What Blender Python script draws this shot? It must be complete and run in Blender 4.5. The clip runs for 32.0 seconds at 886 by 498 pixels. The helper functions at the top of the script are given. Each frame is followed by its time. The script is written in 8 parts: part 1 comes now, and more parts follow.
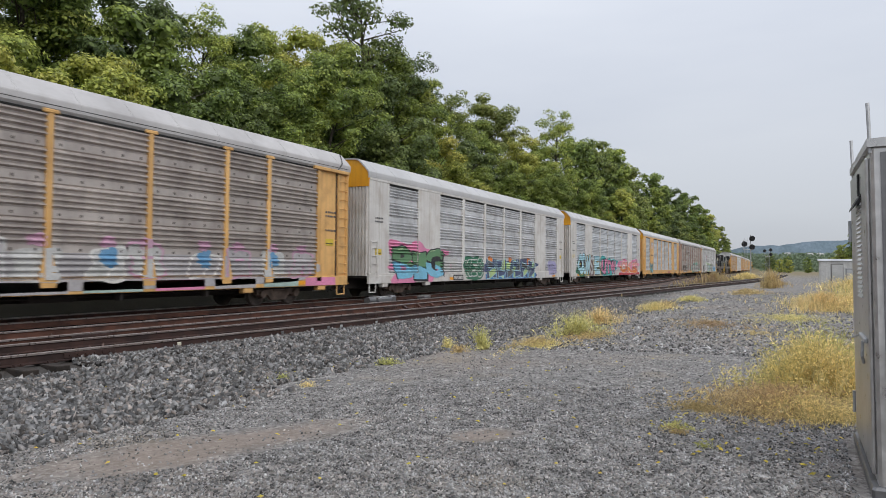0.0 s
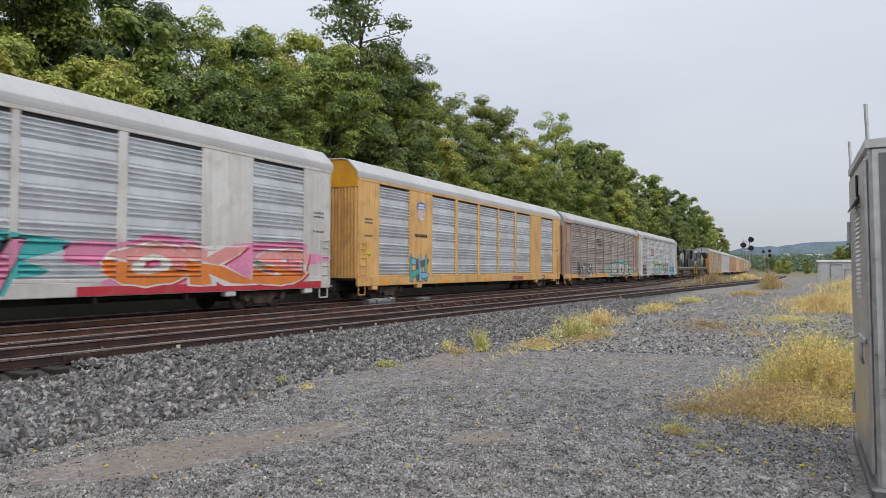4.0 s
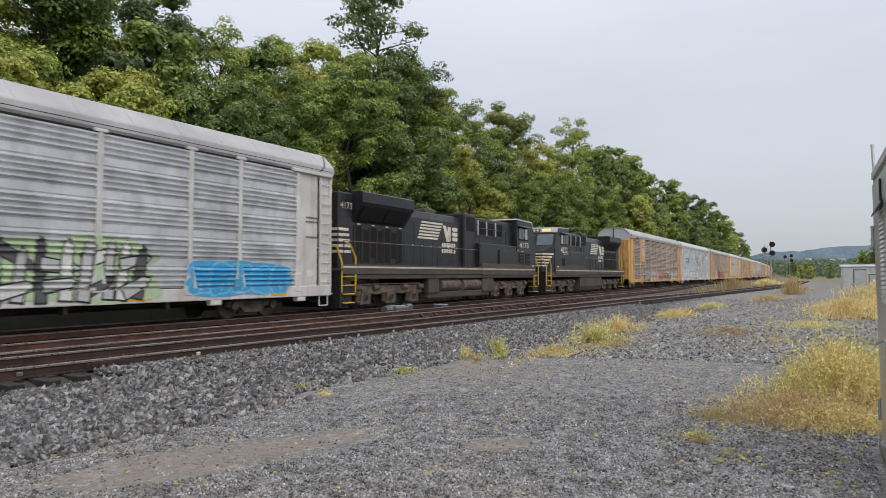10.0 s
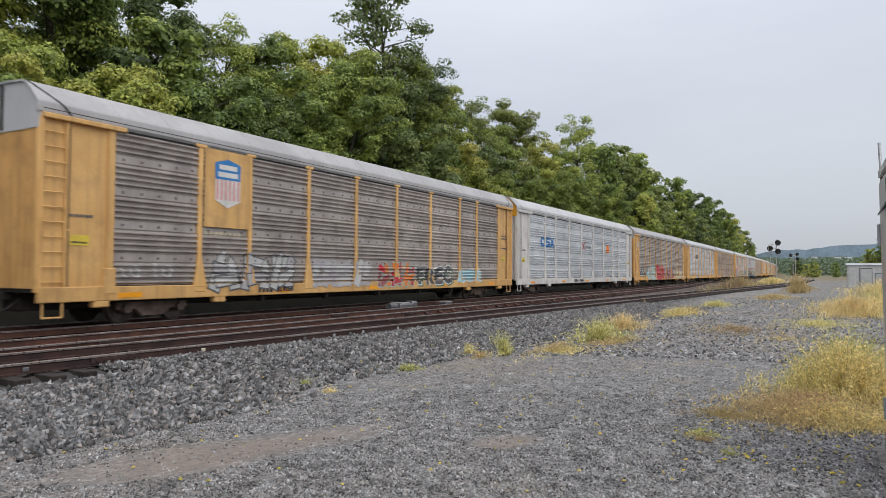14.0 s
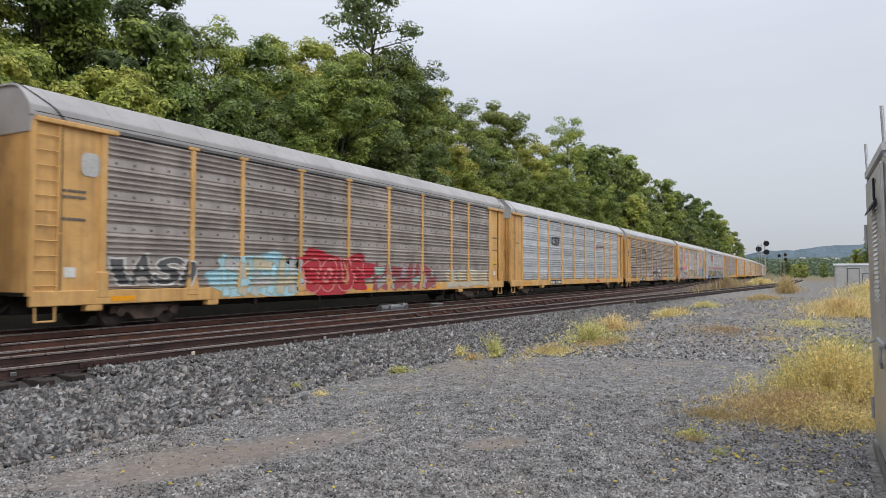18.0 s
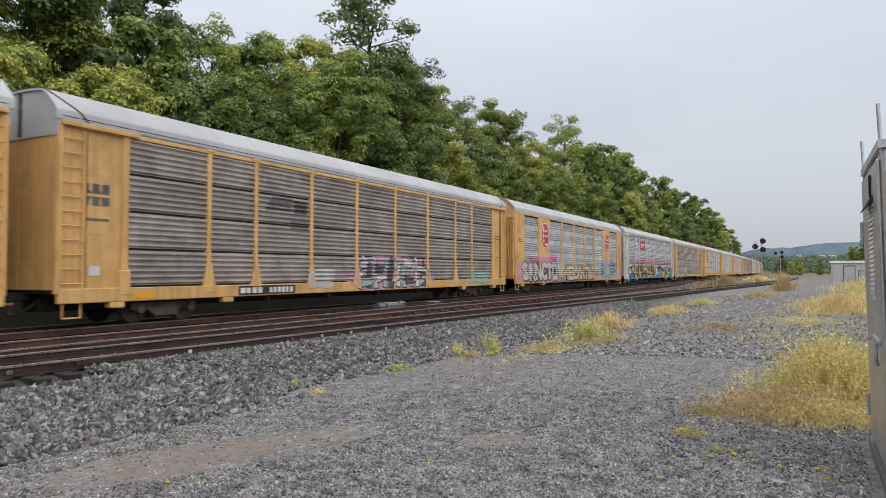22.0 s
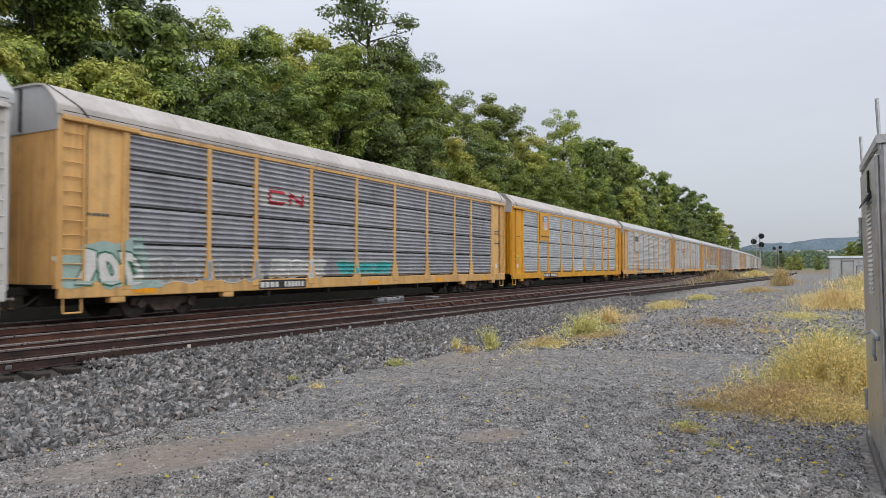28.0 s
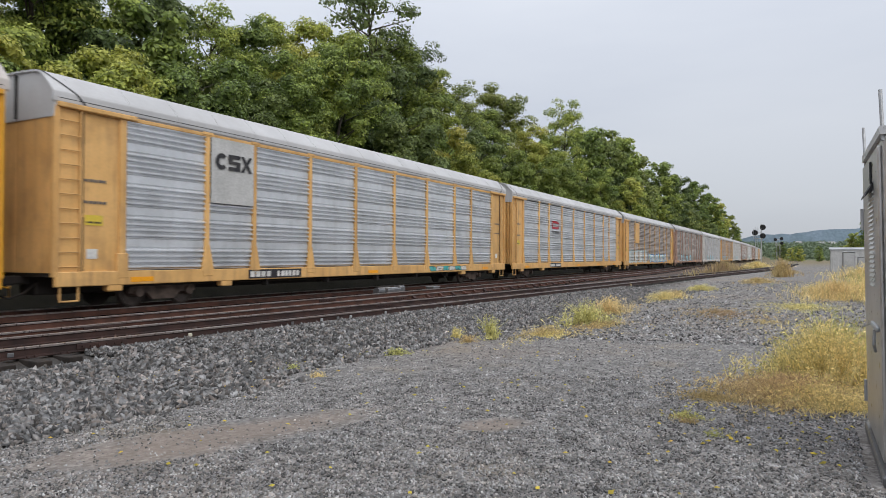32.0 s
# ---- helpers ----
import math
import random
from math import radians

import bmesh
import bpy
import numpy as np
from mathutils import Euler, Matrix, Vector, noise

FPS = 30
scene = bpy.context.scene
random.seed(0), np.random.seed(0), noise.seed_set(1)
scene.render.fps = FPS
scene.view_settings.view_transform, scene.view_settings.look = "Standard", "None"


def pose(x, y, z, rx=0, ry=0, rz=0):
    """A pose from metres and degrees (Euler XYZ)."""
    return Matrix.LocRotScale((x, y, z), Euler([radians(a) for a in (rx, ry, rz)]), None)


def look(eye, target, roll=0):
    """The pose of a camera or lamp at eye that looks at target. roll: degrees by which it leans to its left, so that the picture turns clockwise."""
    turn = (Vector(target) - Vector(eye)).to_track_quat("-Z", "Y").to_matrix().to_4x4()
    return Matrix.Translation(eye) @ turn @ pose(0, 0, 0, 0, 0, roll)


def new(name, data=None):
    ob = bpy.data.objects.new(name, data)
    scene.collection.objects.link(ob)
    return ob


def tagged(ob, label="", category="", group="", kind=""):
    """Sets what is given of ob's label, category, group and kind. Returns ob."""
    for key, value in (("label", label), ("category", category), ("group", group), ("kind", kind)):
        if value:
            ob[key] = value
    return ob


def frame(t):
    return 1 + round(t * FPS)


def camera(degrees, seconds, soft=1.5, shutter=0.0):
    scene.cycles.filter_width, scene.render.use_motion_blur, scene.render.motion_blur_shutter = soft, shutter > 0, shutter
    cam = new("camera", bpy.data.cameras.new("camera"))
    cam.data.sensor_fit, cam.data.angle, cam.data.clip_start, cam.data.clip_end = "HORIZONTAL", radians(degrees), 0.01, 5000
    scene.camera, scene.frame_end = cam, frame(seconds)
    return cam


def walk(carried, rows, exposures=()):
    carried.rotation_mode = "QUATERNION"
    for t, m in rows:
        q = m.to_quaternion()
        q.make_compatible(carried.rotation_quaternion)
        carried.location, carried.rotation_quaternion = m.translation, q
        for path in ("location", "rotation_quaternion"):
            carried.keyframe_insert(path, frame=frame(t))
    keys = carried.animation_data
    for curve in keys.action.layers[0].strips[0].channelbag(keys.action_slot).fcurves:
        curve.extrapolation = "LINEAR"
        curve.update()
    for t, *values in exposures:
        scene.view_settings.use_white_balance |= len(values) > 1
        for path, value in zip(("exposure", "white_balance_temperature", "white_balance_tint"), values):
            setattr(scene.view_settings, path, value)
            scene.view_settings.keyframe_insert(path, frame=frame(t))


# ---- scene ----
# ---- camera ----
cam = camera(65.88, 32.0, 0.5, 0.2)
EYE = (0.0, 0.0, 1.65)
# seconds, degrees left of the track, degrees up, degrees of lean
PATH = [
    (0, 27.397, 1.398, 0.499),
    (0.5, 27.391, 1.421, 0.445),
    (1, 27.391, 1.449, 0.435),
    (1.5, 27.378, 1.472, 0.381),
    (2, 27.378, 1.497, 0.382),
    (2.5, 27.357, 1.535, 0.352),
    (3, 27.359, 1.542, 0.367),
    (3.5, 27.343, 1.542, 0.370),
    (5.5, 27.217, 1.686, 0.185),
    (6, 27.207, 1.750, 0.082),
    (6.5, 27.280, 1.820, -0.010),
    (7, 27.484, 1.990, -0.080),
    (7.5, 27.727, 2.061, -0.033),
    (8, 27.920, 2.113, -0.057),
    (8.5, 28.131, 2.103, 0.014),
    (9, 28.349, 2.127, -0.008),
    (9.5, 28.566, 2.140, 0.029),
    (10, 28.785, 2.102, 0.093),
    (10.5, 29.005, 2.030, 0.102),
    (11, 29.151, 1.993, 0.162),
    (11.5, 29.274, 1.912, 0.181),
    (12, 29.424, 1.839, 0.189),
    (12.5, 29.509, 1.790, 0.212),
    (13, 29.461, 1.708, 0.304),
    (13.5, 29.327, 1.764, 0.347),
    (14, 29.167, 1.868, 0.302),
    (14.5, 29.004, 1.969, 0.393),
    (16.5, 28.667, 1.964, 0.035),
    (17, 28.608, 1.978, -0.055),
    (17.5, 28.490, 1.991, -0.014),
    (18, 28.389, 2.036, 0.050),
    (18.5, 28.276, 2.101, 0.087),
    (19, 28.201, 2.145, 0.147),
    (19.5, 28.202, 2.160, 0.160),
    (20, 28.233, 2.137, 0.133),
    (20.5, 28.243, 2.104, 0.062),
    (21, 28.233, 1.994, 0.042),
    (21.5, 28.175, 1.919, 0.018),
    (22, 28.148, 1.857, -0.019),
    (22.5, 28.138, 1.858, -0.028),
    (23, 28.130, 1.833, -0.104),
    (23.5, 28.092, 1.804, -0.079),
    (24, 28.118, 1.743, -0.074),
    (24.5, 28.130, 1.711, -0.035),
    (25, 28.126, 1.700, -0.075),
    (25.5, 28.151, 1.685, -0.094),
    (27.5, 28.101, 1.471, -0.090),
    (28, 28.045, 1.434, -0.000),
    (28.5, 27.990, 1.365, -0.005),
    (29, 27.986, 1.286, 0.040),
    (29.5, 27.939, 1.239, 0.150),
    (30, 27.999, 1.093, 0.250),
    (30.5, 28.052, 0.943, 0.268),
    (31, 28.090, 0.797, 0.257),
    (31.5, 28.109, 0.637, 0.268),
    (32, 28.127, 0.580, 0.240),
]


def aim(left, up, lean):
    a, b = radians(left), radians(up)
    way = Vector((-math.sin(a) * math.cos(b), math.cos(a) * math.cos(b), math.sin(b)))
    return look(EYE, Vector(EYE) + way, lean)


walk(cam, [(t, aim(a, b, c)) for t, a, b, c in PATH], exposures=[(0, 0.0), (32, 0.0)])

# ---- sky and sun: an overcast autumn day ----
SUN_UP, SUN_ROUND = 44, 124
world = bpy.data.worlds.new("overcast_sky")
scene.world = world
world.use_nodes = True
wn, wl = world.node_tree.nodes, world.node_tree.links
wn.clear()
w_out, w_bg = wn.new("ShaderNodeOutputWorld"), wn.new("ShaderNodeBackground")
w_sky = wn.new("ShaderNodeTexSky")
w_sky.sky_type, w_sky.sun_disc = "NISHITA", False
w_sky.sun_elevation, w_sky.sun_rotation = radians(SUN_UP), radians(SUN_ROUND)
w_gain = wn.new("ShaderNodeVectorMath")
w_gain.operation = "SCALE"
w_gain.inputs[3].default_value = 0.08
wl.new(w_sky.outputs[0], w_gain.inputs[0])
w_co, w_map, w_noise, w_ramp = (wn.new("ShaderNode" + k) for k in ("TexCoord", "Mapping", "TexNoise", "ValToRGB"))
w_map.inputs["Scale"].default_value = (1.0, 1.0, 4.5)
w_noise.inputs["Scale"].default_value, w_noise.inputs["Detail"].default_value = 1.1, 5
wl.new(w_co.outputs["Generated"], w_map.inputs[0])
wl.new(w_map.outputs[0], w_noise.inputs["Vector"])
wl.new(w_noise.outputs["Fac"], w_ramp.inputs[0])
w_ramp.color_ramp.elements[0].position, w_ramp.color_ramp.elements[0].color = 0.34, (0.565, 0.60, 0.675, 1)
w_ramp.color_ramp.elements[1].position, w_ramp.color_ramp.elements[1].color = 0.62, (0.655, 0.685, 0.745, 1)
w_mix = wn.new("ShaderNodeMix")
w_mix.data_type = "RGBA"
w_mix.inputs[0].default_value = 0.88
wl.new(w_gain.outputs[0], w_mix.inputs[6])
wl.new(w_ramp.outputs[0], w_mix.inputs[7])
# an overcast dome is brightest overhead
w_sep, w_up = wn.new("ShaderNodeSeparateXYZ"), wn.new("ShaderNodeMapRange")
wl.new(w_co.outputs["Generated"], w_sep.inputs[0])
wl.new(w_sep.outputs[2], w_up.inputs[0])
w_up.inputs[3].default_value, w_up.inputs[4].default_value = 0.86, 2.15
wl.new(w_mix.outputs[2], w_bg.inputs[0])
wl.new(w_up.outputs[0], w_bg.inputs[1])
wl.new(w_bg.outputs[0], w_out.inputs[0])
sun = new("sun", bpy.data.lights.new("sun", "SUN"))
sun.data.energy, sun.data.angle, sun.data.color = 1.5, radians(60), (1.0, 0.95, 0.87)
sun.matrix_world = look((60, -40, 70), (0, 0, 0))

# ---- materials ----
MATS = {}


def mat(name, a, b=None, rough=0.7, metal=0.0, scale=1.0, fine=20.0, bump=0.0, streak=0.0, vary=0.0, island=0.0, through_light=0.0, grime=0.0, grime_col=(0.05, 0.045, 0.04), bump_scale=None, spec=0.4, fleck=0.16, tint=None):
    """Two-scale noise between colours a and b; streaks run down; vary: per object; island: per loose piece."""
    if name in MATS:
        return MATS[name]
    m = MATS[name] = bpy.data.materials.new(name)
    m.use_nodes = True
    n, l = m.node_tree.nodes, m.node_tree.links
    bs = n["Principled BSDF"]
    b = b or tuple(c * 0.8 for c in a)
    co, info = n.new("ShaderNodeTexCoord"), n.new("ShaderNodeObjectInfo")
    shift = n.new("ShaderNodeVectorMath")
    shift.operation = "MULTIPLY_ADD"
    l.new(info.outputs["Random"], shift.inputs[0])
    shift.inputs[1].default_value = (31.0, 17.0, 23.0)
    l.new(co.outputs["Object"], shift.inputs[2])
    src = shift.outputs[0]

    def noise_at(s, detail=4.0, stretch=None):
        t = n.new("ShaderNodeTexNoise")
        t.inputs["Scale"].default_value, t.inputs["Detail"].default_value = s, detail
        if stretch:
            mp = n.new("ShaderNodeMapping")
            mp.inputs["Scale"].default_value = stretch
            l.new(src, mp.inputs[0])
            l.new(mp.outputs[0], t.inputs["Vector"])
        else:
            l.new(src, t.inputs["Vector"])
        return t.outputs["Fac"]

    def ramp(fac, lo, hi):
        r = n.new("ShaderNodeMapRange")
        r.inputs[1].default_value, r.inputs[2].default_value = lo, hi
        l.new(fac, r.inputs[0])
        return r.outputs[0]

    def mix(fac, x, y, kind="MIX"):
        k = n.new("ShaderNodeMix")
        k.data_type, k.blend_type = "RGBA", kind
        for sock, v in ((0, fac), (6, x), (7, y)):
            if hasattr(v, "is_linked"):
                l.new(v, k.inputs[sock])
            elif sock == 0:
                k.inputs[0].default_value = v
            else:
                k.inputs[sock].default_value = (*v, 1)
        return k.outputs[2]

    col = mix(ramp(noise_at(scale), 0.35, 0.65), a, b)
    f = ramp(noise_at(fine, 3.0), 0.3, 0.7)
    g = n.new("ShaderNodeMapRange")
    g.inputs[3].default_value, g.inputs[4].default_value = 1 - fleck, 1 + fleck * 0.9
    l.new(f, g.inputs[0])
    col = mix(1.0, col, g.outputs[0], "MULTIPLY")
    if streak:
        s = ramp(noise_at(1.0, 5.0, (6.0, 6.0, 0.35)), 0.48, 0.75)
        sc = n.new("ShaderNodeMath")
        sc.operation = "MULTIPLY"
        sc.inputs[1].default_value = streak
        l.new(s, sc.inputs[0])
        col = mix(sc.outputs[0], col, grime_col)
    if grime:
        s = ramp(noise_at(1.7, 6.0), 0.5, 0.72)
        sc = n.new("ShaderNodeMath")
        sc.operation = "MULTIPLY"
        sc.inputs[1].default_value = grime
        l.new(s, sc.inputs[0])
        col = mix(sc.outputs[0], col, grime_col)
    for amount, out in ((vary, info.outputs["Random"]), (island, n.new("ShaderNodeNewGeometry").outputs["Random Per Island"] if island else None)):
        if amount:
            r = n.new("ShaderNodeMapRange")
            r.inputs[3].default_value, r.inputs[4].default_value = 1 - amount, 1 + amount
            l.new(out, r.inputs[0])
            col = mix(1.0, col, r.outputs[0], "MULTIPLY")
    if tint:
        geo, mul, fr, cut = n.new("ShaderNodeNewGeometry"), n.new("ShaderNodeMath"), n.new("ShaderNodeMath"), n.new("ShaderNodeMapRange")
        mul.operation, mul.inputs[1].default_value = "MULTIPLY", 37.7
        fr.operation = "FRACT"
        l.new(geo.outputs["Random Per Island"], mul.inputs[0])
        l.new(mul.outputs[0], fr.inputs[0])
        l.new(fr.outputs[0], cut.inputs[0])
        cut.inputs[1].default_value, cut.inputs[2].default_value = 0.55, 1.0
        col = mix(cut.outputs[0], col, mix(1.0, col, tint, "MULTIPLY"))
    l.new(col, bs.inputs["Base Color"])
    rr = n.new("ShaderNodeMapRange")
    rr.inputs[3].default_value, rr.inputs[4].default_value = max(0.05, rough - 0.12), min(1.0, rough + 0.1)
    l.new(f, rr.inputs[0])
    l.new(rr.outputs[0], bs.inputs["Roughness"])
    bs.inputs["Metallic"].default_value = metal
    bs.inputs["Specular IOR Level"].default_value = spec
    if bump:
        bm_ = n.new("ShaderNodeBump")
        bm_.inputs["Strength"].default_value, bm_.inputs["Distance"].default_value = bump, 0.02
        l.new(noise_at(bump_scale or fine * 1.5, 4.0), bm_.inputs["Height"])
        l.new(bm_.outputs[0], bs.inputs["Normal"])
    if through_light:
        tr, ms = n.new("ShaderNodeBsdfTranslucent"), n.new("ShaderNodeMixShader")
        ms.inputs[0].default_value = through_light
        l.new(col, tr.inputs[0])
        l.new(bs.outputs[0], ms.inputs[1])
        l.new(tr.outputs[0], ms.inputs[2])
        l.new(ms.outputs[0], n["Material Output"].inputs[0])
    return m


YELLOW = mat("yellow_paint", (0.70, 0.42, 0.16), (0.60, 0.345, 0.12), 0.55, scale=0.8, fine=14, streak=0.35, vary=0.08, grime=0.3, grime_col=(0.16, 0.09, 0.05), bump=0.02, fleck=0.05)
BRIGHT_YELLOW = mat("bright_yellow_paint", (0.72, 0.36, 0.025), (0.62, 0.29, 0.02), 0.5, scale=0.8, fine=14, streak=0.22, vary=0.06, grime=0.2, grime_col=(0.16, 0.09, 0.05), bump=0.02, fleck=0.05)
WHITE = mat("white_paint", (0.62, 0.61, 0.59), (0.52, 0.50, 0.48), 0.5, scale=0.7, fine=12, streak=0.42, vary=0.05, grime=0.4, grime_col=(0.33, 0.27, 0.22), bump=0.02, fleck=0.05)
ROOF_WHITE = mat("roof_white_paint", (0.48, 0.48, 0.485), (0.41, 0.41, 0.415), 0.6, scale=0.5, fine=10, streak=0.2, vary=0.06, grime=0.2, grime_col=(0.36, 0.34, 0.33), bump=0.02, fleck=0.05)
ROOF_GREY = mat("roof_grey_paint", (0.44, 0.43, 0.43), (0.35, 0.34, 0.34), 0.65, scale=0.5, fine=10, streak=0.2, vary=0.06, grime=0.3, grime_col=(0.27, 0.25, 0.24), bump=0.02, fleck=0.05)
ROOF_WARM = mat("dusty_roof_paint", (0.54, 0.50, 0.47), (0.44, 0.40, 0.375), 0.65, scale=0.6, fine=10, streak=0.3, vary=0.06, grime=0.3, grime_col=(0.30, 0.26, 0.24), bump=0.02, fleck=0.06)
MAUVE = mat("faded_peach_paint", (0.44, 0.29, 0.22), (0.33, 0.21, 0.16), 0.65, scale=0.9, fine=14, streak=0.4, vary=0.06, grime=0.4, grime_col=(0.12, 0.09, 0.09), bump=0.02, fleck=0.05)
PANEL_BROWN = mat("dirty_galvanised_panel", (0.50, 0.45, 0.415), (0.38, 0.335, 0.31), 0.48, 0.5, scale=0.9, fine=18, streak=0.2, vary=0.1, grime=0.4, grime_col=(0.14, 0.12, 0.11), fleck=0.06)
PANEL_GREY = mat("grey_galvanised_panel", (0.68, 0.68, 0.69), (0.56, 0.56, 0.57), 0.44, 0.55, scale=0.9, fine=18, streak=0.14, vary=0.08, grime=0.35, grime_col=(0.17, 0.16, 0.155), fleck=0.06)
PANEL_DARK = mat("blue_grey_panel", (0.42, 0.42, 0.45), (0.34, 0.34, 0.365), 0.55, 0.3, scale=0.9, fine=18, streak=0.25, vary=0.07, grime=0.25, grime_col=(0.12, 0.115, 0.12), fleck=0.06)
PANEL_SILVER = mat("bright_galvanised_panel", (0.72, 0.735, 0.76), (0.62, 0.635, 0.655), 0.42, 0.65, scale=0.8, fine=16, streak=0.12, vary=0.06, grime=0.22, grime_col=(0.30, 0.29, 0.28), fleck=0.06)
RIVET = mat("dark_rivet", (0.10, 0.085, 0.08), (0.07, 0.06, 0.055), 0.7)
# near-black colour stands for the shade inside vents, slots and gaps
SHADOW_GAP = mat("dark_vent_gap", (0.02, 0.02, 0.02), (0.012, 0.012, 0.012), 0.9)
UNDER = mat("brake_dust_steel", (0.03, 0.025, 0.023), (0.016, 0.014, 0.013), 0.85, scale=2.0, fine=25, bump=0.2, vary=0.15)
TRUCK_STEEL = mat("dusty_truck_steel", (0.16, 0.118, 0.095), (0.07, 0.052, 0.043), 0.8, scale=3.0, fine=25, bump=0.2, vary=0.15)
WHEEL_STEEL = mat("wheel_steel", (0.12, 0.10, 0.09), (0.06, 0.05, 0.045), 0.6, 0.5, scale=3.0, fine=25, bump=0.1)
LOCO_BLACK = mat("black_loco_paint", (0.013, 0.014, 0.018), (0.022, 0.0225, 0.026), 0.38, scale=0.7, fine=9, streak=0.35, grime=0.4, grime_col=(0.045, 0.038, 0.033), bump=0.03, spec=0.35)
LOCO_DUSTY = mat("dusty_black_loco_paint", (0.055, 0.046, 0.041), (0.085, 0.069, 0.058), 0.65, scale=0.9, fine=12, grime=0.5, grime_col=(0.115, 0.086, 0.066), bump=0.06)
STRIPE = mat("dirty_cream_stripe", (0.55, 0.48, 0.37), (0.40, 0.33, 0.24), 0.6, scale=0.7, fine=12, grime=0.45, grime_col=(0.10, 0.075, 0.055))
VENT_FRAME = mat("brown_dusted_frame", (0.055, 0.042, 0.036), (0.035, 0.029, 0.026), 0.7, fine=14)
AMBER = bpy.data.materials.new("lit_amber_lamp")
AMBER.use_nodes = True
AMBER.node_tree.nodes["Principled BSDF"].inputs["Base Color"].default_value = (0.9, 0.4, 0.1, 1)
AMBER.node_tree.nodes["Principled BSDF"].inputs["Emission Color"].default_value = (1.0, 0.42, 0.12, 1)
AMBER.node_tree.nodes["Principled BSDF"].inputs["Emission Strength"].default_value = 1.4
LOCO_VENT = mat("dark_grille", (0.005, 0.005, 0.005), (0.009, 0.008, 0.008), 0.85, fine=40, bump=0.3)
CREAM = mat("cream_lettering", (0.72, 0.68, 0.56), (0.60, 0.56, 0.45), 0.55, fine=18, grime=0.25, grime_col=(0.3, 0.26, 0.2))
RED = mat("red_lettering", (0.62, 0.035, 0.05), (0.5, 0.03, 0.04), 0.5, fine=18)
BLUE = mat("blue_lettering", (0.035, 0.08, 0.36), (0.03, 0.06, 0.28), 0.5, fine=18)
BLACK = mat("black_lettering", (0.022, 0.022, 0.025), (0.035, 0.035, 0.04), 0.55, fine=18)
SIGN_WHITE = mat("white_lettering", (0.72, 0.71, 0.68), (0.6, 0.59, 0.56), 0.55, fine=18, grime=0.2, grime_col=(0.4, 0.36, 0.32))
LIT = bpy.data.materials.new("lit_number_board")
LIT.use_nodes = True
LIT.node_tree.nodes["Principled BSDF"].inputs["Base Color"].default_value = (0.9, 0.7, 0.3, 1)
LIT.node_tree.nodes["Principled BSDF"].inputs["Emission Color"].default_value = (1.0, 0.78, 0.32, 1)
LIT.node_tree.nodes["Principled BSDF"].inputs["Emission Strength"].default_value = 0.5
REFLECT = mat("amber_reflector", (0.85, 0.36, 0.01), (0.75, 0.30, 0.01), 0.35, fine=40)
HANDRAIL = mat("yellow_handrail", (0.66, 0.42, 0.03), (0.55, 0.34, 0.03), 0.5, fine=20)
RAIL_RUST = mat("rusty_rail", (0.115, 0.050, 0.034), (0.055, 0.027, 0.020), 0.75, 0.2, scale=2.5, fine=22, bump=0.15)
RAIL_DARK = mat("oily_rail", (0.062, 0.032, 0.026), (0.03, 0.018, 0.016), 0.65, 0.2, scale=2.5, fine=22, bump=0.15)
RAIL_TOP = mat("worn_rail_head", (0.36, 0.32, 0.30), (0.25, 0.20, 0.18), 0.36, 0.8, scale=1.5, fine=20)
TIE = mat("creosoted_tie", (0.03, 0.023, 0.019), (0.016, 0.013, 0.011), 0.9, scale=5.0, fine=30, bump=0.4, vary=0.3)
ALU = mat("mill_aluminium", (0.62, 0.61, 0.60), (0.52, 0.51, 0.50), 0.38, 0.85, scale=1.2, fine=9, streak=0.12, grime=0.2, grime_col=(0.40, 0.38, 0.36), bump=0.03)
# weathered metal; also the shaded copy of ALU on the bungalow's front
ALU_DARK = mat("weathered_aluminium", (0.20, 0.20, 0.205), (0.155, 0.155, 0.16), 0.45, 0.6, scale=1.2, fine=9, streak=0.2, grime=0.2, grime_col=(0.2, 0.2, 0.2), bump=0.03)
GLASS = mat("cab_glass", (0.10, 0.13, 0.14), (0.07, 0.09, 0.10), 0.12, 0.0, spec=0.8)
GALV = mat("galvanised_mast", (0.50, 0.51, 0.52), (0.38, 0.39, 0.40), 0.5, 0.5)
SIGNAL_BLACK = mat("signal_black", (0.012, 0.012, 0.013), (0.02, 0.02, 0.02), 0.6)
BARK = mat("tree_bark", (0.085, 0.07, 0.055), (0.05, 0.042, 0.034), 0.9, scale=3.0, fine=18, bump=0.5, vary=0.2)


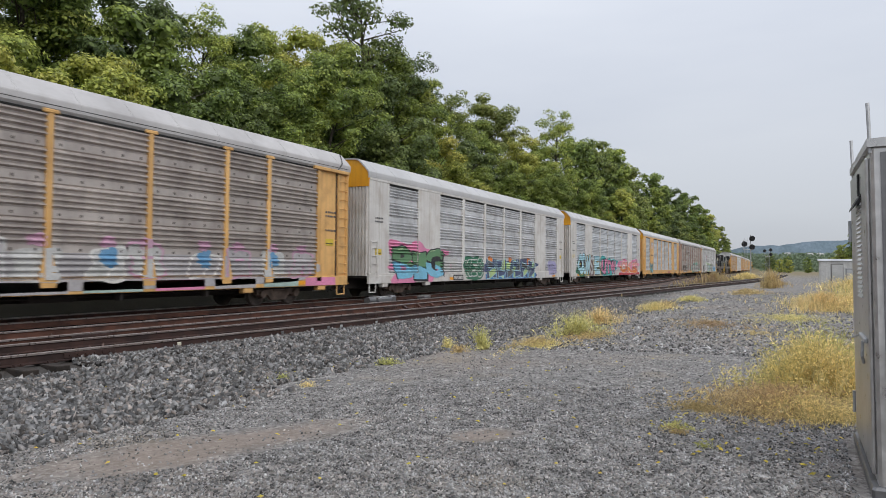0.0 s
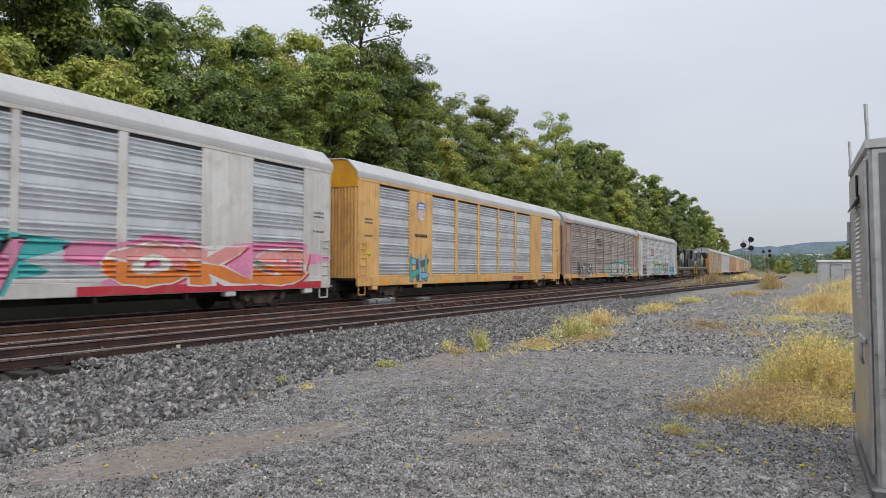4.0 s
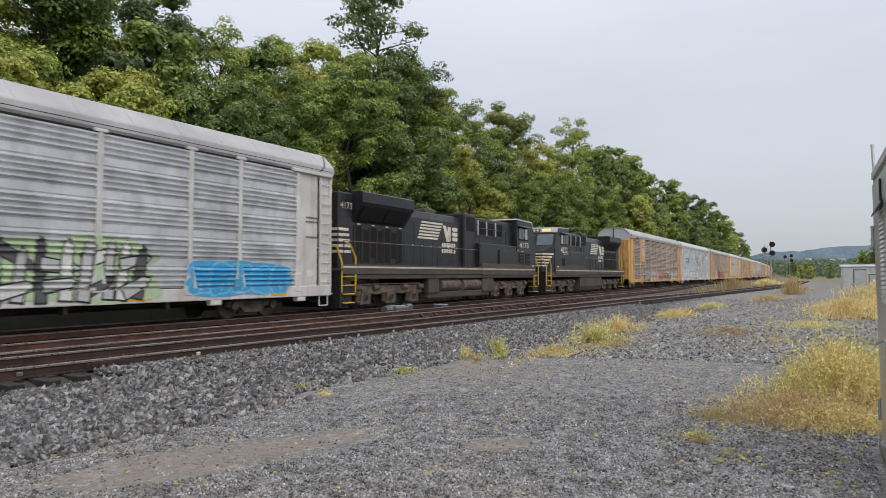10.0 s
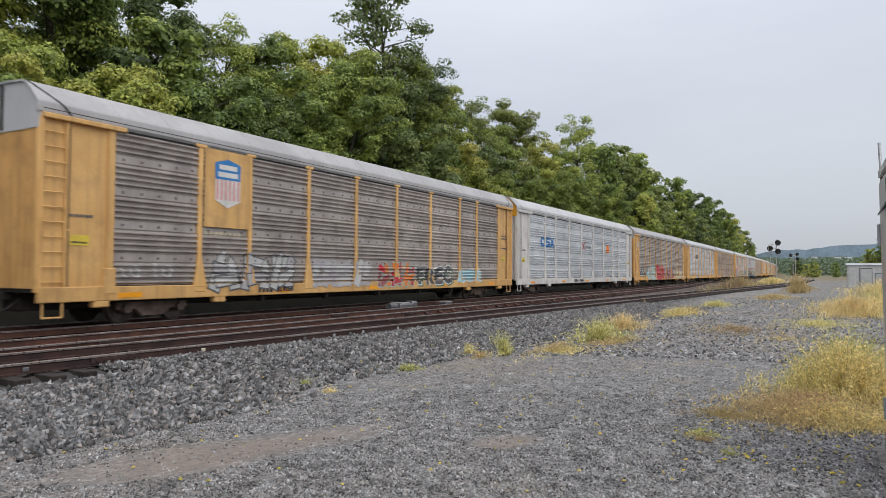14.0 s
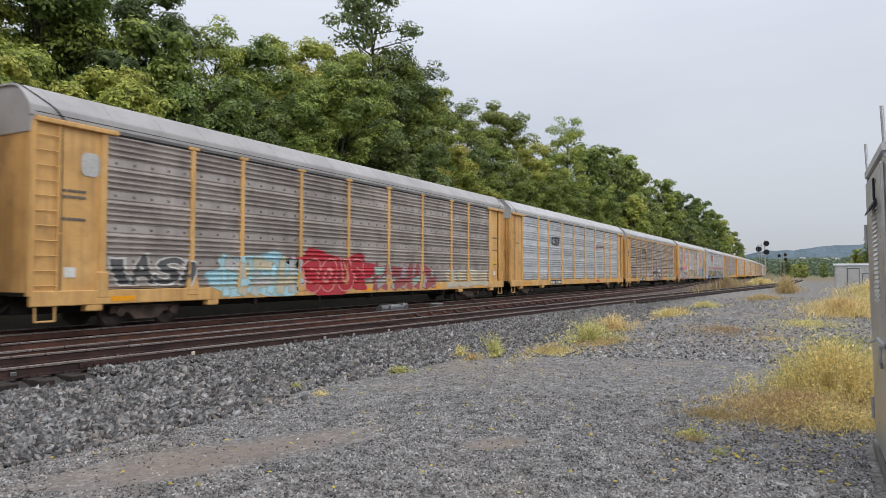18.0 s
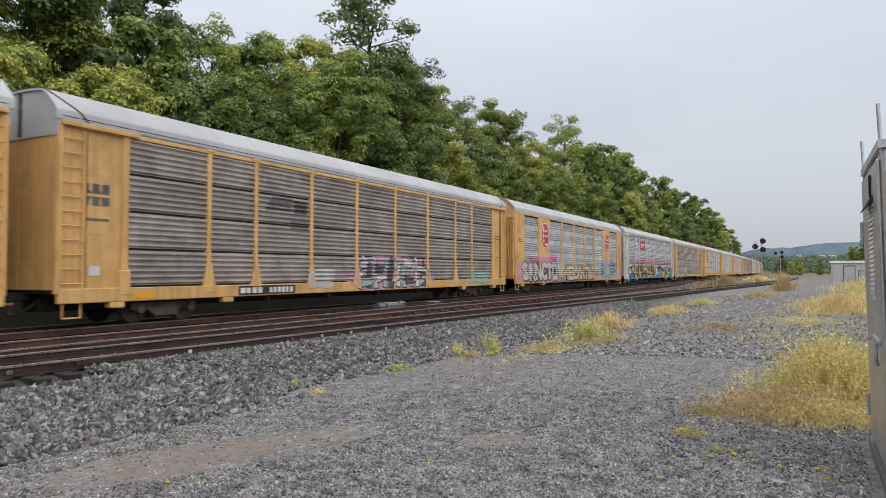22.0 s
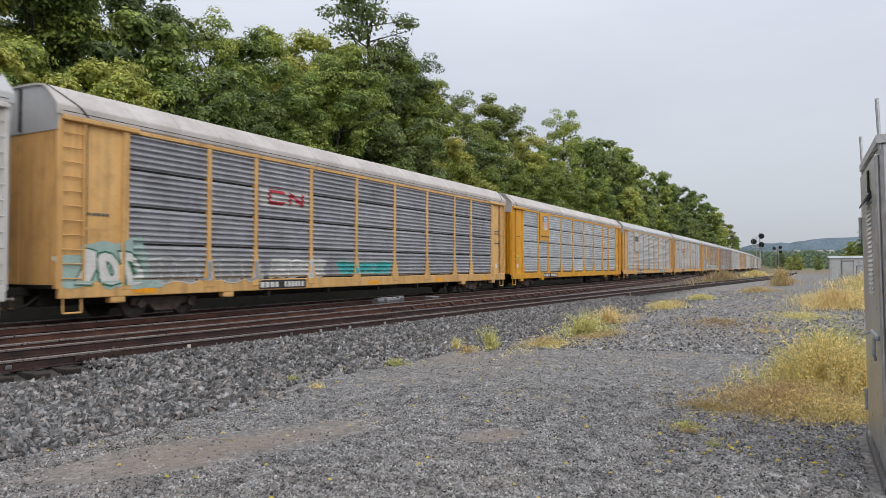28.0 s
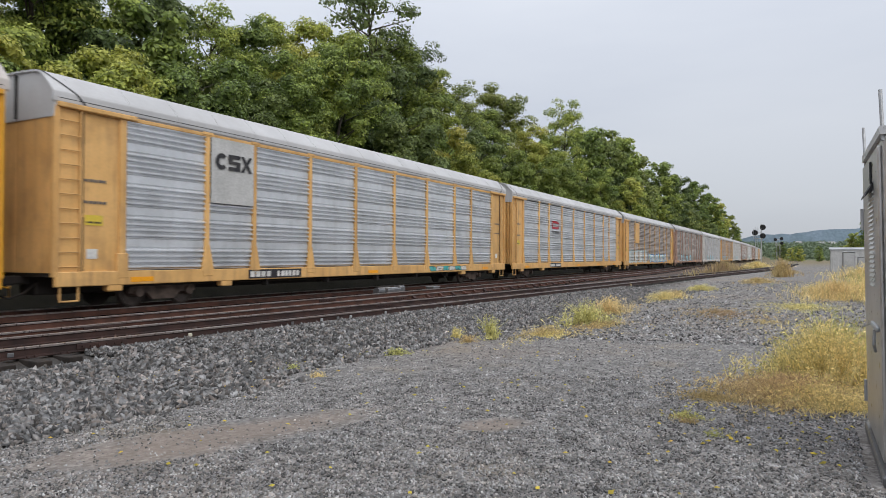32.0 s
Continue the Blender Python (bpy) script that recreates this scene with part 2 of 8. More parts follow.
def leaf_mat(name, cols, island=0.42):
    """Leaf colours spread over the plants, over whole branches and over single leaves."""
    m = bpy.data.materials.new(name)
    m.use_nodes = True
    n, l = m.node_tree.nodes, m.node_tree.links
    bs = n["Principled BSDF"]
    info, geo, co = n.new("ShaderNodeObjectInfo"), n.new("ShaderNodeNewGeometry"), n.new("ShaderNodeTexCoord")
    ns = n.new("ShaderNodeTexNoise")
    ns.inputs["Scale"].default_value, ns.inputs["Detail"].default_value = 0.33, 3
    sh = n.new("ShaderNodeVectorMath")
    sh.operation = "MULTIPLY_ADD"
    sh.inputs[1].default_value = (40, 30, 20)
    l.new(info.outputs["Random"], sh.inputs[0])
    l.new(co.outputs["Object"], sh.inputs[2])
    l.new(sh.outputs[0], ns.inputs["Vector"])
    a = n.new("ShaderNodeMath")
    a.operation = "MULTIPLY_ADD"
    a.inputs[1].default_value = 0.55
    l.new(info.outputs["Random"], a.inputs[0])
    b = n.new("ShaderNodeMath")
    b.operation = "MULTIPLY_ADD"
    b.inputs[1].default_value, b.inputs[2].default_value = 0.22, -0.32
    l.new(geo.outputs["Random Per Island"], b.inputs[0])
    c = n.new("ShaderNodeMath")
    c.operation = "MULTIPLY_ADD"
    c.inputs[1].default_value = 1.1
    l.new(ns.outputs["Fac"], c.inputs[0])
    l.new(b.outputs[0], c.inputs[2])
    l.new(c.outputs[0], a.inputs[2])
    rp = n.new("ShaderNodeValToRGB")
    for i, col in enumerate(cols):
        e = rp.color_ramp.elements[i] if i < 2 else rp.color_ramp.elements.new(0.5)
        e.color = (*col, 1)
    for i, e in enumerate(rp.color_ramp.elements):
        e.position = i / (len(cols) - 1)
    for i, col in enumerate(cols):
        rp.color_ramp.elements[i].color = (*col, 1)
    l.new(a.outputs[0], rp.inputs[0])
    v = n.new("ShaderNodeMapRange")
    v.inputs[3].default_value, v.inputs[4].default_value = 1 - island, 1 + island
    l.new(geo.outputs["Random Per Island"], v.inputs[0])
    k = n.new("ShaderNodeMix")
    k.data_type, k.blend_type = "RGBA", "MULTIPLY"
    k.inputs[0].default_value = 1
    l.new(rp.outputs[0], k.inputs[6])
    l.new(v.outputs[0], k.inputs[7])
    l.new(k.outputs[2], bs.inputs["Base Color"])
    bs.inputs["Roughness"].default_value, bs.inputs["Specular IOR Level"].default_value = 0.5, 0.35
    tr, ms = n.new("ShaderNodeBsdfTranslucent"), n.new("ShaderNodeMixShader")
    ms.inputs[0].default_value = 0.36
    l.new(k.outputs[2], tr.inputs[0])
    l.new(bs.outputs[0], ms.inputs[1])
    l.new(tr.outputs[0], ms.inputs[2])
    l.new(ms.outputs[0], n["Material Output"].inputs[0])
    return m


LEAF = leaf_mat("summer_leaves", [(0.062, 0.095, 0.034), (0.115, 0.168, 0.05), (0.215, 0.285, 0.072), (0.37, 0.42, 0.095), (0.46, 0.45, 0.11)])
LEAF_DARK = leaf_mat("dark_leaves", [(0.056, 0.082, 0.036), (0.098, 0.14, 0.05), (0.165, 0.215, 0.066), (0.28, 0.31, 0.085)])
LEAF_YELLOW = leaf_mat("turning_leaves", [(0.10, 0.145, 0.038), (0.18, 0.235, 0.05), (0.29, 0.325, 0.07), (0.50, 0.43, 0.10)])
WEED = leaf_mat("golden_weeds", [(0.52, 0.49, 0.17), (0.70, 0.60, 0.25), (0.82, 0.67, 0.32), (0.66, 0.49, 0.24)])
WEED_GREEN = leaf_mat("green_weeds", [(0.32, 0.36, 0.12), (0.50, 0.49, 0.18), (0.70, 0.61, 0.27)])
WEED_RUST = leaf_mat("rusty_weeds", [(0.50, 0.35, 0.20), (0.60, 0.43, 0.24), (0.56, 0.45, 0.21), (0.36, 0.25, 0.15)])
# distance haze is mixed into these leaf colours
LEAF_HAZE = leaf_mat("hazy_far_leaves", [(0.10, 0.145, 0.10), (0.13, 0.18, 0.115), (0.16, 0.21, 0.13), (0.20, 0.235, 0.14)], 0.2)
FALLEN = leaf_mat("fallen_leaves", [(0.52, 0.50, 0.10), (0.62, 0.54, 0.08), (0.62, 0.48, 0.06), (0.44, 0.24, 0.09)])


# ---- builders ----
class Geo:
    """Collects faces for one mesh."""

    def __init__(self):
        self.v, self.f = [], []

    def add(self, verts, faces):
        k = len(self.v)
        self.v += [tuple(p) for p in verts]
        self.f += [tuple(i + k for i in q) for q in faces]
        return self

    def box(self, x0, x1, y0, y1, z0, z1, c=0.0):
        """A block, its long edges chamfered by c."""
        if x0 > x1:
            x0, x1 = x1, x0
        if y0 > y1:
            y0, y1 = y1, y0
        if c <= 0:
            v = [(x, y, z) for z in (z0, z1) for y in (y0, y1) for x in (x0, x1)]
            return self.add(v, [(0, 2, 3, 1), (4, 5, 7, 6), (0, 1, 5, 4), (2, 6, 7, 3), (0, 4, 6, 2), (1, 3, 7, 5)])
        c = min(c, (x1 - x0) * 0.45, (y1 - y0) * 0.45, (z1 - z0) * 0.45)
        ring = lambda a, z: [(x0 + a + c, y0 + a, z), (x1 - a - c, y0 + a, z), (x1 - a, y0 + a + c, z), (x1 - a, y1 - a - c, z), (x1 - a - c, y1 - a, z), (x0 + a + c, y1 - a, z), (x0 + a, y1 - a - c, z), (x0 + a, y0 + a + c, z)]
        v = ring(c * 0.6, z0) + ring(0, z0 + c) + ring(0, z1 - c) + ring(c * 0.6, z1)
        f = [tuple(reversed(range(8))), tuple(range(24, 32))]
        for r in range(3):
            f += [(r * 8 + i, r * 8 + (i + 1) % 8, r * 8 + 8 + (i + 1) % 8, r * 8 + 8 + i) for i in range(8)]
        return self.add(v, f)

    def tube(self, p, q, r, n=8, r2=None):
        """A round bar from p to q."""
        p, q = Vector(p), Vector(q)
        d = (q - p).normalized()
        u = d.orthogonal().normalized()
        w = d.cross(u)
        r2 = r if r2 is None else r2
        ring = lambda c, s: [c + (u * math.cos(a) + w * math.sin(a)) * s for a in (2 * math.pi * i / n for i in range(n))]
        return self.add(ring(p, r) + ring(q, r2), [(i, (i + 1) % n, n + (i + 1) % n, n + i) for i in range(n)] + [tuple(reversed(range(n))), tuple(range(n, 2 * n))])

    def bar(self, pts, r, n=6):
        for a, b in zip(pts, pts[1:]):
            self.tube(a, b, r, n)
        return self

    def prism(self, profile, a0, a1, axis="y", closed=True):
        """A flat outline drawn out along an axis. For y the outline is (x, z), for x (y, z), for z (x, y)."""
        put = {"y": lambda p, a: (p[0], a, p[1]), "x": lambda p, a: (a, p[0], p[1]), "z": lambda p, a: (p[0], p[1], a)}[axis]
        n = len(profile)
        v = [put(p, a) for a in (a0, a1) for p in profile]
        f = [(i, (i + 1) % n, n + (i + 1) % n, n + i) for i in range(n if closed else n - 1)]
        if closed:
            f += [tuple(reversed(range(n))), tuple(range(n, 2 * n))]
        return self.add(v, f)

    def mesh(self, name, material, smooth=False):
        me = bpy.data.meshes.new(name)
        me.from_pydata(self.v, [], self.f)
        if material:
            me.materials.append(material)
        bm = bmesh.new()
        bm.from_mesh(me)
        bmesh.ops.recalc_face_normals(bm, faces=bm.faces)
        bm.to_mesh(me)
        bm.free()
        if smooth:
            me.polygons.foreach_set("use_smooth", [True] * len(me.polygons))
        return me


CACHE = {}


def part(name, geo, material, parent, label="", at=None, key=None, smooth=False):
    """ONE mesh object under a thing or under a part; alike pieces share a mesh by key."""
    if isinstance(geo, bpy.types.Mesh):
        me = geo
    elif key is not None and (key, material.name) in CACHE:
        me = CACHE[(key, material.name)]
    else:
        me = (geo() if callable(geo) else geo).mesh(name, material, smooth)
        if key is not None:
            CACHE[(key, material.name)] = me
    ob = new(name, me)
    ob.parent = parent
    if at is not None:
        ob.matrix_local = at if isinstance(at, Matrix) else Matrix.Translation(at)
    return tagged(ob, label)


def empty(name, m, label, category, group="", kind=""):
    ob = new(name)
    ob.empty_display_size = 0.2
    ob.matrix_world = m
    return tagged(ob, label, category, group, kind)


def strew(name, verts, faces, material, smooth=False):
    """One large mesh from arrays."""
    me = bpy.data.meshes.new(name)
    me.from_pydata(verts, [], faces) if isinstance(verts, list) else fill(me, verts, faces)
    me.materials.append(material)
    if smooth:
        me.polygons.foreach_set("use_smooth", [True] * len(me.polygons))
    return me


def fill(me, verts, faces):
    n, k = len(faces), faces.shape[1]
    me.vertices.add(len(verts))
    me.vertices.foreach_set("co", verts.astype(np.float32).ravel())
    me.loops.add(n * k)
    me.loops.foreach_set("vertex_index", faces.astype(np.int32).ravel())
    me.polygons.add(n)
    me.polygons.foreach_set("loop_start", np.arange(0, n * k, k, dtype=np.int32))
    me.update(calc_edges=True)
    me.validate()


# ---- the ground ----
RAIL_Z = 0.19
TRACK_X, MIDDLE_X = -17.55, -13.95
SIDING = [(-60, -15.0), (-20, -13.6), (6, -11.65), (12.5, -11.3), (45, -9.25), (52, -8.85), (72, -7.1), (90, -5.5), (126, -4.0), (180, -3.3), (260, -3.9), (420, -8)]


def siding_x(y):
    ys, xs = zip(*SIDING)
    k = [np.interp(y + d, ys, xs) for d in (-9, -5, 0, 5, 9)]
    return float(sum(k) / 5)


def bend(s):
    """How far the main line has swung away from the straight at s metres."""
    return max(0.0, s - 90) ** 2 / 16000


def main_x(y):
    return TRACK_X - bend(y)


def middle_x(y):
    k = min(1, max(0, (y - 62) / 70))
    k = k * k * (3 - 2 * k)
    return MIDDLE_X + (main_x(y) - MIDDLE_X) * k


def ground_z(x, y):
    """Height of the ground: the lot, the ballast bed, the wooded bank behind the line."""
    sx = siding_x(y)
    edge = sx + 1.75
    z = 0.0
    if x > edge:
        k = min(1, (x - edge) / 1.3)
        z = -0.03 - 0.07 * min(1, max(0, (8.3 - y) / 1.5)) * (1 - k) - 0.09 * k * k * (3 - 2 * k)
        z += 0.12 * min(1, max(0, (x - edge - 1.5) / 5.0)) * (1 if y < 60 else 1)
    elif x > sx + 0.9:
        z = -0.03 - 0.07 * min(1, max(0, (8.3 - y) / 1.5))
    elif x > -19.6:
        z = -0.03
    else:
        # steep rise added to block lit shrubs from view under the cars
        k = max(0, -19.6 - x)
        z = -0.03 + 1.05 * min(1, k / 1.8) + max(0, k - 3) * 0.24
        z = min(z, 13.0)
    return z + 0.012 * noise.noise(Vector((x * 0.5, y * 0.5, 0)))


def ground():
    xs = sorted({*np.arange(-24, 6, 0.3).round(2), *np.arange(-60, -24, 2.0), *np.arange(6, 40, 2.0), -3000, -1500, -700, -300, -150, -90, 60, 100, 200, 500, 1200, 3000})
    ys = sorted({*np.arange(-10, 45, 0.5), *np.arange(45, 140, 2.0), *np.arange(140, 460, 10.0), -3000, -1200, -500, -200, -100, -60, -30, -20, 600, 900, 1500, 3000})
    nx = len(xs)
    v = np.array([(x, y, ground_z(x, y) if abs(x) < 400 else (13 if x < 0 else 0)) for y in ys for x in xs])
    f = np.array([(j * nx + i, j * nx + i + 1, (j + 1) * nx + i + 1, (j + 1) * nx + i) for j in range(len(ys) - 1) for i in range(nx - 1)])
    m = bpy.data.materials.new("gravel_lot")
    m.use_nodes = True
    n, l = m.node_tree.nodes, m.node_tree.links
    bs = n["Principled BSDF"]
    co = n.new("ShaderNodeTexCoord")

    def tex(kind, scale, detail=None):
        t = n.new(kind)
        t.inputs["Scale"].default_value = scale
        if detail is not None:
            t.inputs["Detail"].default_value = detail
        l.new(co.outputs["Object"], t.inputs["Vector"])
        return t

    def rng(sock, a, b, c=0.0, d=1.0):
        r = n.new("ShaderNodeMapRange")
        for i, val in enumerate((a, b, c, d)):
            r.inputs[1 + i].default_value = val
        l.new(sock, r.inputs[0])
        return r.outputs[0]

    def mixc(fac, a, b, kind="MIX"):
        k = n.new("ShaderNodeMix")
        k.data_type, k.blend_type = "RGBA", kind
        for i, val in ((0, fac), (6, a), (7, b)):
            if isinstance(val, (tuple, float, int)):
                k.inputs[i].default_value = (*val, 1) if isinstance(val, tuple) else val
            else:
                l.new(val, k.inputs[i])
        return k.outputs[2]

    vor, vor2 = tex("ShaderNodeTexVoronoi", 34), tex("ShaderNodeTexVoronoi", 13)
    big, mid, fine = tex("ShaderNodeTexNoise", 0.22, 5), tex("ShaderNodeTexNoise", 1.3, 6), tex("ShaderNodeTexNoise", 60, 3)
    clot, grit = tex("ShaderNodeTexNoise", 4.5, 4), tex("ShaderNodeTexNoise", 15, 4)
    col = mixc(rng(vor.outputs["Color"], 0.1, 0.9), (0.070, 0.067, 0.064), (0.40, 0.38, 0.358))
    col = mixc(rng(vor2.outputs["Color"], 0.2, 0.8, 0.0, 0.45), col, (0.134, 0.13, 0.128))
    col = mixc(rng(vor2.outputs["Distance"], 0.0, 0.09, 0.4, 0.0), col, (0.045, 0.045, 0.046))
    col = mixc(1.0, col, rng(clot.outputs["Fac"], 0.3, 0.7, 0.68, 1.28), "MULTIPLY")
    col = mixc(1.0, col, rng(grit.outputs["Fac"], 0.3, 0.7, 0.66, 1.34), "MULTIPLY")
    col = mixc(rng(mid.outputs["Fac"], 0.4, 0.7, 0.0, 0.4), col, (0.145, 0.14, 0.137))
    dirt = rng(big.outputs["Fac"], 0.5, 0.66, 0.0, 0.5)
    col = mixc(dirt, col, (0.25, 0.205, 0.17))
    tan = tex("ShaderNodeTexNoise", 0.75, 6)
    col = mixc(rng(tan.outputs["Fac"], 0.56, 0.72, 0.0, 0.5), col, (0.27, 0.22, 0.155))
    # two worn patches of bare brown dirt
    for cx, cy, rx, ry, turn in ((-4.8, 4.7, 1.7, 0.6, 1.15), (-2.7, 6.15, 0.4, 0.28, 0.9)):
        mp, ln = n.new("ShaderNodeMapping"), n.new("ShaderNodeVectorMath")
        mp.vector_type = "TEXTURE"
        mp.inputs["Location"].default_value, mp.inputs["Rotation"].default_value, mp.inputs["Scale"].default_value = (cx, cy, 0), (0, 0, turn), (rx, ry, 50)
        l.new(co.outputs["Object"], mp.inputs[0])
        ln.operation = "LENGTH"
        l.new(mp.outputs[0], ln.inputs[0])
        wob = n.new("ShaderNodeMath")
        wob.operation = "MULTIPLY_ADD"
        wob.inputs[1].default_value = 1.1
        l.new(mid.outputs["Fac"], wob.inputs[0])
        l.new(ln.outputs["Value"], wob.inputs[2])
        col = mixc(rng(wob.outputs[0], 1.6, 1.0, 0.0, 0.75), col, mixc(grit.outputs["Fac"], (0.17, 0.135, 0.11), (0.30, 0.245, 0.205)))
    # rust-brown dust in the bed of the tracks
    sep = n.new("ShaderNodeSeparateXYZ")
    l.new(co.outputs["Object"], sep.inputs[0])
    jit = n.new("ShaderNodeMath")
    jit.operation = "MULTIPLY_ADD"
    jit.inputs[1].default_value = 2.4
    l.new(mid.outputs["Fac"], jit.inputs[0])
    l.new(sep.outputs[0], jit.inputs[2])
    # near-black base paints the shade in the gaps between ballast stones
    shoulder = rng(jit.outputs[0], -5.4, -6.6, 0.0, 0.85)
    col = mixc(shoulder, col, (0.036, 0.034, 0.032))
    bed = rng(jit.outputs[0], -9.6, -10.6)
    col = mixc(bed, col, mixc(rng(vor.outputs["Color"], 0.1, 0.9), (0.055, 0.038, 0.031), (0.155, 0.112, 0.095)))
    # dark bank soil, darkened further to paint the shade under and behind the train
    soil_and_shade = rng(jit.outputs[0], -17.0, -18.4)
    col = mixc(soil_and_shade, col, mixc(mid.outputs["Fac"], (0.016, 0.016, 0.011), (0.045, 0.038, 0.025)))
    # grass takes over far off
    dist = n.new("ShaderNodeVectorMath")
    dist.operation = "LENGTH"
    l.new(co.outputs["Object"], dist.inputs[0])
    far = rng(dist.outputs["Value"], 130, 240)
    col = mixc(far, col, mixc(big.outputs["Fac"], (0.15, 0.125, 0.07), (0.24, 0.195, 0.115)))
    l.new(col, bs.inputs["Base Color"])
    bs.inputs["Roughness"].default_value = 0.88
    bs.inputs["Specular IOR Level"].default_value = 0.25
    hgt = n.new("ShaderNodeMath")
    hgt.operation = "ADD"
    l.new(rng(vor.outputs["Distance"], 0, 0.03, 1, 0), hgt.inputs[0])
    l.new(fine.outputs["Fac"], hgt.inputs[1])
    bp = n.new("ShaderNodeBump")
    bp.inputs["Strength"].default_value, bp.inputs["Distance"].default_value = 0.7, 0.02
    l.new(hgt.outputs[0], bp.inputs["Height"])
    l.new(bp.outputs[0], bs.inputs["Normal"])
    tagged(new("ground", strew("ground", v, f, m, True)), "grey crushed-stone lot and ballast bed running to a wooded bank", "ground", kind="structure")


ground()

# ---- tracks ----
HEAD = [(-0.036, 0.135), (-0.036, 0.165), (-0.03, 0.172), (0.03, 0.172), (0.036, 0.165), (0.036, 0.135)]
FOOT = [(-0.07, 0.0), (-0.07, 0.012), (-0.012, 0.03), (-0.010, 0.12), (-0.036, 0.135), (0.036, 0.135), (0.010, 0.12), (0.012, 0.03), (0.07, 0.012), (0.07, 0.0)]


def sweep(profile, line, dx):
    """A profile carried along a line of (x, y), set off sideways by dx, its top at the height of the rails."""
    g = Geo()
    n, rings = len(profile), []
    for i, (x, y) in enumerate(line):
        a, b = line[max(0, i - 1)], line[min(len(line) - 1, i + 1)]
        d = Vector((b[0] - a[0], b[1] - a[1])).normalized()
        rings.append([(x + d.y * (dx + p[0]), y - d.x * (dx + p[0]), RAIL_Z - 0.172 + p[1]) for p in profile])
    f = [(r * n + i, r * n + (i + 1) % n, (r + 1) * n + (i + 1) % n, (r + 1) * n + i) for r in range(len(line) - 1) for i in range(n)]
    f += [tuple(reversed(range(n))), tuple(range((len(line) - 1) * n, len(line) * n))]
    return g.add([p for r in rings for p in r], f)


def track(name, fx, y0, y1, step, label, body):
    ob = empty(name, pose(0, 0, 0), label, "railway track", kind="structure")
    ys = np.arange(y0, y1 + step, step)
    line = [(fx(y), float(y)) for y in ys]
    for dx in (-0.755, 0.755):
        r = part("rail", sweep(FOOT, line, dx), body, ob)
        part("rail_head", sweep(HEAD, line, dx), RAIL_TOP, r, "worn steel running surface")
    return ob


main_track = track("main_track", main_x, -320, 460, 10, "steel main-line track under the passing train", RAIL_RUST)
middle_track = track("middle_track", middle_x, -320, 128, 6, "rust-brown jointed track with switch points beside the main line", RAIL_RUST)
side_track = track("side_track", siding_x, -60, 415, 3, "dark oily siding track curving away over the gravel", RAIL_DARK)


def ties(parent, fx, y0, y1, joined_to, long=2.6):
    rnd = random.Random(len(parent.name))
    def one():
        return Geo().box(-1.3, 1.3, -0.115, 0.115, -0.17, 0.0, 0.012)
    y = y0
    rest = Geo()
    while y < joined_to:
        x = fx(y)
        if y < y1:
            slope = math.degrees(math.atan(-(fx(y + 1) - fx(y - 1)) / 2))
            part("tie", one, TIE, parent, at=pose(x + rnd.uniform(-0.06, 0.06), y, 0.012 + rnd.uniform(-0.008, 0.0), 0, 0, slope + rnd.uniform(-0.7, 0.7)), key="tie")
        else:
            rest.box(x - 1.3, x + 1.3, y - 0.115, y + 0.115, -0.15, 0.008)
        y += 0.53
    if rest.v:
        tagged(part("distant_ties", rest, TIE, parent), kind="stuff")


ties(side_track, siding_x, -2.0, 62, 190)
ties(middle_track, middle_x, -2.0, 50, 120)
ties(main_track, main_x, 0.0, 40, 200)


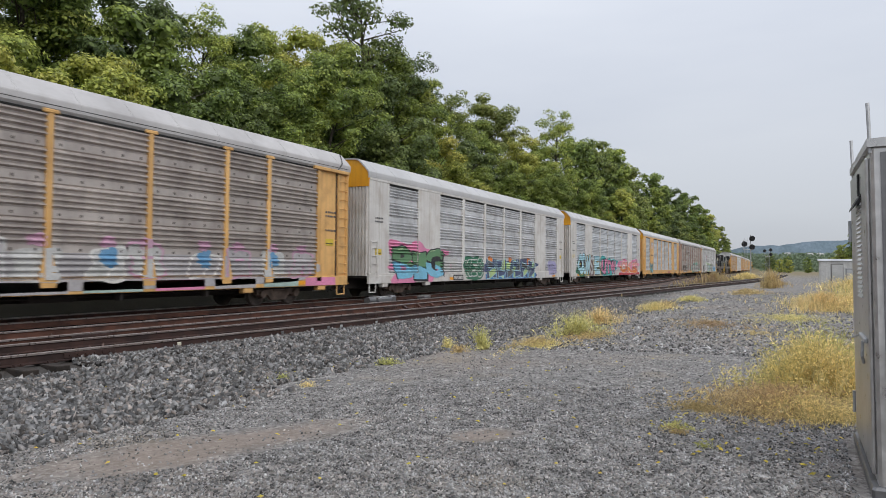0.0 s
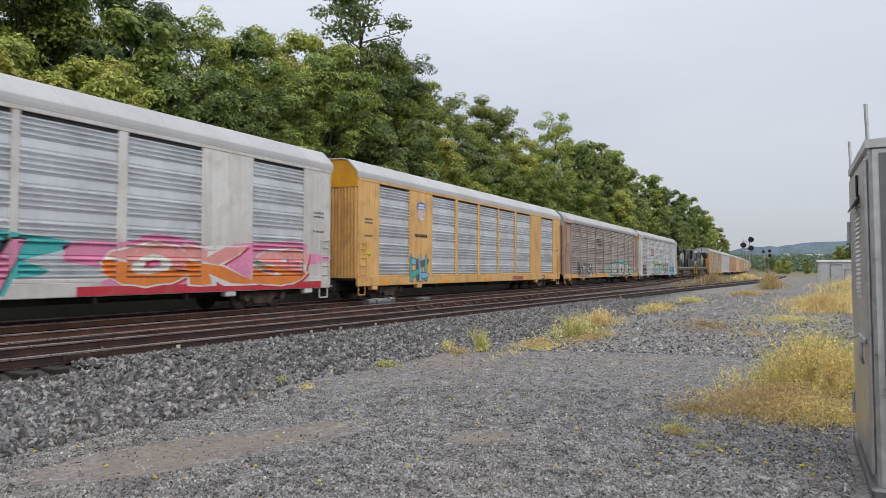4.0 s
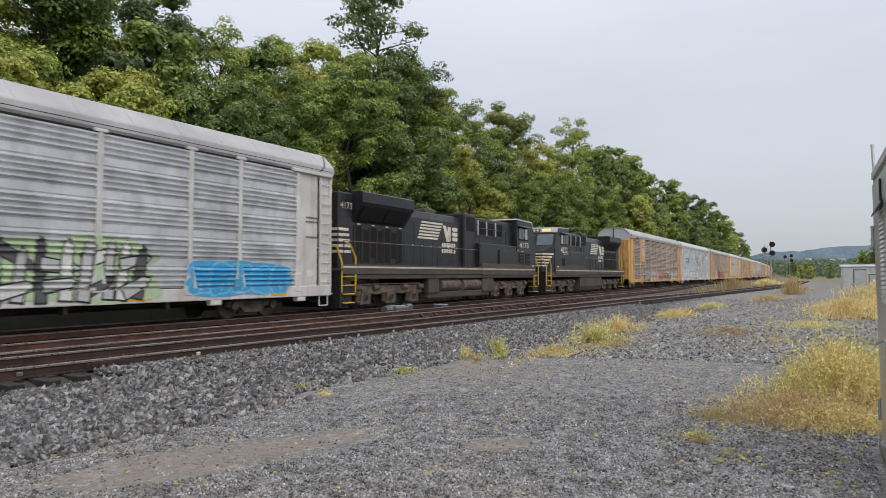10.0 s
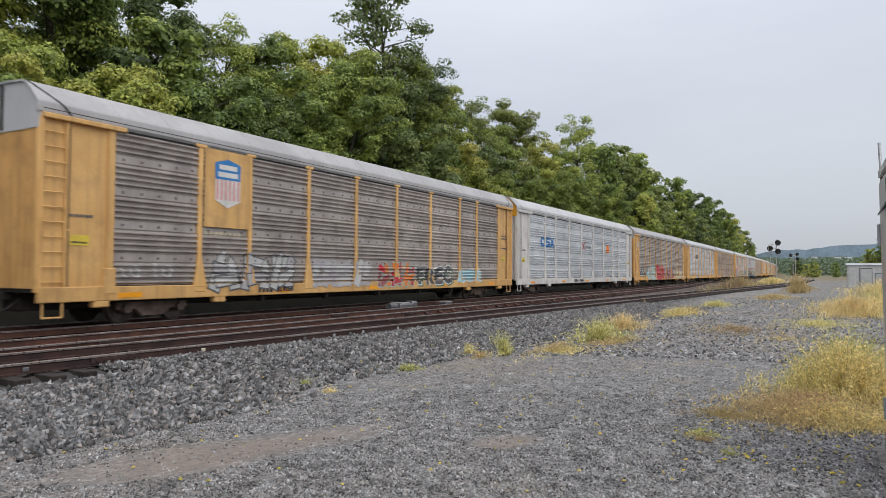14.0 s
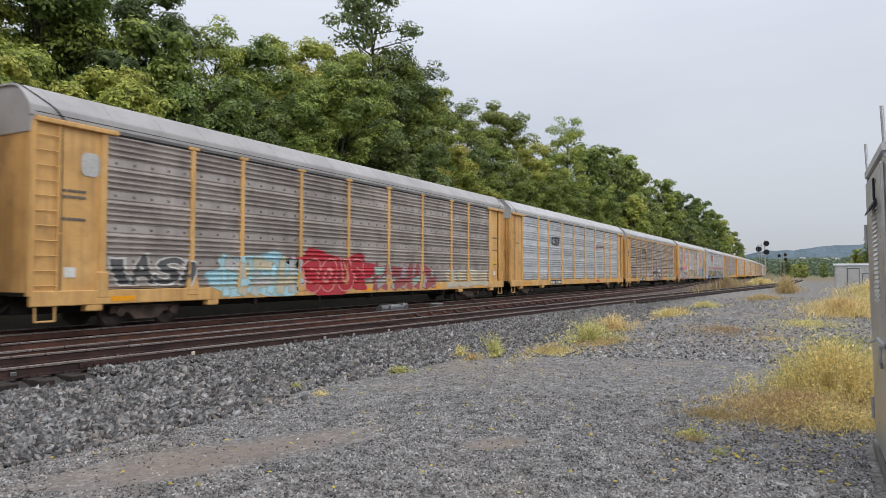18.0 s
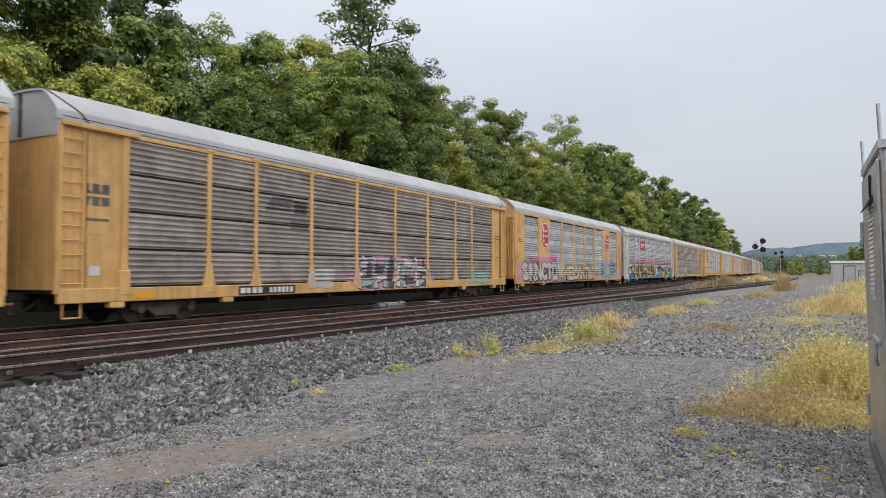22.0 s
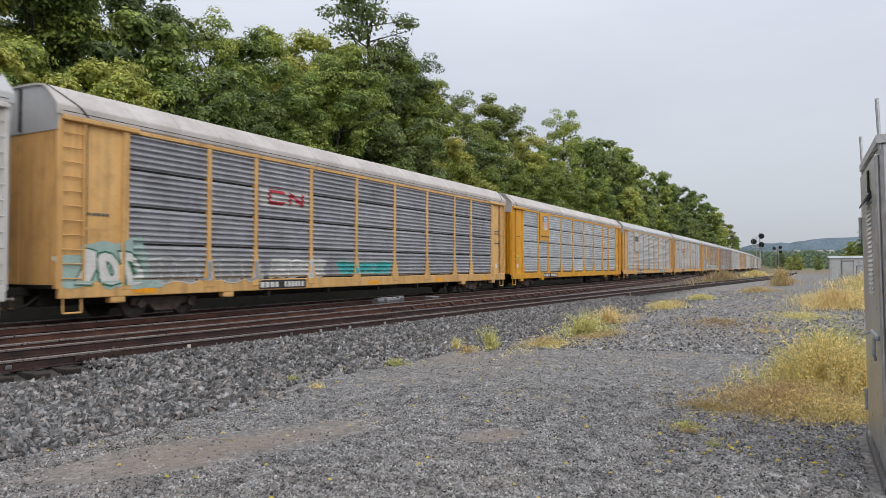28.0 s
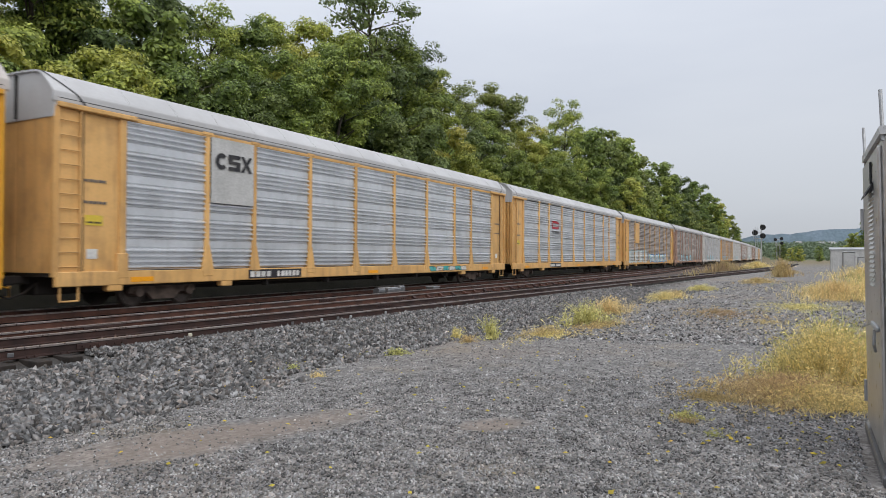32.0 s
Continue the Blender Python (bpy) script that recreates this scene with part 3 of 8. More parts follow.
def joints():
    """Joint bars with bolts, tie plates with spikes on the siding, braces on the switch."""
    def joint_bar():
        g = Geo().box(-0.012, 0.012, -0.46, 0.46, 0.03, 0.125, 0.006)
        for y in (-0.36, -0.22, -0.08, 0.08, 0.22, 0.36):
            g.tube((0.0, y, 0.077), (0.04, y, 0.077), 0.02, 6)
        return g
    for tr, fx, dx, ys in ((side_track, siding_x, 0.755, (7.7, 19.6, 31.5, 43.4, 55.3)), (side_track, siding_x, -0.755, (6.1, 18.0, 29.9, 41.8)), (middle_track, middle_x, 0.755, (9.4, 21.3, 33.2)), (middle_track, middle_x, -0.755, (19.0, 30.9))):
        for y in ys:
            a = math.atan((fx(y + 1) - fx(y - 1)) / 2)
            part("joint_bar", joint_bar, RAIL_DARK, tr, "bolted joint bar", pose(fx(y) + dx + 0.03, y, RAIL_Z - 0.172, 0, 0, -math.degrees(a)), key="joint_bar")
    def plate():
        g = Geo().box(-0.09, 0.09, -0.1, 0.1, 0.0, 0.016, 0.004)
        for y in (-0.06, 0.06):
            g.box(0.062, 0.098, y - 0.012, y + 0.012, 0.012, 0.04, 0.004)
        return g
    y = -2.0
    while y < 36:
        for fx, tr in ((siding_x, side_track), (middle_x, middle_track)):
            part("tie_plate", plate, RAIL_DARK, tr, at=(fx(y) + 0.755, y, 0.006), key="tie_plate")
        y += 0.53
    def brace():
        return Geo().prism([(0.0, 0.0), (0.42, 0.0), (0.42, 0.03), (0.16, 0.05), (0.05, 0.13), (0.0, 0.13)], -0.07, 0.07)
    for i in range(26):
        y = 22.2 + i * 1.06
        part("rail_brace", brace, RAIL_RUST if i % 3 else RAIL_DARK, middle_track, "bolted switch rail brace", (middle_x(y) + 0.79, y, 0.01), key="rail_brace")
    line = [(middle_x(y) + 0.10 + 0.75 * 0 + (y - 22) * 0.012, y) for y in np.arange(22, 49, 1.5)]
    part("switch_point", sweep(FOOT, line, 0.42), RAIL_RUST, middle_track, "tapered switch point rail")
    for y, m in ((6.2, ALU_DARK), (9.5, CREAM), (12.3, ALU_DARK), (13.3, GALV), (13.9, ALU_DARK), (14.4, GALV), (15.9, GALV), (19.0, ALU_DARK)):
        x = siding_x(y) + 0.755
        part("bond_clip", Geo().box(0.02, 0.045, -0.05, 0.05, 0.03, 0.10, 0.01), m, side_track, "pale metal bond plate on the rail", (x, y, RAIL_Z - 0.172))


joints()


def switch_machine():
    ob = empty("switch_machine", pose(-15.7, 24.6, 0.02), "low grey cast-metal switch machine between the tracks", "switch machine")
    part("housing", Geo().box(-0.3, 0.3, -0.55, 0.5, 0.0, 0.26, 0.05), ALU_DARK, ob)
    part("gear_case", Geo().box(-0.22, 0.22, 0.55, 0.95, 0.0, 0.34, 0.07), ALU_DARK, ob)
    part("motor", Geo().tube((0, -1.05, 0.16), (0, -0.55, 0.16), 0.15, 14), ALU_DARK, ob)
    part("base_plate", Geo().box(-0.5, 0.7, -1.15, 1.1, -0.03, 0.03, 0.01), UNDER, ob)
    part("throw_rod", Geo().tube((0.3, 0.2, 0.08), (1.9, 0.2, 0.08), 0.025, 8), RAIL_RUST, ob)
    part("lid", Geo().box(-0.27, 0.27, -0.5, 0.2, 0.262, 0.30, 0.015), GALV, ob)
    ob2 = empty("junction_box", pose(-15.6, 28.2, 0.0), "small grey metal junction box beside the rail", "junction box")
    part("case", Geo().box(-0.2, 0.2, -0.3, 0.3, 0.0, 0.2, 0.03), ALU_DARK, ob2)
    part("lid", Geo().box(-0.22, 0.22, -0.32, 0.32, 0.2, 0.23, 0.01), GALV, ob2)


switch_machine()


# ---- autorack cars ----
REFLECTORS = (-11.4, -5.6, -0.2, 5.6, 11.0)
POSTS = (-9.1, -7.1, -4.25, -1.4, 1.5, 4.4, 7.3, 9.25)
BI_PANELS = ((-11.9, -9.3), (-7.05, -4.45), (-4.15, -1.55), (-1.3, 1.35), (1.55, 4.15), (4.45, 7.05), (9.25, 11.88))
ROOF_LINE = [(1.55, 5.19), (1.555, 5.36), (1.50, 5.49), (1.12, 5.87), (0.98, 5.965), (0.80, 6.0), (0.4, 6.025), (0.0, 6.035)]


def rounded(line, per=3):
    """A smooth curve through the points of a line."""
    out = []
    for i in range(len(line) - 1):
        p0, p1, p2, p3 = (Vector(line[min(len(line) - 1, max(0, k))]) for k in (i - 1, i, i + 1, i + 2))
        for j in range(per):
            t = j / per
            q = 0.5 * ((2 * p1) + (p2 - p0) * t + (2 * p0 - 5 * p1 + 4 * p2 - p3) * t * t + (3 * p1 - p0 - 3 * p2 + p3) * t ** 3)
            out.append((q.x, q.y))
    return out + [line[-1]]


ROOF_LINE = rounded(ROOF_LINE)


def ridge_line(z0, z1, kind):
    """The upright profile of a pressed side sheet: (depth, height) pairs. kind: even, tier, or bands (plain strips between ridges)."""
    out = []
    groups = {"tier": ((1.0, 6),), "even": ((0.60, 4), (0.26, 0)) * 4 + ((0.61, 4),), "bands": ((0.60, 4), (0.28, 0)) * 4 + ((0.53, 4),)}[kind]
    total, z, bits = sum(w for w, _ in groups), z0, []
    for w, k in groups:
        bits.append((z, z + w / total * (z1 - z0), k))
        z = bits[-1][1]
    for a, b, n in bits:
        if n == 0:
            out += [(0.0, a), (0.03, a + 0.03), (0.03, b - 0.03)]
        else:
            p = (b - a) / n
            for i in range(n):
                z = a + i * p
                out += [(0.0, z), (0.0, z + p * 0.14), (0.085, z + p * 0.40), (0.085, z + p * 0.56)]
    return out + [(0.0, z1)]


def corrugated(w, z0, z1, kind):
    prof = ridge_line(z0, z1, kind)
    m = len(prof)
    return Geo().add([(x, y, z) for y in (-w / 2, w / 2) for x, z in prof], [(i, i + 1, m + i + 1, m + i) for i in range(m - 1)])


def rivet_geo():
    """Dark rivets in rows along the flat strips of an evenly pressed side."""
    line = ridge_line(1.05, 5.1, "even")
    mids = [(a[1] + b[1]) / 2 for a, b in zip(line, line[1:]) if a[0] == b[0] == 0.03]
    g = Geo()
    edges = [-11.9, *POSTS, 11.9]
    for a, b in zip(edges, edges[1:]):
        n = max(2, round((b - a) / 0.62))
        for i in range(n):
            y = a + (b - a) * (i + 0.5) / n
            for k, z in enumerate(mids):
                g.box(1.468, 1.482, y - 0.028, y + 0.028, z - 0.045, z + 0.02)
    return g


def roof_geo(y0, y1, grow=0.0, ribs=True):
    """The bowed roof, with low cross ribs."""
    half = [(x + grow if x > 0 else 0, z + grow) for x, z in ROOF_LINE]
    outer = half + [(-x, z) for x, z in reversed(half[:-1])]
    inner = [(x * 0.975, z - 0.05) for x, z in reversed(outer)]
    g = Geo().prism(outer + inner, y0, y1)
    if ribs:
        rim = [(x * 1.002, z + 0.006) for x, z in outer]
        y = y0 + 0.6
        while y < y1 - 0.5:
            g.prism(rim + [(x, z) for x, z in reversed(outer)], y - 0.03, y + 0.03)
            y += 1.56
    return g


def end_seam():
    """A narrow gap that runs up the shoulder of the roof and back to the car's end."""
    v = []
    for x, z in ROOF_LINE:
        k = min(1.0, (z - 5.19) / 0.75)
        y = 13.08 + 0.78 * k
        for d in (0.0, 0.07):
            v += [(x * 1.004 + 0.002, y + d, z + 0.007)]
    n = len(ROOF_LINE)
    v += [(-x, y, z) for x, y, z in v]
    f = [(2 * i, 2 * i + 1, 2 * i + 3, 2 * i + 2) for i in range(n - 1)]
    return Geo().add(v, f + [tuple(2 * n + i for i in q) for q in f])


def truck(parent, y, near_only=False):
    """A two-axle bogie; its wheelsets are turned in motions()."""
    t = part("truck", lambda: Geo().box(-0.95, 0.95, -0.22, 0.22, 0.36, 0.62, 0.05), UNDER, parent, at=(0, y, 0), key="bolster")
    frame_line = [(-1.15, 0.40), (-1.12, 0.56), (-0.75, 0.60), (-0.42, 0.66), (0.42, 0.66), (0.75, 0.60), (1.12, 0.56), (1.15, 0.40), (0.86, 0.36), (0.58, 0.40), (0.36, 0.20), (-0.36, 0.20), (-0.58, 0.40), (-0.86, 0.36)]

    def frame_geo():
        g = Geo().prism(frame_line, 0.93, 1.07, "x")
        g.box(1.05, 1.10, -0.30, 0.30, 0.52, 0.60, 0.02)
        for y in (-0.865, 0.865):
            g.tube((0.92, y, 0.42), (1.16, y, 0.42), 0.13, 12)
        for y in (-0.16, 0.0, 0.16):
            g.tube((1.0, y, 0.24), (1.0, y, 0.5), 0.065, 8)
        return g

    def wheels():
        g = Geo().tube((-0.95, 0, 0), (0.95, 0, 0), 0.08, 10)
        for s in (-1, 1):
            ring = [(0.72, 0.455), (0.755, 0.43), (0.83, 0.42), (0.845, 0.38), (0.79, 0.34), (0.80, 0.16), (0.86, 0.12), (0.86, 0.0)]
            n = 20
            v = [(s * x, r * math.cos(2 * math.pi * i / n), r * math.sin(2 * math.pi * i / n)) for x, r in ring for i in range(n)]
            g.add(v, [(k * n + i, k * n + (i + 1) % n, (k + 1) * n + (i + 1) % n, (k + 1) * n + i) for k in range(len(ring) - 1) for i in range(n)])
            g.add([(s * 0.72, 0.455 * math.cos(2 * math.pi * i / n), 0.455 * math.sin(2 * math.pi * i / n)) for i in range(n)], [tuple(range(n))])
        return g

    part("side_frame", frame_geo, TRUCK_STEEL, t, key="side_frame")
    part("side_frame", frame_geo, TRUCK_STEEL, t, at=pose(0, 0, 0, 0, 0, 180), key="side_frame")
    for k, yy in enumerate((-0.865, 0.865)):
        w = part("wheelset", wheels, WHEEL_STEEL, t, at=(0, yy, 0.42), key="wheels")
        w["axle"] = "front" if k == 0 else "rear"
        WHEELS.append((w, yy))
    return t


WHEELS = []
TRAIN = []


def couplers(ob, half):
    for s in (-1, 1):
        g = Geo().box(-0.12, 0.12, s * (half - 0.75), s * (half + 0.1), 0.70, 0.92, 0.03).box(-0.2, 0.2, s * (half + 0.02), s * (half + 0.2), 0.62, 0.98, 0.06)
        part("coupler", g, UNDER, ob)
        h = Geo().bar([(0.35, s * (half - 0.7), 0.75), (0.38, s * (half - 0.35), 0.5), (0.3, s * (half - 0.02), 0.36), (0.1, s * (half + 0.1), 0.45)], 0.028)
        part("air_hose", h, UNDER, ob)


def ladder_geo():
    g = Geo()
    for y in (-0.30, 0.30):
        g.box(0.0, 0.05, y - 0.03, y + 0.03, 0.9, 5.05, 0.008)
    z = 1.15
    while z < 5.0:
        g.tube((0.03, -0.30, z), (0.03, 0.30, z), 0.016, 6)
        z += 0.36
    return g


def step_geo():
    return Geo().bar([(0.0, -0.24, 0.75), (0.0, -0.24, 0.30), (0.0, 0.24, 0.30), (0.0, 0.24, 0.75)], 0.025)


def common_car(ob, frame, sill, roof, end_top, end_low, e=13.5):
    """Underframe, roof, ends and running gear of any autorack, e metres from its middle to its corners."""
    far = e - 13.5
    for s in (1, -1):
        k = part("side_sill", lambda: Geo().box(1.42, 1.55, -e, e, 0.66, 1.03, 0.02), sill, ob, at=pose(0, 0, 0, 0, 0, 0 if s > 0 else 180), key=("sill", e))
        for y in REFLECTORS:
            part("reflector", lambda: Geo().box(1.548, 1.558, -0.36, 0.36, 0.73, 0.86), REFLECT, k, "amber reflective strip", at=(0, y * s, 0), key="reflector")
    part("deck", lambda: Geo().box(-1.42, 1.42, -e, e, 0.9, 0.99), UNDER, ob, key=("deck", e))
    part("centre_sill", lambda: Geo().box(-0.35, 0.35, -13.6, 13.6, 0.42, 0.9, 0.04).box(-0.9, -0.6, -4.5, -1.0, 0.42, 0.85, 0.08).box(0.6, 1.1, 1.2, 2.6, 0.45, 0.85, 0.08), UNDER, ob, key="centre_sill")
    for s in (1, -1):
        flip = pose(0, 0, 0, 0, 0, 0 if s > 0 else 180)
        part("brake_pipe", lambda: Geo().bar([(1.15, -12.6, 0.62), (1.15, -8.4, 0.6), (1.05, 0, 0.56), (1.15, 8.4, 0.6), (1.15, 12.6, 0.62)], 0.03), UNDER, ob, at=flip, key="brake_pipe")
        for y in (-12.2, -8.3, 8.3, 12.2):
            part("jacking_pad", lambda: Geo().box(1.3, 1.54, -0.22, 0.22, 0.5, 0.68, 0.03), sill, ob, at=flip @ pose(0, y, 0), key="jacking_pad")
        for y in (-6.4, -3.1, 0.3, 3.6, 6.6):
            part("sill_bracket", lambda: Geo().box(1.2, 1.46, -0.05, 0.05, 0.45, 0.7, 0.01), UNDER, ob, at=flip @ pose(0, y, 0), key="sill_bracket")
        part("hand_brake", lambda: Geo().box(0.5, 0.95, 13.56, 13.68, 2.1, 2.6, 0.03).tube((0.72, 13.68, 2.35), (0.72, 13.72, 2.35), 0.26, 16), UNDER, ob, "dark hand-brake wheel on the car end", flip @ pose(0, far, 0), key="hand_brake")
        part("uncoupling_lever", lambda: Geo().bar([(1.45, 13.7, 0.72), (1.2, 13.85, 0.66), (0.2, 13.9, 0.78)], 0.02), sill, ob, at=flip @ pose(0, far, 0), key="lever")
    part("roof", lambda: roof_geo(-e - 0.12, e + 0.12), roof, ob, key=("roof", e))
    half = [(x * 0.985, z - 0.02) for x, z in ROOF_LINE]
    out = half + [(-x, z) for x, z in reversed(half[:-1])]
    for s in (1, -1):
        turn = pose(0, 0, 0, 0, 0, 0 if s > 0 else 180) @ pose(0, far, 0)
        cap = part("end_cap", lambda: Geo().prism([(-1.5, 4.80)] + [(1.5, 4.80)] + out, 13.50, 13.57), end_top, ob, "upper end panel under the roof", turn, key="end_cap")
        part("end_post", lambda: Geo().box(-0.04, 0.04, 13.57, 13.62, 4.85, 5.95, 0.01), SHADOW_GAP, cap, key="end_post")

        def end_geo():
            g = Geo()
            for a, b in ((-1.5, -0.02), (0.02, 1.5)):
                n = 9
                w = (b - a) / n
                prof = []
                for i in range(n):
                    x = a + i * w
                    prof += [(x, 13.47), (x + w * 0.35, 13.47), (x + w * 0.5, 13.56), (x + w * 0.85, 13.56)]
                prof.append((b, 13.47))
                prof += [(b, 13.42), (a, 13.42)]
                g.prism(prof, 1.0, 4.80, "z")
            return g
        part("end_door", end_geo, end_low, ob, "ribbed clamshell end door", turn, key="end_door")
    couplers(ob, 14.25)
    for y in (-10.3, 10.3):
        truck(ob, y)


def post_car(name, label, panel, frame, sill, roof, end_top, end_low, kind="even", cap=True, rail=False):
    """Autorack with eight flared posts a side and ladder bays at its ends."""
    ob = empty(name, pose(TRACK_X, 0, RAIL_Z), label, "autorack", "freight train")
    common_car(ob, frame, sill, roof, end_top, end_low, 13.83)
    for s in (1, -1):
        part("end_seam", end_seam, SHADOW_GAP, ob, "dark slanting seam where the end doors meet the roof", pose(0, 0, 0, 0, 0, 0 if s > 0 else 180), key="end_seam")
    for s in (1, -1):
        turn = pose(0, 0, 0, 0, 0, 0 if s > 0 else 180)
        edges = [-11.9, *POSTS, 11.9]
        for a, b in zip(edges, edges[1:]):
            w = b - a - 0.02
            for z0, z1, k in [(1.08 + i * 1.01, 2.03 + i * 1.01, "tier") for i in range(4)] if kind == "tiers" else [(1.05, 5.1, kind)]:
                part("side_panel", lambda: corrugated(w, z0, z1, k), panel, ob, at=turn @ pose(1.44, (a + b) / 2, 0), key=("corr", round(w, 2), k, z0))
        # added black sheet stands for the shaded inside of the car
        part("vent_gap", lambda: Geo().box(1.40, 1.43, -11.9, 11.9, 1.0, 5.2), SHADOW_GAP, ob, "near-black sheet for the shaded inside behind the side sheets", turn, key="vent")
        if kind == "even" and panel is PANEL_BROWN and s > 0:
            tagged(part("rivets", rivet_geo, RIVET, ob, "rows of dark rivets on the flat strips", key="rivets"), kind="stuff")
        part("top_rail", lambda: Geo().box(1.40, 1.50, -13.8, 13.8, 5.12, 5.20, 0.01), roof, ob, at=turn, key="top_rail")
        if rail:
            part("eave_rail", lambda: Geo().box(1.42, 1.545, -13.4, 13.4, 5.03, 5.135, 0.015), frame, ob, "painted rail along the top of the side sheets", turn, key="eave_rail")
        else:
            part("vent_slot", lambda: Geo().box(1.42, 1.505, -11.8, 11.8, 5.07, 5.118), SHADOW_GAP, ob, "dark strip for the shaded vent slot under the eave", turn, key="vent_slot")
        part("roof_seam", lambda: Geo().box(1.53, 1.5585, -13.8, 13.8, 5.262, 5.278), SHADOW_GAP, ob, "dark seam at the foot of the roof", turn, key="roof_seam")

        def post_geo():
            g = Geo().box(1.40, 1.538, -0.085, 0.085, 1.0, 5.16, 0.02)
            g.add([(1.48, -0.085, 1.75), (1.48, 0.085, 1.75), (1.48, 0.24, 0.98), (1.48, -0.24, 0.98), (1.541, -0.085, 1.75), (1.541, 0.085, 1.75), (1.565, 0.24, 0.98), (1.565, -0.24, 0.98)], [(0, 1, 2, 3), (4, 7, 6, 5), (0, 4, 5, 1), (1, 5, 6, 2), (2, 6, 7, 3), (3, 7, 4, 0)])
            g.box(1.48, 1.562, -0.21, 0.21, 0.82, 0.99, 0.02)
            return g
        for y in POSTS:
            p = part("post", post_geo, frame, ob, at=turn @ pose(0, y, 0), key="post")
            if cap:
                part("post_cap", lambda: Geo().box(1.48, 1.555, -0.2, 0.2, 5.08, 5.17, 0.015), frame, p, key="post_cap")
        for e in (-1, 1):
            flip = turn @ pose(0, 12.9 * e, 0)
            part("side_door", lambda: Geo().box(1.40, 1.47, -0.88, 0.88, 1.0, 5.05, 0.01).box(1.46, 1.475, -0.5, 0.5, 2.4, 2.44), frame, ob, "flat end-bay door panel", flip, key="side_door")
            part("door_post", lambda: Geo().box(1.40, 1.54, -0.1, 0.1, 1.0, 5.1, 0.02).box(1.4, 1.56, -0.17, 0.17, 0.82, 1.5, 0.03), frame, ob, at=turn @ pose(0, 11.99 * e, 0), key="door_post")
            part("top_bracket", lambda: Geo().box(1.42, 1.61, -1.1, 1.1, 5.05, 5.17, 0.02), frame, ob, at=turn @ pose(0, 12.72 * e, 0), key="top_bracket")
            # the gap's shade is a black strip just proud of the door
            part("door_gap", lambda: Geo().box(1.40, 1.474, -0.04, 0.04, 1.0, 5.04), SHADOW_GAP, ob, "dark strip for the shaded gap beside the end-bay door", turn @ pose(0, 13.12 * e, 0), key="door_gap")
            part("ladder", ladder_geo, frame, ob, "steel rung ladder", turn @ pose(1.50, 13.49 * e, 0), key="ladder")
            part("corner_post", lambda: Geo().box(1.36, 1.52, -0.08, 0.08, 0.9, 5.15, 0.02), frame, ob, at=turn @ pose(0, 13.80 * e, 0), key="corner_post")
            part("step", step_geo, sill, ob, "bent bar sill step", turn @ pose(1.48, 13.45 * e, 0), key="step")
    TRAIN.append(ob)
    return ob


def sheet_car(name, label, panel, frame, sill, roof, end_top, end_low):
    """Autorack with broad flat sheets between banded panels."""
    ob = empty(name, pose(TRACK_X, 0, RAIL_Z), label, "autorack", "freight train")
    common_car(ob, frame, sill, roof, end_top, end_low)
    for s in (1, -1):
        turn = pose(0, 0, 0, 0, 0, 0 if s > 0 else 180)
        for a, b in BI_PANELS:
            part("vent_slot", lambda: Geo().box(1.42, 1.50, a + 0.02, b - 0.02, 4.98, 5.07), SHADOW_GAP, ob, "dark strip for the shaded vent slot under the eave", turn, key=("slot", a))
            part("side_panel", lambda: corrugated(b - a, 1.12, 5.0, "bands"), panel, ob, at=turn @ pose(1.44, (a + b) / 2, 0), key=("corr", round(b - a, 2), "bands"))
        edges = [-13.5, *[y for ab in BI_PANELS for y in ab], 13.5]
        for a, b in zip(edges[::2], edges[1::2]):
            def sheet():
                g = Geo().box(1.42, 1.53, a, b, 1.0, 5.14, 0.015)
                if b - a > 1.2:
                    g.box(1.52, 1.54, (a + b) / 2 - 0.02, (a + b) / 2 + 0.02, 1.05, 5.1)
                return g
            part("side_sheet", sheet, frame, ob, at=turn, key=("sheet", a))
        # black backing sheet painted as the shade inside the car
        part("vent_gap", lambda: Geo().box(1.36, 1.40, -13.0, 13.0, 1.0, 5.15), SHADOW_GAP, ob, "near-black sheet for the shaded inside behind the side sheets", turn, key="vent2")
        part("top_rail", lambda: Geo().box(1.42, 1.545, -13.5, 13.5, 5.07, 5.20, 0.015), frame, ob, at=turn, key="top_rail2")
        part("bottom_rail", lambda: Geo().box(1.42, 1.55, -13.5, 13.5, 1.02, 1.12, 0.015), frame, ob, at=turn, key="bottom_rail2")
        for e in (-1, 1):
            part("ladder", lambda: ladder_short(), frame, ob, "short rung ladder", turn @ pose(1.53, 13.15 * e, 0), key="ladder_short")
            part("step", step_geo, sill, ob, "bent bar sill step", turn @ pose(1.48, 13.15 * e, 0), key="step")
    TRAIN.append(ob)
    return ob


def ladder_short():
    g = Geo()
    for y in (-0.24, 0.24):
        g.box(0.0, 0.05, y - 0.025, y + 0.025, 0.9, 2.5, 0.008)
    for z in (1.15, 1.5, 1.85, 2.2, 2.45):
        g.tube((0.03, -0.24, z), (0.03, 0.24, z), 0.016, 6)
    return g


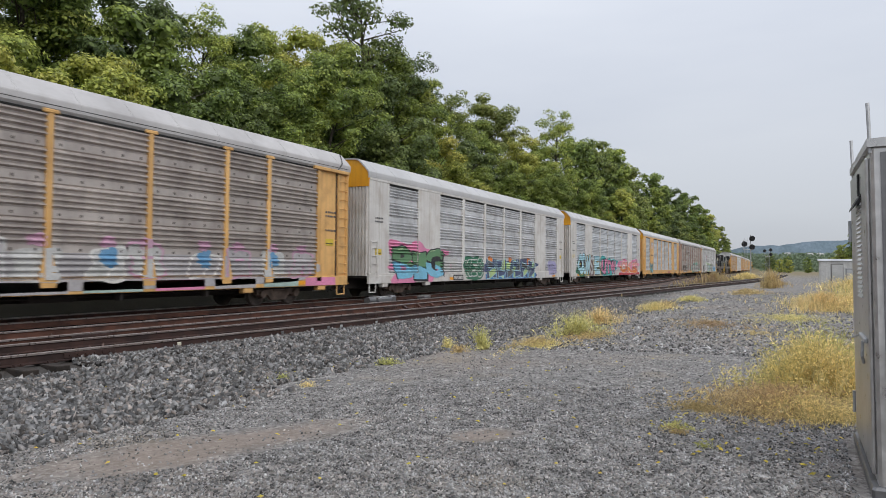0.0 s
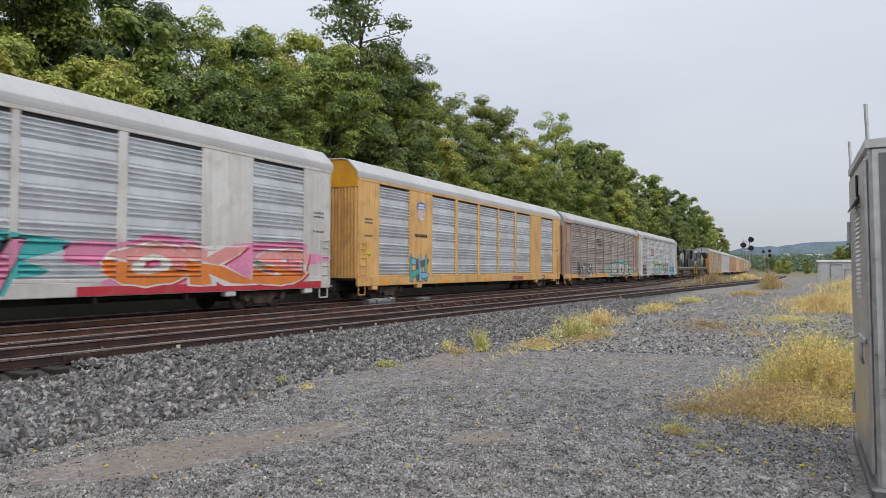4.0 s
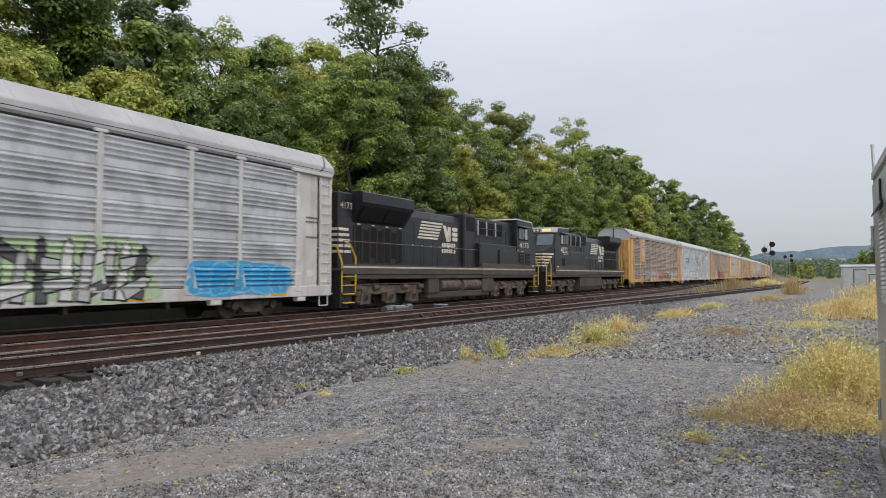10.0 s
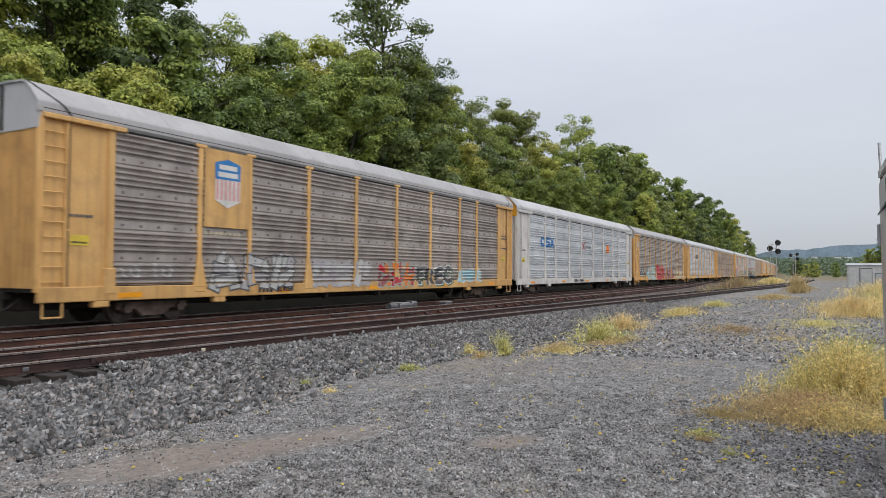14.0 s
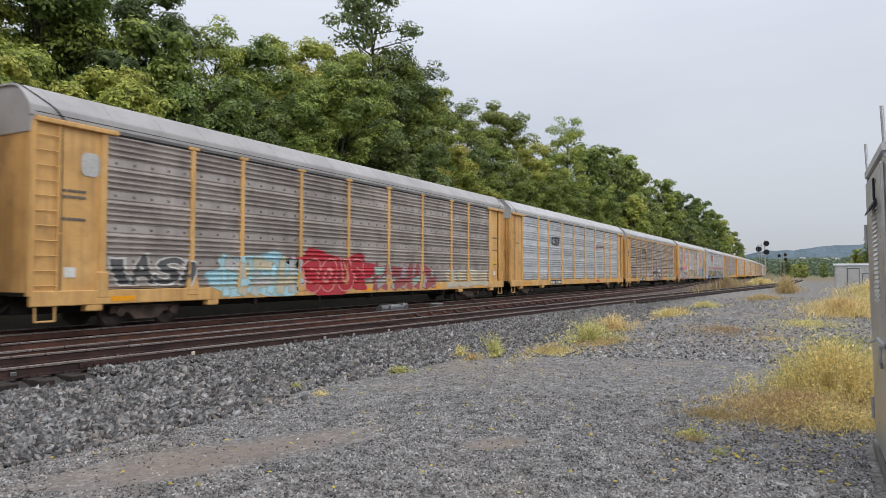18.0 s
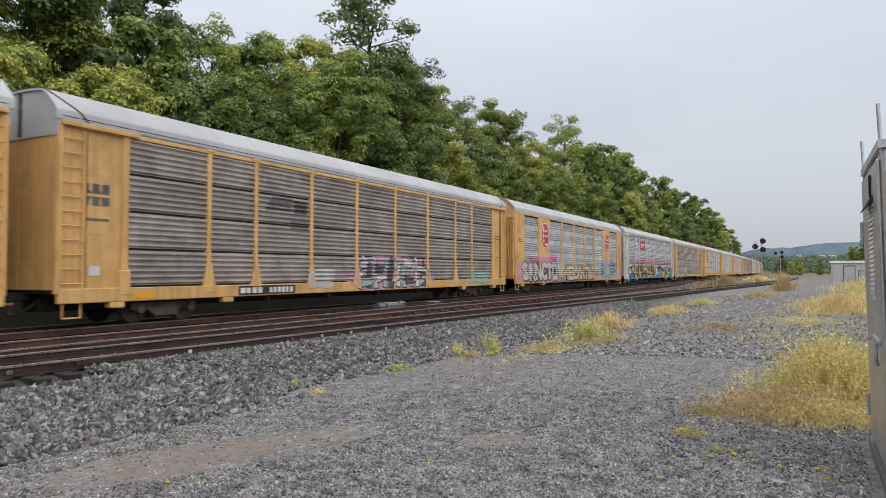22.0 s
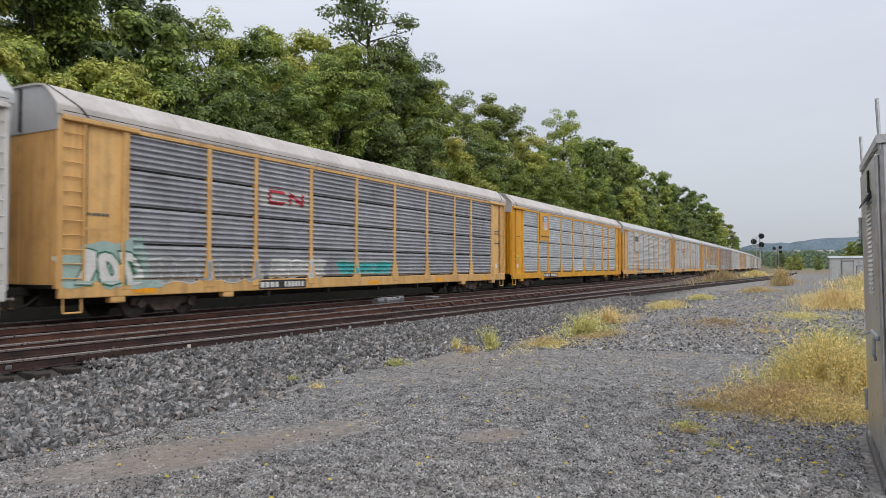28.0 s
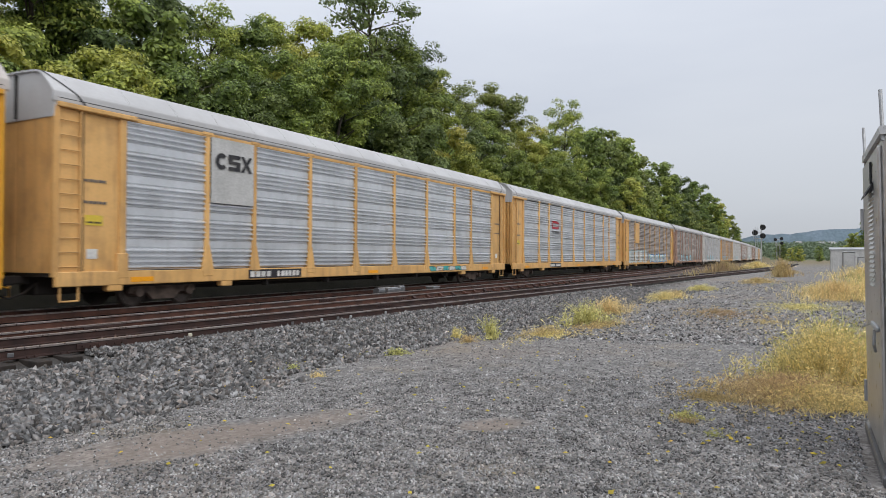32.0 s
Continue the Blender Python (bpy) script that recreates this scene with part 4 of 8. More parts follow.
def loco(name, label, flip):
    """Six-axle road engine; its cab end points to -y, or to +y if flipped."""
    ob = empty(name, pose(TRACK_X, 0, RAIL_Z), label, "locomotive", "freight train")
    t = pose(0, 0, 0, 0, 0, 180 if flip else 0)

    d = 1.25 if flip else 0.0

    def p(nm, g, m, lab="", par=None):
        return part(nm, g, m, par or ob, lab, t if par is None else None)

    # frame, walkway and stripe
    p("underframe", Geo().box(-1.5, 1.5, -10.3, 10.3, 1.25, 1.6, 0.03), LOCO_DUSTY)
    p("walkway", Geo().box(-1.55, 1.55, -8.2, 10.6, 1.58, 1.68, 0.015), LOCO_DUSTY)
    for s in (1, -1):
        p("side_stripe", Geo().box(s * 1.548, s * 1.563, -8.0, 10.5, 1.70, 1.77), STRIPE, "cream reflective sill stripe")
        p("side_skirt", Geo().box(s * 1.46, s * 1.552, -8.0, 10.5, 1.45, 1.84, 0.01), LOCO_DUSTY)
    # nose and cab
    fz, rz = (3.15, 3.95) if flip else (3.0, 3.5)
    r1, r0 = -8.55 - d, -10.2 - d * 0.24
    nose = Geo().add([(-1.12, r0, 1.62), (1.12, r0, 1.62), (1.12, r0 + 0.1, fz), (-1.12, r0 + 0.1, fz), (-1.49, r1, 1.62), (1.49, r1, 1.62), (1.49, r1, rz), (-1.49, r1, rz), (-1.49, r1 + 0.4, 1.62), (1.49, r1 + 0.4, 1.62), (1.49, r1 + 0.4, rz), (-1.49, r1 + 0.4, rz)], [(0, 1, 2, 3), (1, 5, 6, 2), (0, 3, 7, 4), (3, 2, 6, 7), (0, 4, 5, 1), (5, 9, 10, 6), (4, 7, 11, 8), (7, 6, 10, 11), (8, 11, 10, 9), (4, 8, 9, 5)])
    p("nose", nose, LOCO_BLACK, "tapered short nose")
    for s in (1, -1):
        for i in range(5):
            z = 2.0 + i * 0.2
            q = 0.40 + 0.12 * i if not flip else 0.55 + 0.1 * i
            y1 = r0 + (r1 - r0) * q if not flip else r0 + (r1 - r0) * min(1, q)
            k = lambda y: 1.125 + 0.37 * (y - r0) / (r1 - r0)
            ya = r0 + 0.06
            p("nose_stripe", Geo().add([(s * (k(ya) + e), ya, zz) for e in (0.0, 0.012) for zz in (z, z + 0.1)] + [(s * (k(y1) + e), y1, zz) for e in (0.0, 0.012) for zz in (z, z + 0.1)], [(0, 4, 5, 1), (2, 3, 7, 6), (0, 2, 6, 4), (1, 5, 7, 3), (4, 6, 7, 5), (0, 1, 3, 2)]), CREAM, "cream safety stripe")
    for i in range(5):
        z = 2.0 + i * 0.2
        x = r0 + 0.02 + max(0, z - 1.62) * 0.06
        p("nose_stripe", Geo().box(-1.1, 1.1, x - 0.03, x + 0.05, z, z + 0.1), CREAM, "cream safety stripe")
    cabp = [(y - d, z) for y, z in ((-8.6, 1.6), (-8.6, 3.4), (-8.2, 4.4), (-7.95, 4.74), (-5.75, 4.78), (-5.6, 4.7), (-5.6, 1.6))]
    cab = p("cab", Geo().prism(cabp, -1.5, 1.5, "x"), LOCO_BLACK, "black steel crew cab")
    p("cab_roof", Geo().prism([(y - d, z) for y, z in ((-8.27, 4.42), (-8.0, 4.79), (-5.6, 4.84), (-5.5, 4.76), (-7.95, 4.70), (-8.2, 4.38))], -1.53, 1.53, "x"), ROOF_GREY)
    for x0, x1 in ((-1.3, -0.12), (0.12, 1.3)):
        g = Geo().add([(x, y - d, z) for x, y, z in ((x0, -8.56, 3.52), (x1, -8.56, 3.52), (x1, -8.26, 4.28), (x0, -8.26, 4.28), (x0, -8.5, 3.52), (x1, -8.5, 3.52), (x1, -8.2, 4.28), (x0, -8.2, 4.28))], [(0, 1, 2, 3), (4, 7, 6, 5), (0, 4, 5, 1), (1, 5, 6, 2), (2, 6, 7, 3), (3, 7, 4, 0)])
        p("windscreen", g, GLASS, "dark windscreen pane")
    for x in (-0.72, 0.72):
        p("number_board", Geo().box(x - 0.3, x + 0.3, -8.28 - d, -8.1 - d, 4.46, 4.66, 0.02), LIT, "lit yellow number board over the windscreen")
    p("headlight_case", Geo().box(-0.3, 0.3, -8.3 - d, -8.05 - d, 4.44, 4.68, 0.03), ALU_DARK)
    for x in (-0.13, 0.13):
        p("headlight", Geo().tube((x, -8.33 - d, 4.56), (x, -8.28 - d, 4.56), 0.09, 14), SIGN_WHITE, "round pale headlight")
    for s in (1, -1):
        w = p("side_window", Geo().box(s * 1.495, s * 1.52, -7.35 - d, -5.9 - d, 3.55, 4.35, 0.02), LOCO_VENT, "cab side window")
        for a in (-7.28 - d, -6.78 - d, -6.32 - d):
            part("pane", Geo().box(s * 1.51, s * 1.53, a, a + 0.38, 3.62, 4.28, 0.01), GLASS if a > -7 - d else ALU, w)
        p("awning", Geo().prism([(s * 1.5, 4.46), (s * 1.86, 4.34), (s * 1.86, 4.32), (s * 1.5, 4.42)], -7.4 - d, -5.8 - d), ALU_DARK, "folding metal window awning")
        if flip:
            for a in (-7.6, -6.6):
                gr = p("cab_grille", Geo().box(s * 1.55, s * 1.568, a - d, a + 0.75 - d, 2.08, 2.75, 0.01), LOCO_VENT)
                for k in range(7):
                    part("louvre", Geo().box(s * 1.56, s * 1.58, a + 0.03 - d, a + 0.72 - d, 2.12 + k * 0.09, 2.15 + k * 0.09), LOCO_DUSTY, gr)
            p("lower_cab", Geo().box(s * 1.45, s * 1.555, -8.6 - d, -4.2, 2.05, 2.85, 0.01), LOCO_BLACK)
        p("grab_iron", Geo().bar([(s * 1.5, -5.75 - d, 2.2), (s * 1.58, -5.75 - d, 2.25), (s * 1.58, -5.75 - d, 3.3), (s * 1.5, -5.75 - d, 3.35)], 0.018), LOCO_DUSTY)
        p("stencil", Geo().box(s * 1.5, s * 1.506, -6.75 - d, -6.3 - d, 2.86, 2.89).box(s * 1.5, s * 1.506, -5.95 - d, -5.7 - d, 2.9, 2.94), CREAM, "small cream stencil marks")
        p("warning_label", Geo().box(s * 1.562, s * 1.57, -8.3 - d, -8.0 - d, 1.95, 2.02), CREAM, "small pale warning label")
        p("cab_grille", Geo().box(s * 1.495, s * 1.515, -7.1 - d, -6.4 - d, 1.95, 2.6, 0.01), LOCO_VENT)
        p("lower_cab", Geo().box(s * 1.45, s * 1.56, -8.6 - d, -1.9, 1.42, 2.05, 0.01), LOCO_DUSTY, "dusty lower side plate")
        p("cab_stripe", Geo().box(s * 1.562, s * 1.570, -8.5 - d, -2.0, 1.71, 1.78), STRIPE, "cream reflective sill stripe")
    # cabinets behind the cab
    p("inverter_cabinet", Geo().box(-1.48, 1.48, -5.58 - d, -1.75, 1.6, 3.15, 0.04).box(-1.2, 1.2, -5.58 - d, -1.75, 3.1, 4.55, 0.06), LOCO_BLACK, "broad electrical cabinet")
    for s in (1, -1):
        for a, b in ((-5.3, -4.4), (-4.1, -3.2), (-3.0, -2.1)):
            v = p("resistor_grille", Geo().box(s * 1.19, s * 1.225, a, b, 3.65, 4.35, 0.01), LOCO_VENT)
            for k in range(5):
                part("louvre", Geo().box(s * 1.21, s * 1.245, a, b, 3.7 + k * 0.13, 3.73 + k * 0.13), UNDER, v)
            p("grille_post", Geo().box(s * 1.2, s * 1.26, b + 0.03, b + 0.16, 3.6, 4.4, 0.01), ALU, "bare metal grille post")
        p("upper_rail", Geo().bar([(s * 1.42, -5.4, 3.18), (s * 1.42, -5.4, 3.95), (s * 1.42, -1.8, 3.95), (s * 1.42, -1.8, 3.18)], 0.022), LOCO_BLACK)
        p("upper_rail", Geo().bar([(s * 1.42, -5.4, 3.55), (s * 1.42, -1.8, 3.55)], 0.018).bar([(s * 1.42, -3.6, 3.18), (s * 1.42, -3.6, 3.95)], 0.018), LOCO_BLACK)
    p("blower_box", Geo().box(-1.25, 1.25, -1.72, -0.35, 1.6, 4.68, 0.06), LOCO_BLACK)
    for s in (1, -1):
        p("blower_grille", Geo().box(s * 1.24, s * 1.27, -1.55, -0.6, 3.75, 4.5, 0.01), LOCO_VENT)
    hood = [(-1.05, 1.6), (1.05, 1.6), (1.05, 4.1), (0.9, 4.42), (0.55, 4.52), (-0.55, 4.52), (-0.9, 4.42), (-1.05, 4.1)]
    eng = p("engine_hood", Geo().prism(hood, -0.34, 5.3), LOCO_BLACK, "rounded engine hood")
    for s in (1, -1):
        for i in range(6):
            y = 0.15 + i * 0.87
            part("hood_door", Geo().box(s * 1.045, s * 1.062, y, y + 0.82, 1.75, 3.95, 0.008), LOCO_BLACK, eng)
            part("latch", Geo().box(s * 1.06, s * 1.08, y + 0.05, y + 0.13, 2.75, 2.84, 0.005), ALU, eng)
    p("exhaust_stack", Geo().box(-0.45, 0.45, 1.3, 2.3, 4.48, 4.74, 0.05), LOCO_DUSTY if flip else CREAM, "sooty exhaust stack" if flip else "pale scorched exhaust stack")
    rad = [(-1.05, 1.6), (1.05, 1.6), (1.05, 3.55), (1.55, 4.25), (1.6, 4.35), (1.6, 4.75), (1.52, 4.8), (-1.52, 4.8), (-1.6, 4.75), (-1.6, 4.35), (-1.55, 4.25), (-1.05, 3.55)]
    r = p("radiator_hood", Geo().prism(rad, 5.32, 9.3).box(-1.1, 1.1, 9.28, 10.22, 1.6, 4.72, 0.05), LOCO_BLACK, "flared radiator section")
    for s in (1, -1):
        for i in range(7):
            y = 5.5 + i * 0.53
            v = part("vent", Geo().box(s * 1.045, s * 1.065, y, y + 0.40, 1.95 + 0.18 * (i % 3 == 1), 3.42 - 0.12 * (i % 2), 0.01), LOCO_VENT, r)
            for k in range(2):
                part("vent_rib", Geo().box(s * 1.05, s * 1.085, y + 0.40 + k * 0.06, y + 0.43 + k * 0.06, 1.9, 3.4), VENT_FRAME, v)
            if i % 2 == 0:
                part("vent_label", Geo().box(s * 1.05, s * 1.07, y + 0.06, y + 0.26, 3.48, 3.53), CREAM, r)
        for k in range(2):
            part("intake_mesh", Geo().prism([(s * 1.16, 3.70), (s * 1.52, 4.2), (s * 1.575, 4.18), (s * 1.20, 3.64)], 5.7 + k * 1.8, 7.3 + k * 1.8), LOCO_VENT, r, "dark radiator mesh")
        for i in range(5 if flip else 0):
            z = 2.3 + i * 0.22
            part("hood_stripe", Geo().box(s * 1.09, s * 1.108, 9.42 + 0.04 * i, 10.2, z, z + 0.11), CREAM, r, "cream safety stripe")
            if s > 0:
                part("hood_stripe", Geo().box(-1.05, 1.05, 10.21, 10.228, z, z + 0.11), CREAM, r, "cream safety stripe")
        part("intake", Geo().prism([(s * 1.10, 3.66), (s * 1.53, 4.24), (s * 1.56, 4.22), (s * 1.13, 3.62)], 5.6, 9.2), LOCO_VENT, r)
        # handrails and walk posts
        posts = [-0.2, 1.4, 3.0, 4.6, 6.2, 7.8, 9.4, 10.4]
        p("handrail", Geo().bar([(s * 1.5, -1.6, 2.75), (s * 1.5, 10.4, 2.75)], 0.016), ALU_DARK, "long side handrail")
        for y in posts:
            p("stanchion", Geo().tube((s * 1.5, y, 1.68), (s * 1.5, y, 2.76), 0.018, 6), LOCO_BLACK)
    for z in (4.38, 4.12):
        p("headlight", Geo().tube((0.25, 10.2, z), (0.25, 10.27, z), 0.1, 14), AMBER if flip else SIGN_WHITE, "lit amber headlight" if flip else "round pale headlight")
        p("headlight", Geo().tube((-0.0, 10.2, z), (-0.0, 10.26, z), 0.1, 14), SIGN_WHITE, "round pale headlight")
    # tank, reservoirs, trucks
    p("fuel_tank", Geo().prism([(-1.4, 0.55), (-1.25, 0.22), (1.25, 0.22), (1.4, 0.55), (1.4, 1.28), (-1.4, 1.28)], -2.6, 3.4), LOCO_DUSTY, "long black fuel tank") if not flip else None
    if flip:
        p("equipment_rack", Geo().box(-1.35, 1.35, -3.2, 3.6, 0.3, 0.62, 0.05).box(-1.2, 1.2, -3.0, 3.4, 0.6, 1.25, 0.05), LOCO_DUSTY, "long black fuel tank")
        for s in (1, -1):
            p("air_reservoir", Geo().tube((s * 1.22, -1.9, 0.92), (s * 1.22, 0.15, 0.92), 0.3, 16), TRUCK_STEEL, "round air reservoir")
            p("air_reservoir", Geo().tube((s * 1.22, 0.5, 0.92), (s * 1.22, 2.5, 0.92), 0.3, 16), TRUCK_STEEL, "round air reservoir")
            p("equipment_case", Geo().box(s * 1.1, s * 1.45, 2.7, 3.7, 0.55, 1.3, 0.04), LOCO_DUSTY)
            p("equipment_case", Geo().box(s * 1.1, s * 1.45, -3.6, -2.2, 0.5, 1.25, 0.04), LOCO_DUSTY)
    for y in (-6.3, 6.7):
        tr = part("truck", Geo().box(-0.9, 0.9, -2.4, 2.4, 0.5, 0.9, 0.05), UNDER, ob, at=t @ pose(0, y, 0))
        line = [(-2.75, 0.62), (-2.7, 0.98), (-1.3, 0.98), (-1.05, 0.86), (-0.75, 0.98), (0.75, 0.98), (1.05, 0.86), (1.3, 0.98), (2.7, 0.98), (2.75, 0.62), (2.3, 0.58), (1.5, 0.66), (1.0, 0.60), (0.5, 0.66), (-0.5, 0.66), (-1.0, 0.60), (-1.5, 0.66), (-2.3, 0.58)]
        for s in (1, -1):
            fr = part("side_frame", Geo().prism(line, s * 1.02, s * 1.2, "x"), TRUCK_STEEL, tr)
            for k in (-1.9, 0.0, 1.9):
                g = Geo().prism([(k - 0.36, 0.22), (k + 0.36, 0.22), (k + 0.22, 0.72), (k - 0.22, 0.72)], s * 1.05, s * 1.26, "x")
                part("journal_box", g.tube((s * 1.2, k, 0.5), (s * 1.33, k, 0.5), 0.15, 12), TRUCK_STEEL, tr)
                part("axle_cap", Geo().tube((s * 1.33, k, 0.5), (s * 1.35, k, 0.5), 0.1, 12), UNDER, tr)
                for d in (-0.42, 0.42):
                    g = Geo()
                    for c in range(5):
                        g.tube((s * 1.14, k + d, 0.30 + c * 0.085), (s * 1.14, k + d, 0.345 + c * 0.085), 0.105, 10)
                    part("spring", g.tube((s * 1.14, k + d, 0.28), (s * 1.14, k + d, 0.75), 0.06, 8), TRUCK_STEEL, tr)
            for k in (-2.45, -1.15, 1.15, 2.45):
                part("brake_cylinder", Geo().tube((s * 1.22, k - 0.22, 0.9), (s * 1.22, k + 0.2, 0.9), 0.13, 12), TRUCK_STEEL, tr)
            part("sand_pipe", Geo().bar([(s * 1.18, -2.9, 1.1), (s * 1.2, -2.7, 0.7), (s * 1.0, -2.5, 0.2)], 0.025), UNDER, tr)
            part("brake_rod", Geo().tube((s * 1.24, -2.5, 1.04), (s * 1.24, 2.5, 1.04), 0.03, 6), TRUCK_STEEL, tr)
        for k in (-1.9, 0.0, 1.9):
            def big():
                g = Geo().tube((-0.95, 0, 0), (0.95, 0, 0), 0.1, 10)
                for s in (-1, 1):
                    ring = [(0.70, 0.0), (0.70, 0.56), (0.74, 0.53), (0.83, 0.52), (0.845, 0.46), (0.80, 0.42), (0.81, 0.18), (0.87, 0.14), (0.87, 0.0)]
                    n = 20
                    g.add([(s * x, rr * math.cos(2 * math.pi * i / n), rr * math.sin(2 * math.pi * i / n)) for x, rr in ring for i in range(n)], [(q * n + i, q * n + (i + 1) % n, (q + 1) * n + (i + 1) % n, (q + 1) * n + i) for q in range(len(ring) - 1) for i in range(n)])
                return g
            w = part("wheelset", big, WHEEL_STEEL, tr, at=(0, k, 0.52), key="big_wheels")
            BIG_WHEELS.append((w, k, flip))
    # pilots, steps, yellow end rails
    for e, s0 in ((-1, -10.3 if not flip else -10.5), (1, 10.5)):
        p("pilot", Geo().prism([(s0 - 0.05, 0.15), (s0 + 0.05, 0.15), (s0 + 0.05, 1.65), (s0 - 0.05, 1.65)], -1.45, 1.45, "x"), LOCO_BLACK, "steel pilot plate")
        for s in (1, -1):
            st = p("step_well", Geo().box(s * 1.05, s * 1.42, s0 - e * 0.75, s0 - e * 0.1, 0.3, 1.6, 0.02), LOCO_BLACK)
            for k in range(4):
                part("step", Geo().box(s * 1.1, s * 1.55, s0 - e * 0.78, s0 - e * 0.12, 0.32 + k * 0.34, 0.36 + k * 0.34), HANDRAIL, st, "yellow-edged step")
            p("grab_rail", Geo().bar([(s * 1.52, s0 - e * 0.85, 0.75), (s * 1.52, s0 - e * 0.85, 2.1), (s * 1.45, s0 - e * 0.6, 2.6), (s * 1.3, s0 - e * 0.5, 2.7)], 0.032), HANDRAIL, "bent yellow grab rail")
            p("grab_rail", Geo().bar([(s * 1.5, s0, 0.75), (s * 1.5, s0, 1.9), (s * 1.3, s0 + e * 0.05, 2.5), (s * 1.0, s0 + e * 0.05, 2.6)], 0.032), HANDRAIL, "bent yellow grab rail")
    couplers(ob, 10.75)
    TRAIN.append(ob)
    return ob


BIG_WHEELS = []


# ---- the train, from its leading end ----
def build_train():
    Y, W = YELLOW, WHITE
    a = []
    a.append(post_car("autorack", "dirty grey-brown autorack car with yellow posts and bright graffiti", PANEL_BROWN, Y, Y, ROOF_GREY, Y, Y))
    a.append(sheet_car("autorack", "white autorack car with green and blue graffiti", PANEL_GREY, W, W, ROOF_WHITE, BRIGHT_YELLOW, W))
    a.append(sheet_car("autorack", "white autorack car with pink and pale blue graffiti", PANEL_SILVER, W, W, ROOF_WHITE, BRIGHT_YELLOW, W))
    a.append(sheet_car("autorack", "yellow autorack car with bright galvanised panels", PANEL_SILVER, Y, Y, ROOF_WHITE, BRIGHT_YELLOW, Y))
    a.append(post_car("autorack", "faded mauve and brown autorack car with white graffiti", PANEL_BROWN, MAUVE, Y, ROOF_GREY, ROOF_GREY, MAUVE, cap=False))
    a.append(post_car("autorack", "pale grey autorack car with a red emblem and graffiti", PANEL_GREY, W, W, ROOF_GREY, BRIGHT_YELLOW, W))
    a.append(loco("locomotive", "black road locomotive running long hood first", True))
    a.append(loco("locomotive", "black road locomotive with cream nose stripes, cab leading", False))
    a.append(post_car("autorack", "yellow autorack car with brown panels and a shield emblem", PANEL_BROWN, Y, Y, ROOF_GREY, ROOF_WHITE, Y))
    a.append(post_car("autorack", "clean white autorack car with blue and red marks", PANEL_SILVER, W, W, ROOF_WHITE, BRIGHT_YELLOW, W, "bands"))
    a.append(post_car("autorack", "yellow autorack car with brown panels, white and red graffiti", PANEL_BROWN, Y, Y, ROOF_GREY, ROOF_GREY, Y))
    a.append(post_car("autorack", "yellow autorack car with shiny silver panels and black lettering", PANEL_SILVER, Y, Y, ROOF_WHITE, ROOF_WHITE, Y))
    a.append(post_car("autorack", "yellow autorack car with dark tiered panels", PANEL_BROWN, Y, Y, ROOF_WHITE, ROOF_WHITE, Y, "tiers", rail=True))
    a.append(sheet_car("autorack", "yellow autorack car with red octagon emblems and white graffiti", PANEL_GREY, Y, Y, ROOF_WHITE, Y, Y))
    a.append(post_car("autorack", "light grey autorack car with red stripes and a blue graffiti mural", PANEL_GREY, W, W, ROOF_WHITE, ROOF_WHITE, ROOF_GREY, "bands"))
    a.append(post_car("autorack", "yellow autorack car with blue-grey tiered panels", PANEL_DARK, Y, Y, ROOF_WARM, ROOF_WHITE, Y, "tiers", False, True))
    a.append(post_car("autorack", "bright yellow autorack car with silver tiered panels and a shield emblem", PANEL_SILVER, BRIGHT_YELLOW, BRIGHT_YELLOW, ROOF_WARM, ROOF_WARM, BRIGHT_YELLOW, "tiers", False, True))
    a.append(post_car("autorack", "yellow autorack car with silver panels and a grey lettered sheet", PANEL_SILVER, Y, Y, ROOF_WHITE, ROOF_WHITE, Y, rail=True))
    a.append(post_car("autorack", "yellow autorack car with silver panels and a red emblem", PANEL_SILVER, Y, Y, ROOF_WHITE, ROOF_WHITE, Y))
    a.append(post_car("autorack", "brown-panelled autorack car with white and blue graffiti", PANEL_BROWN, Y, Y, ROOF_WHITE, ROOF_WHITE, Y))
    far = [(PANEL_BROWN, MAUVE, ROOF_GREY), (PANEL_GREY, W, ROOF_WHITE), (PANEL_BROWN, Y, ROOF_GREY), (PANEL_GREY, W, ROOF_WHITE), (PANEL_GREY, MAUVE, ROOF_GREY), (PANEL_SILVER, W, ROOF_WHITE)]
    for i in range(12):
        pn, fr, ro = far[i % 6]
        a.append(post_car("autorack", "weathered autorack car far down the train", pn, fr, fr, ro, ro, fr))
    return a


CARS = build_train()
# where each vehicle's middle lies at the start; slack in the couplers sets a few of them off the even spacing
FIRST, PITCH, ENGINE = 8.75, 28.9, 22.3
SLACK = {4: -0.45, 5: -0.72, 8: -0.32}
CENTRES = []
for _i in range(len(CARS)):
    _n = min(2, max(0, _i - 6))
    CENTRES.append(FIRST + PITCH * (_i - _n) + ENGINE * _n + SLACK.get(_i, 0.0 if _i < 4 else -0.72))
CENTRES[6], CENTRES[7] = FIRST + 168.83, FIRST + 191.13
# seconds and metres that the train has covered
COVERED = ((0, 0.0), (1, 14.63), (2, 29.15), (3, 43.87), (6, 87.9), (7, 102.33), (8, 116.9), (9, 131.42), (10, 145.92), (13, 188.87), (14, 203.27), (17, 246.26), (18, 260.55), (19, 274.67), (20, 289.01), (21, 303.36), (22, 317.6), (23, 331.91), (24, 346.12), (25, 360.58), (28, 404.24), (29, 418.63), (30, 433.11), (31, 447.71), (32, 462.16))


def run(t):
    """Metres that the train has covered at t seconds."""
    return float(np.interp(t, *zip(*COVERED)))


